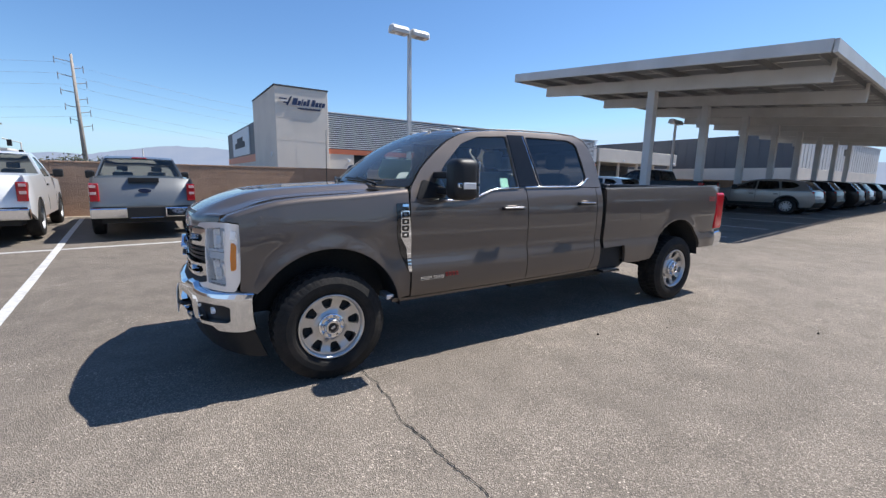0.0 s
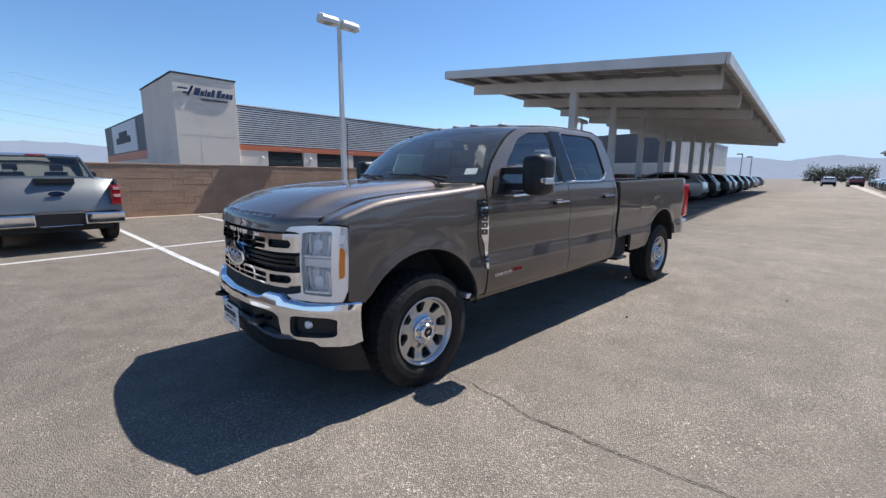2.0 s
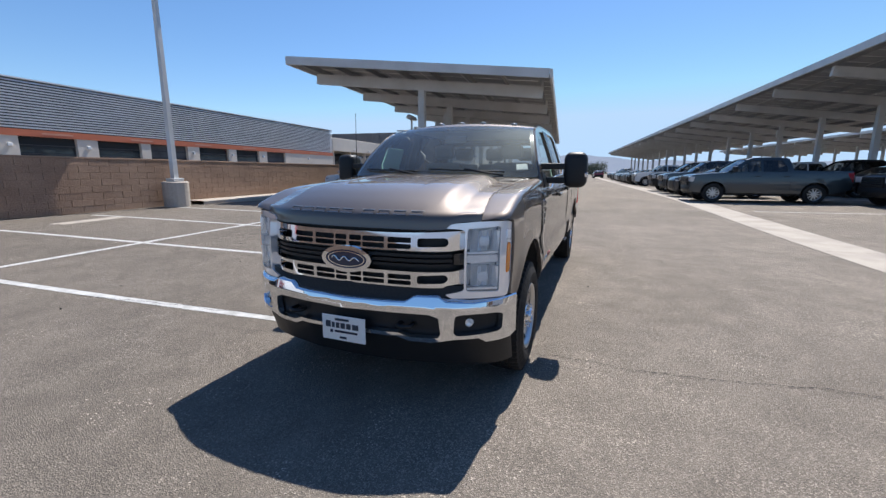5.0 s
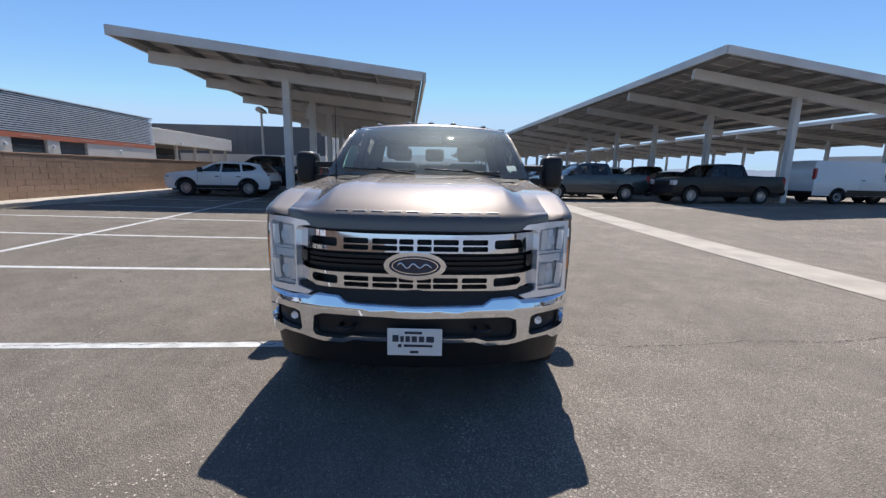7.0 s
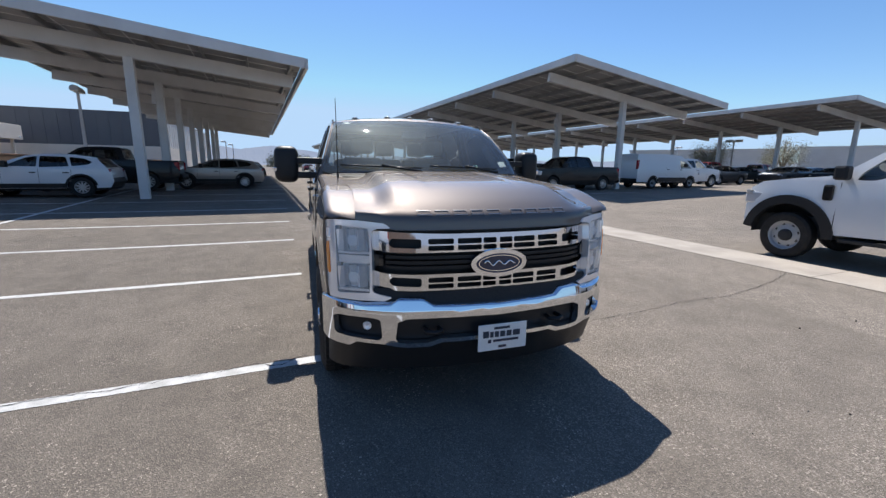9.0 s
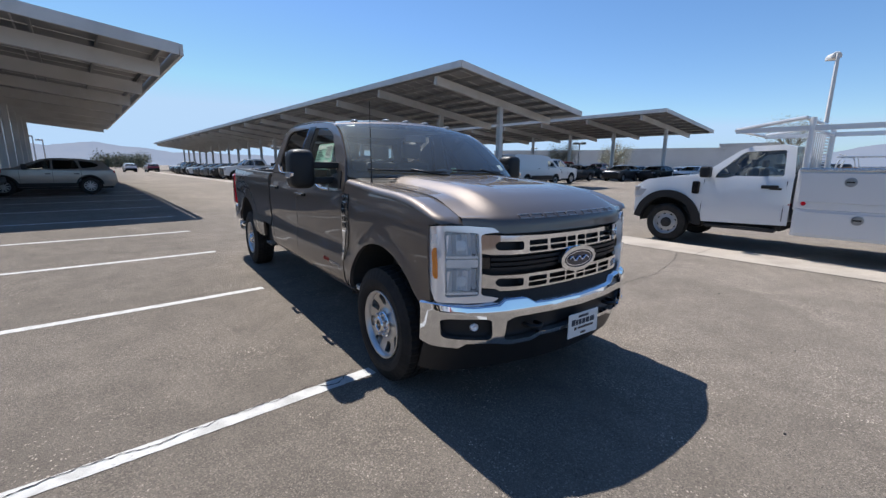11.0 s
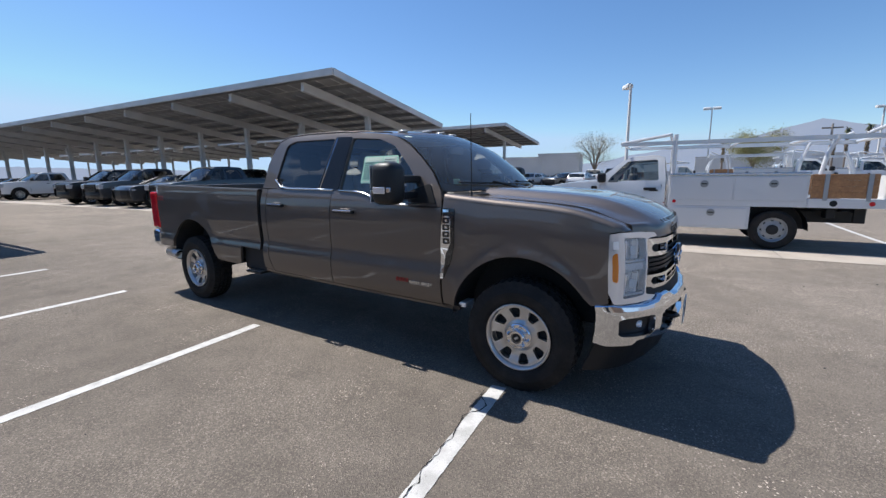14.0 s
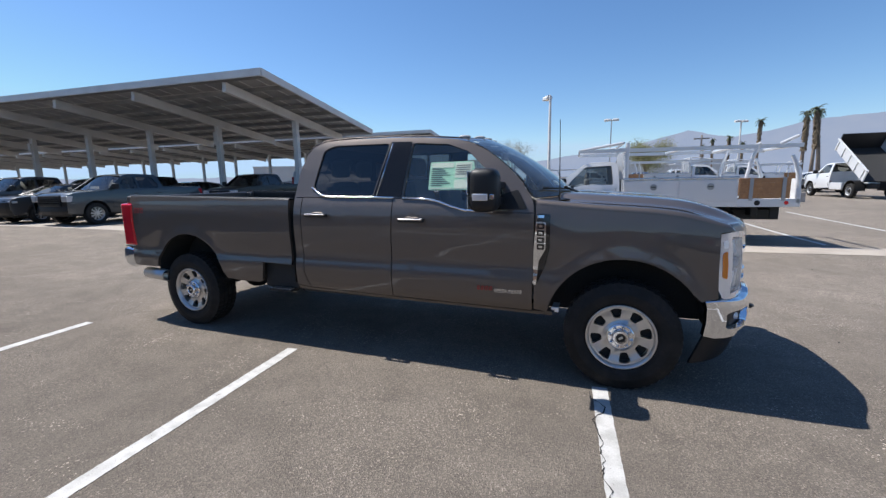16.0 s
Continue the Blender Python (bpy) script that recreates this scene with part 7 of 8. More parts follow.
    for k in range(3):
        part("grille_bar", box(x0 - 0.05, x0 - 0.03, -gw * 0.95, gw * 0.95, zc - 0.06 + 0.07 * k, zc - 0.035 + 0.07 * k), M_CHROME if S is REGULAR else M_GLOSSBLACK, top)
    part("underbody", box(x0 + 0.15, x1 - 0.1, -w * 0.8, w * 0.8, bz - 0.08, bz + 0.25), M_UNDER, top)
    part("cabin_floor", box(0.5, min(x1 - 0.4, 2.8), -w * 0.85, w * 0.85, belt - 0.50, belt - 0.40), M_SEAT, top)
    for xs in (1.25, 2.15) if len(S["windows"]) > 1 else (1.25,):
        for y in (-0.38, 0.38):
            part("seat_back", box(xs, xs + 0.12, y - 0.22, y + 0.22, belt - 0.45, belt + 0.22, 0.05, 2), M_SEAT, top)
            part("headrest", box(xs + 0.03, xs + 0.11, y - 0.12, y + 0.12, belt + 0.23, belt + 0.38, 0.03, 2), M_SEAT, top)
    part("dash", box(0.45, 0.85, -w * 0.82, w * 0.82, belt - 0.25, belt - 0.02, 0.05, 2), M_DASH, top)
    return top


def car_wheel(x, y, side, r, parent, mat):
    hold = new("wheel")
    hold.parent = parent
    hold.matrix_local = pose(x, y, r, 0, random.uniform(0, 70), 0 if side > 0 else 180)
    rim = r * 0.62
    bm = bmesh.new()
    lathe(bm, [(-0.11, rim), (-0.12, r - 0.05), (-0.10, r - 0.01), (-0.07, r), (0.07, r), (0.10, r - 0.01), (0.12, r - 0.05), (0.115, rim)], 28, close=False)
    part("tyre", bm, M_RUBBER, hold)
    bm = bmesh.new()
    lathe(bm, [(-0.08, rim), (0.06, rim - 0.03), (0.105, rim - 0.012), (0.115, rim)], 28, close=False)
    if mat is M_STEELWHEEL:
        lathe(bm, [(0.060, rim - 0.01), (0.030, rim * 0.80), (0.055, rim * 0.62), (0.060, rim * 0.40)], 28, close=False)
        part("rim", bm, mat, hold, "painted steel disc wheel", smooth=True)
        bm = bmesh.new()
        lathe(bm, [(0.055, rim * 0.42), (0.10, rim * 0.40), (0.115, rim * 0.26), (0.115, 0.005)], 16)
        part("hub", bm, M_UNDER, hold)
        for k in range(8):
            a = 2 * math.pi * k / 8
            bm = bmesh.new()
            lathe(bm, [(0.052, 0.026), (0.056, 0.024)], 8, Matrix.Translation((rim * 0.71 * math.cos(a), -0.012, rim * 0.71 * math.sin(a))))
            part("hand_hole", bm, M_UNDER, hold)
    else:
        for k in range(10):
            a = 2 * math.pi * k / 10
            m = Matrix.Rotation(a, 4, "Y")
            add_box(bm, 0.03, rim - 0.01, 0.055, 0.09, -0.022, 0.022, m)
        lathe(bm, [(0.05, 0.07), (0.10, 0.06), (0.105, 0.01)], 14)
        part("rim", bm, mat, hold)
    bm = bmesh.new()
    lathe(bm, [(0.02, rim - 0.02), (0.02, 0.02)], 20, close=False)
    part("brake_disc", bm, M_UNDER, hold)
    return hold


def recolour(top, mat):
    """Gives a copied vehicle its own paint, label and so on."""
    for o in top.children:
        if "paint" in o:
            o.material_slots[0].link = "OBJECT"
            o.material_slots[0].material = mat


def place(proto, x, y, heading, mat=None, label="", z=None):
    """A copy with its front axle at x, y that faces heading (degrees from world x)."""
    ob = copy_thing(proto, pose(x, y, gz(x, y) if z is None else z, 0, 0, heading + 180))
    if mat:
        recolour(ob, mat)
    return tagged(ob, label)


silver = vehicle("pickup_truck", REGULAR, M_SILVER, "silver regular cab pickup truck parked facing the wall", "pickup truck", "parked vehicles", wheel_mat=M_STEELWHEEL)
# tail details seen from behind
for s in (1, -1):
    part("rear_bumper", box(4.05, 4.24, s * 0.34, s * 0.97, 0.47, 0.70, 0.03, 2), M_CHROME, silver, "chrome rear bumper")
part("bumper_step", box(4.02, 4.20, -0.36, 0.36, 0.46, 0.72, 0.02, 1), M_BLACK, silver)
part("tailgate_handle", box(4.030, 4.066, -0.28, 0.28, 1.275, 1.376, 0.004, 1), M_BLACK, silver)
skin("oval_badge", ellipse(0.0, 1.08, 0.12, 0.05, 24), lambda u, v: Vector((4.068, u, v)), M_BADGE_BLUE, silver, thick=0.004, cell=(0.3, 0.3), label="dark oval badge")
part("brake_light", box(1.84, 1.92, -0.16, 0.16, 1.87, 1.905, 0.01, 1), M_TAIL, silver)
part("rear_tag", box(1.925, 1.93, -0.52, -0.38, 1.50, 1.56), M_PAPER, silver)
part("bumper_lip", box(4.14, 4.215, -0.30, 0.30, 0.452, 0.474, 0.006, 1), M_CHROME, silver)
for ob in silver.children:
    if ob.type == "MESH":
        ob.data.transform(Matrix.Diagonal((1, 0.98, 0.94, 1)))
silver.matrix_world = pose(-0.47, 15.28, gz(-0.5, 13.6), 0, 0, -87.3)
white_reg = place(silver, -3.25, 15.20, 92.7, M_WHITE, "white regular cab pickup truck parked facing the wall")

crew = vehicle("pickup_truck", PICKUP, M_GREYBLUE, "blue-grey crew cab pickup truck under the carport", "pickup truck", "parked vehicles")
crew.matrix_world = pose(19.95, -3.0, gz(19.9, -3), 0, 0, 90 + 180 + 2)
place(crew, 18.25, -9.0, 93.5, M_BLACKPAINT, "black crew cab pickup truck under the carport")
place(crew, 26.6, -3.1, 92, M_DARKPAINT, "dark grey crew cab pickup truck under the carport")
place(crew, 29.9, -3.0, 92, M_BLACKPAINT, "black crew cab pickup truck with chrome grille")
place(crew, 41.4, -3.2, 92, M_WHITE, "white crew cab pickup truck under the carport")
place(crew, 80.0, -3.6, 110, M_WHITE, "white pickup truck farther along the carport")
place(crew, 33.0, -10.1, 92, M_WHITE, "white pickup truck in the second row")
place(crew, 19.6, -23.5, -88, M_WHITE, "white pickup truck beyond the van")
place(crew, 21.7, 14.3, 92, M_BLACKPAINT, "black crew cab pickup truck by the wall")

M_DARKALLOY = material("dark_machined_alloy", (0.42, 0.42, 0.43), 0.35, metal=0.8)
suv = vehicle("suv", SUV, M_WHITE, "white compact crossover under the carport", "car", "parked vehicles", wheel_mat=M_DARKALLOY)
suv.matrix_world = pose(18.1, 14.55, gz(18.1, 13.4), 0, 0, 92 + 180)
place(suv, 23.75, 9.45, 92, M_TANPAINT, "warm grey crossover under the carport")
place(suv, 27.1, 9.5, 92, M_BLACKPAINT, "black crossover beside the warm grey one")
place(suv, 31.0, 9.5, 92, M_BLACKPAINT, "black crossover under the carport")
place(suv, 34.3, 9.7, 92, M_DARKPAINT, "dark grey crossover under the carport")
place(suv, 38.0, 9.8, 92, M_BLACKPAINT, "black crossover under the carport")
place(suv, 42.5, 10.0, 92, M_DARKPAINT, "dark crossover under the carport")
place(suv, 23.2, -3.0, 92, M_DARKPAINT, "dark grey crossover facing the aisle")
place(suv, 45.0, -2.9, 92, M_BLACKPAINT, "black crossover facing the aisle")
for k, (x, m, nm) in enumerate(((49, M_SILVER, "silver"), (53, M_DARKPAINT, "dark grey"), (58, M_WHITE, "white"), (63, M_BLACKPAINT, "black"), (69, M_GREYBLUE, "blue-grey"), (74, M_DARKPAINT, "dark grey"))):
    place(suv, x, -2.8, 92, m, nm + " crossover facing the aisle")
for k, (x, y, h, m, nm) in enumerate(((95, -1.0, 4, M_REDPAINT, "dark red"), (96, 2.2, 3, M_WHITE, "white"), (62, 12.0, 92, M_WHITE, "white"), (58, 11.5, 92, M_DARKPAINT, "dark grey"), (66, 12.0, 92, M_WHITE, "white"), (71, 12.0, 92, M_SILVER, "silver"))):
    place(suv, x, y, h, m, nm + " car at the far end of the lot")
for k, (x, y, h, m, nm) in enumerate(((24.5, -10.4, 92, M_DARKPAINT, "dark grey"), (27.8, -10.4, 92, M_BLACKPAINT, "black"), (37, -10.6, 92, M_GREYBLUE, "blue-grey"), (42, -10.6, 92, M_WHITE, "white"), (47, -10.8, 92, M_DARKPAINT, "dark grey"))):
    place(crew if k % 2 else suv, x, y, h, m, nm + " vehicle in the second row under the carport")
van = vehicle("van", VAN, M_WHITE, "white high-sided cargo van under the carport", "van", "parked vehicles", wheel_mat=M_STEELWHEEL)
van.matrix_world = pose(18.9, -20.4, gz(18.9, -18), 0, 0, -88 + 180)
# rows across the far lot
rnd = random.Random(11)
paints = [(M_BLACKPAINT, "black"), (M_WHITE, "white"), (M_SILVER, "silver"), (M_DARKPAINT, "dark grey"), (M_REDPAINT, "red"), (M_BLUEPAINT, "blue"), (M_WHITE, "white"), (M_TANPAINT, "warm grey")]
for k in range(26):
    az, d = -50 - k * 1.35, 44 + (k % 3) * 9 + rnd.uniform(-2, 2)
    x, y = polar(az, d)
    m, nm = paints[rnd.randrange(8)] if k > 9 else paints[(0, 3, 0, 4, 3)[k % 5]]
    place(suv if rnd.random() < 0.6 else crew, x, y, rnd.choice((90, -90, 60, -88)) + rnd.uniform(-4, 4), m, nm + " vehicle parked in the far lot", z=gz(x, y))


# ---------------------------------------------------------------- service truck with ladder rack
def service_truck(label, detail=True):
    t = new("service_truck")
    tagged(t, label, "truck", "white work trucks")
    cab = dict(CHASSIS)
    c = vehicle("cab", cab, M_WHITE, "", "", wheel_mat=M_STEELWHEEL)
    for o in list(c.children):
        o.parent = t
    bpy.data.objects.remove(c)
    for s in (1, -1):
        ring = arc(0, 0.405, 0.70, 2, 172, 18) + arc(0, 0.405, 0.55, 172, 2, 18)
        f = (lambda x, z: Vector((x, 1.02 - 0.03 * max(0, -x - 0.3), z))) if s > 0 else (lambda x, z: Vector((x, -1.02 + 0.03 * max(0, -x - 0.3), z)))
        skin("fender_flare", ring, f, M_BLACK, t, thick=0.10, cell=(0.3, 0.3), flip=s > 0, label="black plastic fender flare")
        part("fender_vent", box(0.46, 0.60, s * 0.985, s * 1.012, 1.05, 1.30, 0.02, 1), M_GLOSSBLACK, t)
        part("corner_lamp", box(-0.735, -0.62, s * 0.86, s * 0.985, 1.075, 1.165, 0.015, 2), M_MARKER, t, "grey corner lamp")
        part("cab_step", box(0.75, 1.9, s * 0.80, s * 0.98, 0.40, 0.46, 0.01, 1), M_UNDER, t)
    # chassis
    for s in (1, -1):
        part("frame_rail", box(1.9, 5.6, s * 0.38, s * 0.48, 0.55, 0.78), M_UNDER, t)
    # service body: x from 2.15 to 5.75
    bx0, bx1 = 2.14, 5.76
    for s in (1, -1):
        y0, y1 = s * 0.55, s * 1.03
        part("side_cabinet", box(bx0, 4.56, y0, y1, 0.88, 1.52, 0.012, 2), M_WHITE, t, "white steel tool cabinet")
        part("lower_cabinet", box(bx0, 3.66, y0, y1, 0.40, 0.88, 0.012, 2), M_WHITE, t)
        part("body_skirt", box(4.56, bx1, y0, y1, 0.88, 1.06, 0.01, 2), M_WHITE, t)
        part("cabinet_lid", box(bx0, 4.58, s * 0.54, s * 1.045, 1.52, 1.575, 0.012, 2), M_TREAD, t, "diamond-plate lid edge")
        for z0, z1, xa, xb in ((1.00, 1.50, 2.17, 3.33), (1.00, 1.50, 3.36, 4.53), (0.44, 0.84, 2.17, 3.62)):
            d = part("cabinet_door", box(xa, xb, s * 1.03, s * 1.045, z0, z1, 0.008, 1), M_WHITE, t)
            for fx in (0.55,):
                xx = xa + (xb - xa) * fx
                bm = bmesh.new()
                lathe(bm, [(0, 0.078), (0.010, 0.076), (0.012, 0.060), (0.004, 0.054), (0.004, 0.02)], 20, pose(xx, s * 1.045, (z0 + z1) / 2 + 0.10, 0, 0, 0 if s > 0 else 180))
                latch = part("paddle_latch", bm, M_LATCH, d, "round steel latch")
                part("latch_slot", box(xx - 0.050, xx + 0.050, s * 1.046, s * 1.056, (z0 + z1) / 2 + 0.088, (z0 + z1) / 2 + 0.112, 0.004, 1), M_BLACK, latch)
        bm = bmesh.new()
        lathe(bm, [(0, 0.036), (0.012, 0.032)], 14, pose(bx0 + 0.12, s * 1.046, 0.97, 0, 0, 0 if s > 0 else 180))
        part("marker_lamp", bm, M_RED, t)
        for xx, m, r in ((4.95, M_BLACK, 0.06), (5.50, M_RED, 0.045)):
            bm = bmesh.new()
            lathe(bm, [(0, r), (0.012, r * 0.9)], 14, pose(xx, s * 1.031, 0.97, 0, 0, 0 if s > 0 else 180))
            part("marker_lamp" if m is M_RED else "filler_cap", bm, m, t)
        # wooden stake sides
        for k in range(4):
            part("side_board", box(4.60, 5.56, s * 0.985, s * 1.015, 1.07 + 0.115 * k, 1.184 + 0.115 * k, 0.004, 1), M_BOARD, t, "tan wooden side board")
        for xx in (4.78, 5.40):
            part("stake", box(xx, xx + 0.07, s * 1.016, s * 1.04, 1.02, 1.53, 0.004, 1), M_STEELWHEEL, t)
        # ladder rack
        bm = bmesh.new()
        beam_between(bm, (1.10, s * 0.98, 2.29), (5.72, s * 0.98, 2.265), 0.05, 0.085)
        part("rack_rail", bm, M_WHITE, t)
        bm = bmesh.new()
        tube(bm, [(2.20, s * 0.98, 1.55), (2.20, s * 0.98, 2.42)], 0.045, 8)
        tube(bm, [(2.10, s * 0.98, 2.42), (1.10, s * 0.98, 2.27)], 0.034, 8)
        part("rack_post", bm, M_WHITE, t)
        bm = bmesh.new()
        tube(bm, [(4.72, s * 0.95, 1.50), (4.78, s * 0.95, 1.90), (4.90, s * 0.98, 2.25)], 0.040, 8)
        tube(bm, [(5.30, s * 0.98, 2.27), (5.62, s * 0.98, 2.43)], 0.034, 8)
        part("rack_brace", bm, M_WHITE, t)
        bm = box(5.66, 5.76, s * 0.92, s * 1.03, 0.95, 1.30, 0.02, 2)
        tube(bm, [(5.71, s * 0.975, 1.28), (5.69, s * 0.975, 1.60), (5.62, s * 0.975, 1.85), (5.54, s * 0.975, 2.02)], [0.055, 0.050, 0.045, 0.035], 8)
        part("rear_post", bm, M_WHITE, t)
        for k in range(10):
            part("guard_slat", box(2.14, 2.16, s * 0.58, s * 0.94, 1.60 + 0.06 * k, 1.628 + 0.06 * k, 0.004, 1), M_WHITE, t)
        bm = bmesh.new()
        for k in range(64):
            x = bx0 + 0.03 + 0.0378 * k
            add_box(bm, -0.013, 0.013, -0.002, 0.002, -0.004, 0.004, pose(x, s * 1.046, 1.556 if k % 2 else 1.540, 0, 45 if k % 2 else -45, 0))
        part("tread_pattern", bm, M_LATCH, t, "raised diamond tread")
        part("pull_handle", box(1.62, 1.88, s * 0.985, s * 1.022, 1.20, 1.265, 0.012, 2), M_BLACK, t)
    for x in (2.20, 3.4, 4.55, 5.70):
        bm = bmesh.new()
        tube(bm, [(x, -0.98, 2.24), (x, 0.98, 2.24)], 0.035, 8)
        part("rack_crossbar", bm, M_WHITE, t)
    bm = bmesh.new()
    tube(bm, [(2.10, -0.98, 2.42), (2.10, 0.98, 2.42)], 0.035, 8)
    tube(bm, [(1.10, -0.98, 2.26), (1.10, 0.98, 2.26)], 0.032, 8)
    part("rack_crossbar", bm, M_WHITE, t)
    part("bulkhead", box(2.10, 2.16, -0.9, 0.9, 0.85, 1.55), M_WHITE, t)
    for k in range(8):
        y = -0.66 + k * 0.19
        bm = bmesh.new()
        tube(bm, [(2.13, y, 1.55), (2.13, y, 2.22)], 0.014, 6)
        part("guard_bar", bm, M_WHITE, t)
    part("body_floor", box(2.14, 5.76, -0.56, 0.56, 0.86, 0.94), M_WHITE, t)
    part("tail_board", box(5.72, 5.76, -0.9, 0.9, 0.95, 1.50), M_WHITE, t)
    part("hitch_box", box(5.40, 5.60, -0.50, 0.50, 0.55, 0.86, 0.02, 1), M_BLACK, t)
    part("crossmember", box(4.92, 5.06, -0.80, 0.80, 0.66, 0.86, 0.01, 1), M_BLACK, t)
    return t


M_LATCH = material("brushed_latch_steel", (0.34, 0.35, 0.36), 0.3, metal=0.9)
M_TREAD = material("diamond_plate", (0.60, 0.61, 0.62), 0.25, metal=0.9, bump=0.004, bump_scale=60)
M_BOARD = material("tan_stained_boards", (0.40, 0.20, 0.085), 0.65, spot=(0.33, 0.16, 0.07), spot_scale=4, grain=0.15, grain_scale=25)
CHASSIS = dict(
    w=1.0, belt=1.36, roof_y=0.74, top=2.0, bottom=0.50, axles=(0.0, 4.08), r=0.405, arch=0.56, tail=2.06,
    contour=[(-0.70, 0.50, "trim"), (-0.76, 0.56, "chrome"), (-0.76, 0.76, "chrome"), (-0.72, 0.80, "trim"), (-0.72, 1.10, "paint"), (-0.67, 1.20, "paint"), (-0.48, 1.32, "paint"), (0.10, 1.40, "paint"), (0.58, 1.44, "glass"), (1.16, 1.90, "paint"), (1.36, 1.98, "paint"), (1.82, 1.995, "paint"), (2.00, 1.95, "glass"), (2.06, 1.46, "paint"), (2.07, 0.60, "paint")],
    side=[(-0.72, 0.55), (-0.72, 1.10), (-0.67, 1.20), (-0.48, 1.32), (0.10, 1.40), (0.58, 1.44), (1.16, 1.90), (1.36, 1.98), (1.82, 1.995), (2.00, 1.95), (2.06, 1.46), (2.07, 0.55)],
    windows=[[(0.82, 1.38), (0.88, 1.50), (1.24, 1.87), (1.87, 1.90), (1.92, 1.42), (1.15, 1.42), (1.05, 1.38)]], seams=(0.66, 1.98), tail_z=(0.9, 0.95), front_z=(0.92, 1.14))


util = service_truck("white service truck with tool cabinets, ladder rack and wooden stake sides")
util.matrix_world = pose(2.52, -4.12, gz(2.5, -4), 0, 0, 180.5)
for x, y, h in ((-6.8, -20.2, 0), (-10.6, -25.5, 0), (-9.5, -33.0, 180), (-1.5, -35.0, 0), (-11.0, -37.0, 175)):
    copy_thing(util, pose(x, y, gz(x, y), 0, 0, h))
for k, (x, y, h, m, nm) in enumerate(((-6.5, -33, -90, M_WHITE, "white"), (-16.5, -34, -90, M_WHITE, "white"), (-5.0, -45, -90, M_BLUEPAINT, "blue"), (-10.0, -44, -90, M_WHITE, "white"), (-15.0, -46, -90, M_SILVER, "silver"), (-20, -44, -90, M_WHITE, "white"), (-24.5, -48, -90, M_DARKPAINT, "dark grey"), (4, -47, -90, M_SILVER, "silver"), (9, -46, -90, M_WHITE, "white"))):
    place(crew if k % 2 == 0 else suv, x, y, h, m, nm + " vehicle parked behind the service trucks")

# dump truck with its bed raised
dump = new("dump_truck")
tagged(dump, "white dump truck with its bed raised", "truck", "white work trucks")
c = vehicle("cab", CHASSIS, M_WHITE, "", "", wheel_mat=M_STEELWHEEL)
for o in list(c.children):
    o.parent = dump
bpy.data.objects.remove(c)
for s in (1, -1):
    part("frame_rail", box(1.9, 5.4, s * 0.38, s * 0.48, 0.55, 0.78), M_UNDER, dump)
    part("tool_box", box(2.2, 3.4, s * 0.6, s * 1.0, 0.45, 0.85, 0.02, 1), M_WHITE, dump)
    bed_m = pose(5.2, 0, 0.95, 0, 33, 0) @ pose(-5.2, 0, -0.95)
    part("bed_side", box(1.9, 5.3, s * 1.0, s * 1.06, 0.95, 1.60, 0.01, 1, bed_m), M_WHITE, dump)
    for k in range(5):
        part("bed_rib", box(2.0 + 0.75 * k, 2.08 + 0.75 * k, s * 1.06, s * 1.10, 0.95, 1.60, 0.005, 1, bed_m), M_WHITE, dump)
    part("bed_top_rail", box(1.88, 5.3, s * 1.06, s * 1.11, 1.54, 1.62, 0.005, 1, bed_m), M_WHITE, dump)
part("bed_floor", box(1.9, 5.3, -1.0, 1.0, 0.92, 0.98, 0, 1, bed_m), M_UNDER, dump)
part("bed_head", box(1.88, 1.94, -1.0, 1.0, 0.95, 1.9, 0.01, 1, bed_m), M_BLACK, dump)
bm = bmesh.new()
tube(bm, [(3.0, 0, 0.75), bed_m @ Vector((3.2, 0, 0.95))], 0.07, 8)
part("lift_ram", bm, M_CHROME, dump)
dump.matrix_world = pose(-13.6, -24.6, gz(-13.6, -24), 0, 0, 90)

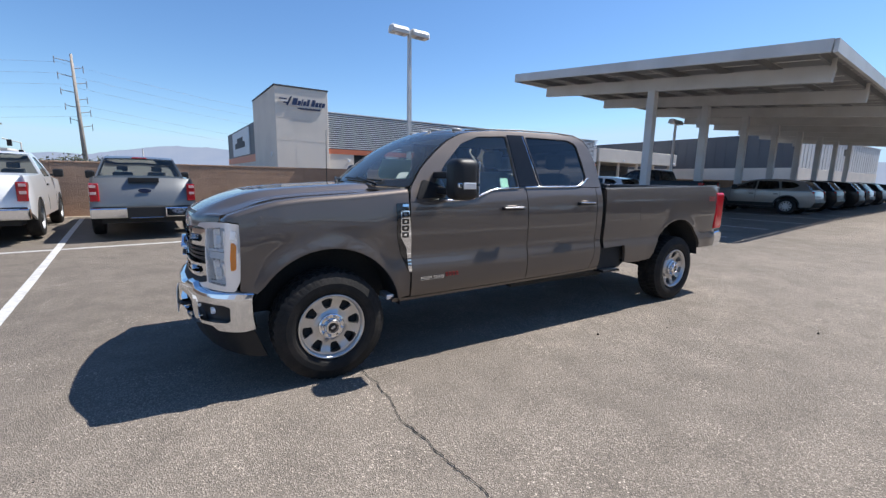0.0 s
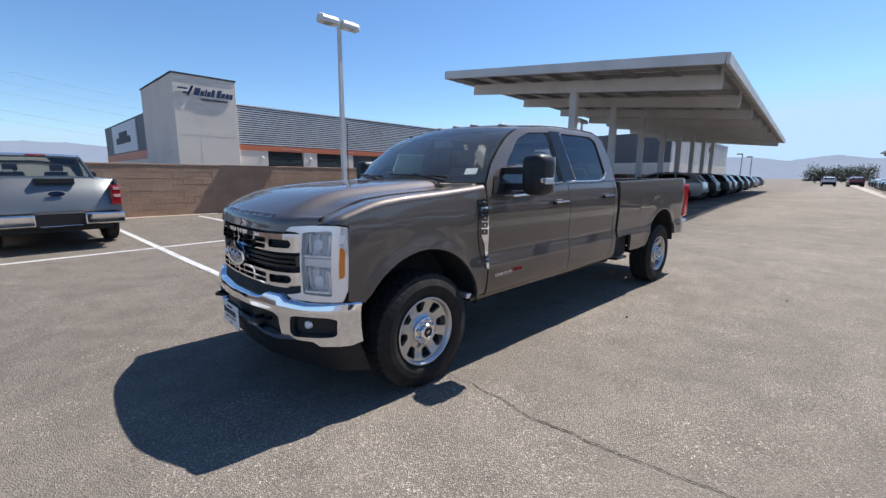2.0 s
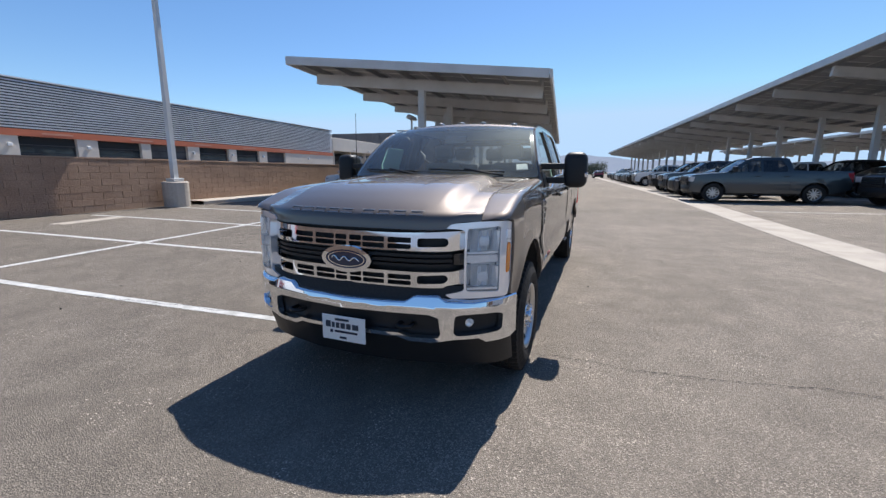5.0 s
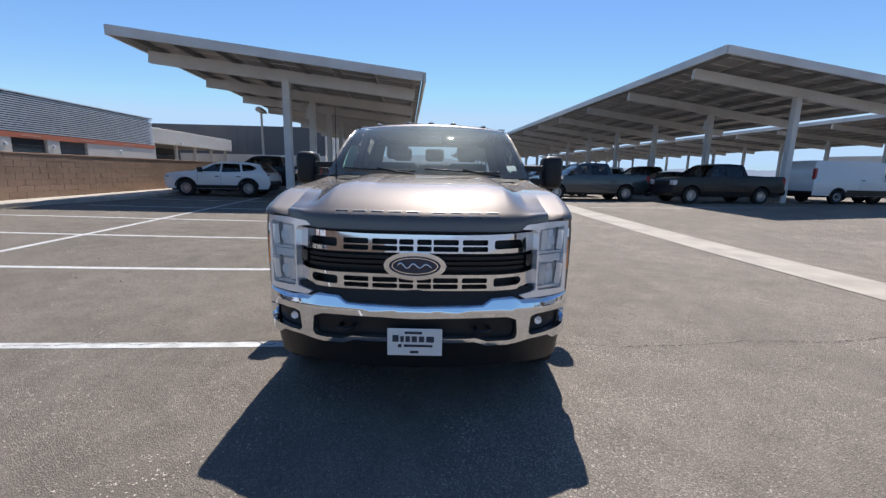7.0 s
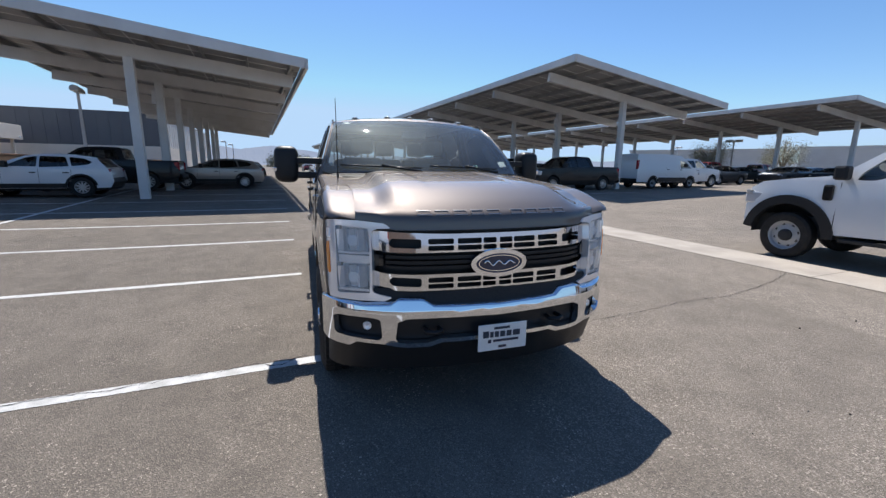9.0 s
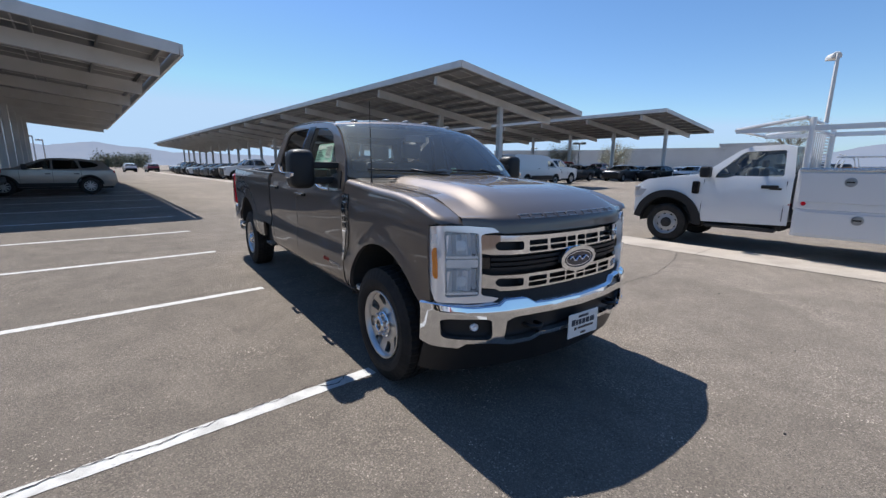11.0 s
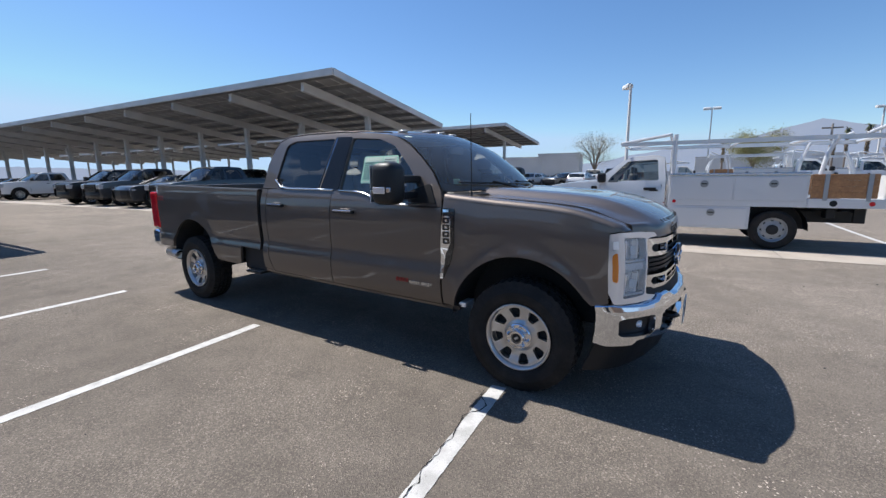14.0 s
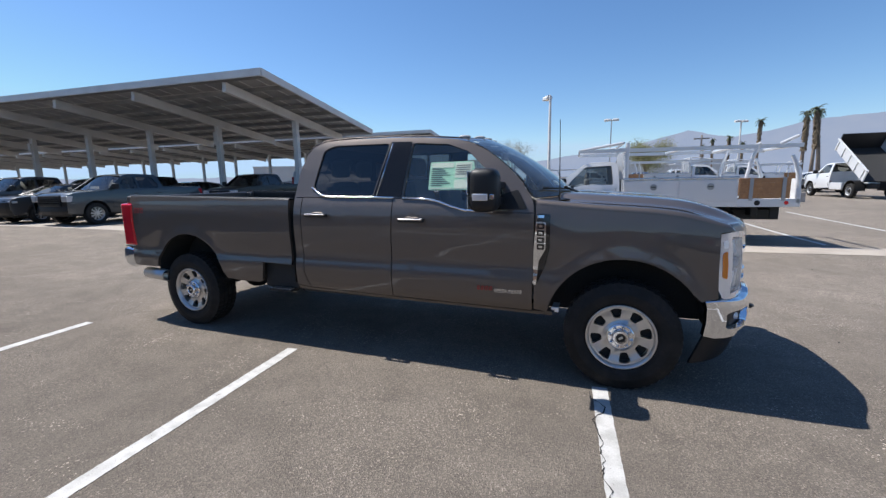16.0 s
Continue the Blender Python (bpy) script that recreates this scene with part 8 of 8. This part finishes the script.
# stall lines on the far side of the gutter and a concrete wheel stop
for x in (-6.75, -3.95):
    bm = bmesh.new()
    drape(bm, x - 0.055, x + 0.055, -9.5 if x > -5 else -12.0, -3.4, 0.004, 1.5, (x, -3.0), n=1, m=12)
    part("stall_line", bm, M_LINE, None, "worn white painted parking stall line", kind="structure")
for x in (15.3, 18.2, 21.4, 24.6, 27.9, 31.2):
    bm = bmesh.new()
    drape(bm, x - 0.055, x + 0.055, -13.5, -3.4, 0.004, 1.5, (x, -3.0), n=1, m=12)
    part("stall_line", bm, M_LINE, None, "worn white painted parking stall line", kind="structure")
part("concrete_block", box(-9.3, -8.4, -17.6, -17.1, gz(-9, -17) - 0.01, gz(-9, -17) + 0.5, 0.03, 2), M_CURB, None)
tagged(bpy.data.objects["concrete_block"], "grey concrete block on the asphalt", "concrete block")


# ---------------------------------------------------------------- the wall's blocks, nearest stretch as pieces
BL, GAP = 0.60, 0.005
rows = 8
top_z = WALL_TOP
bh = 0.205
base = top_z - rows * bh - 0.06
piece = box(0, BL - GAP, 0, 0.02, 0, bh - GAP, 0.004, 1)
me_block = bpy.data.meshes.new("block")
piece.to_mesh(me_block)
piece.free()
me_block.materials.append(M_BLOCK)
rnd = random.Random(5)
rest_v, rest_f = [], []
cube_f = ((3, 2, 1, 0), (4, 5, 6, 7), (0, 1, 5, 4), (1, 2, 6, 5), (2, 3, 7, 6), (3, 0, 4, 7))
for r in range(rows):
    z = base + r * bh
    k0 = int(-40 / BL)
    for k in range(k0, int(62 / BL)):
        x = k * BL + (BL / 2 if r % 2 else 0)
        y = WALL_Y - 0.010 + rnd.uniform(-0.0022, 0.0022)
        if -3 < x < 19:
            ob = new("block", me_block)
            ob.location = (x, y, z)
            ob.parent = wall
        else:
            i = len(rest_v)
            rest_v += [(x, y, z), (x + BL - GAP, y, z), (x + BL - GAP, y + 0.02, z), (x, y + 0.02, z), (x, y, z + bh - GAP), (x + BL - GAP, y, z + bh - GAP), (x + BL - GAP, y + 0.02, z + bh - GAP), (x, y + 0.02, z + bh - GAP)]
            rest_f += [tuple(i + q for q in f) for f in cube_f]
me = bpy.data.meshes.new("far_blocks")
me.from_pydata(rest_v, [], rest_f)
me.materials.append(M_BLOCK)
ob = tagged(new("far_blocks", me), "rows of brown blocks", kind="stuff")
ob.parent = wall
cap = part("wall_cap", box(-40, 62, WALL_Y - 0.02, WALL_Y + 0.21, WALL_TOP - 0.06, WALL_TOP, 0.008, 1), M_BLOCK, wall)
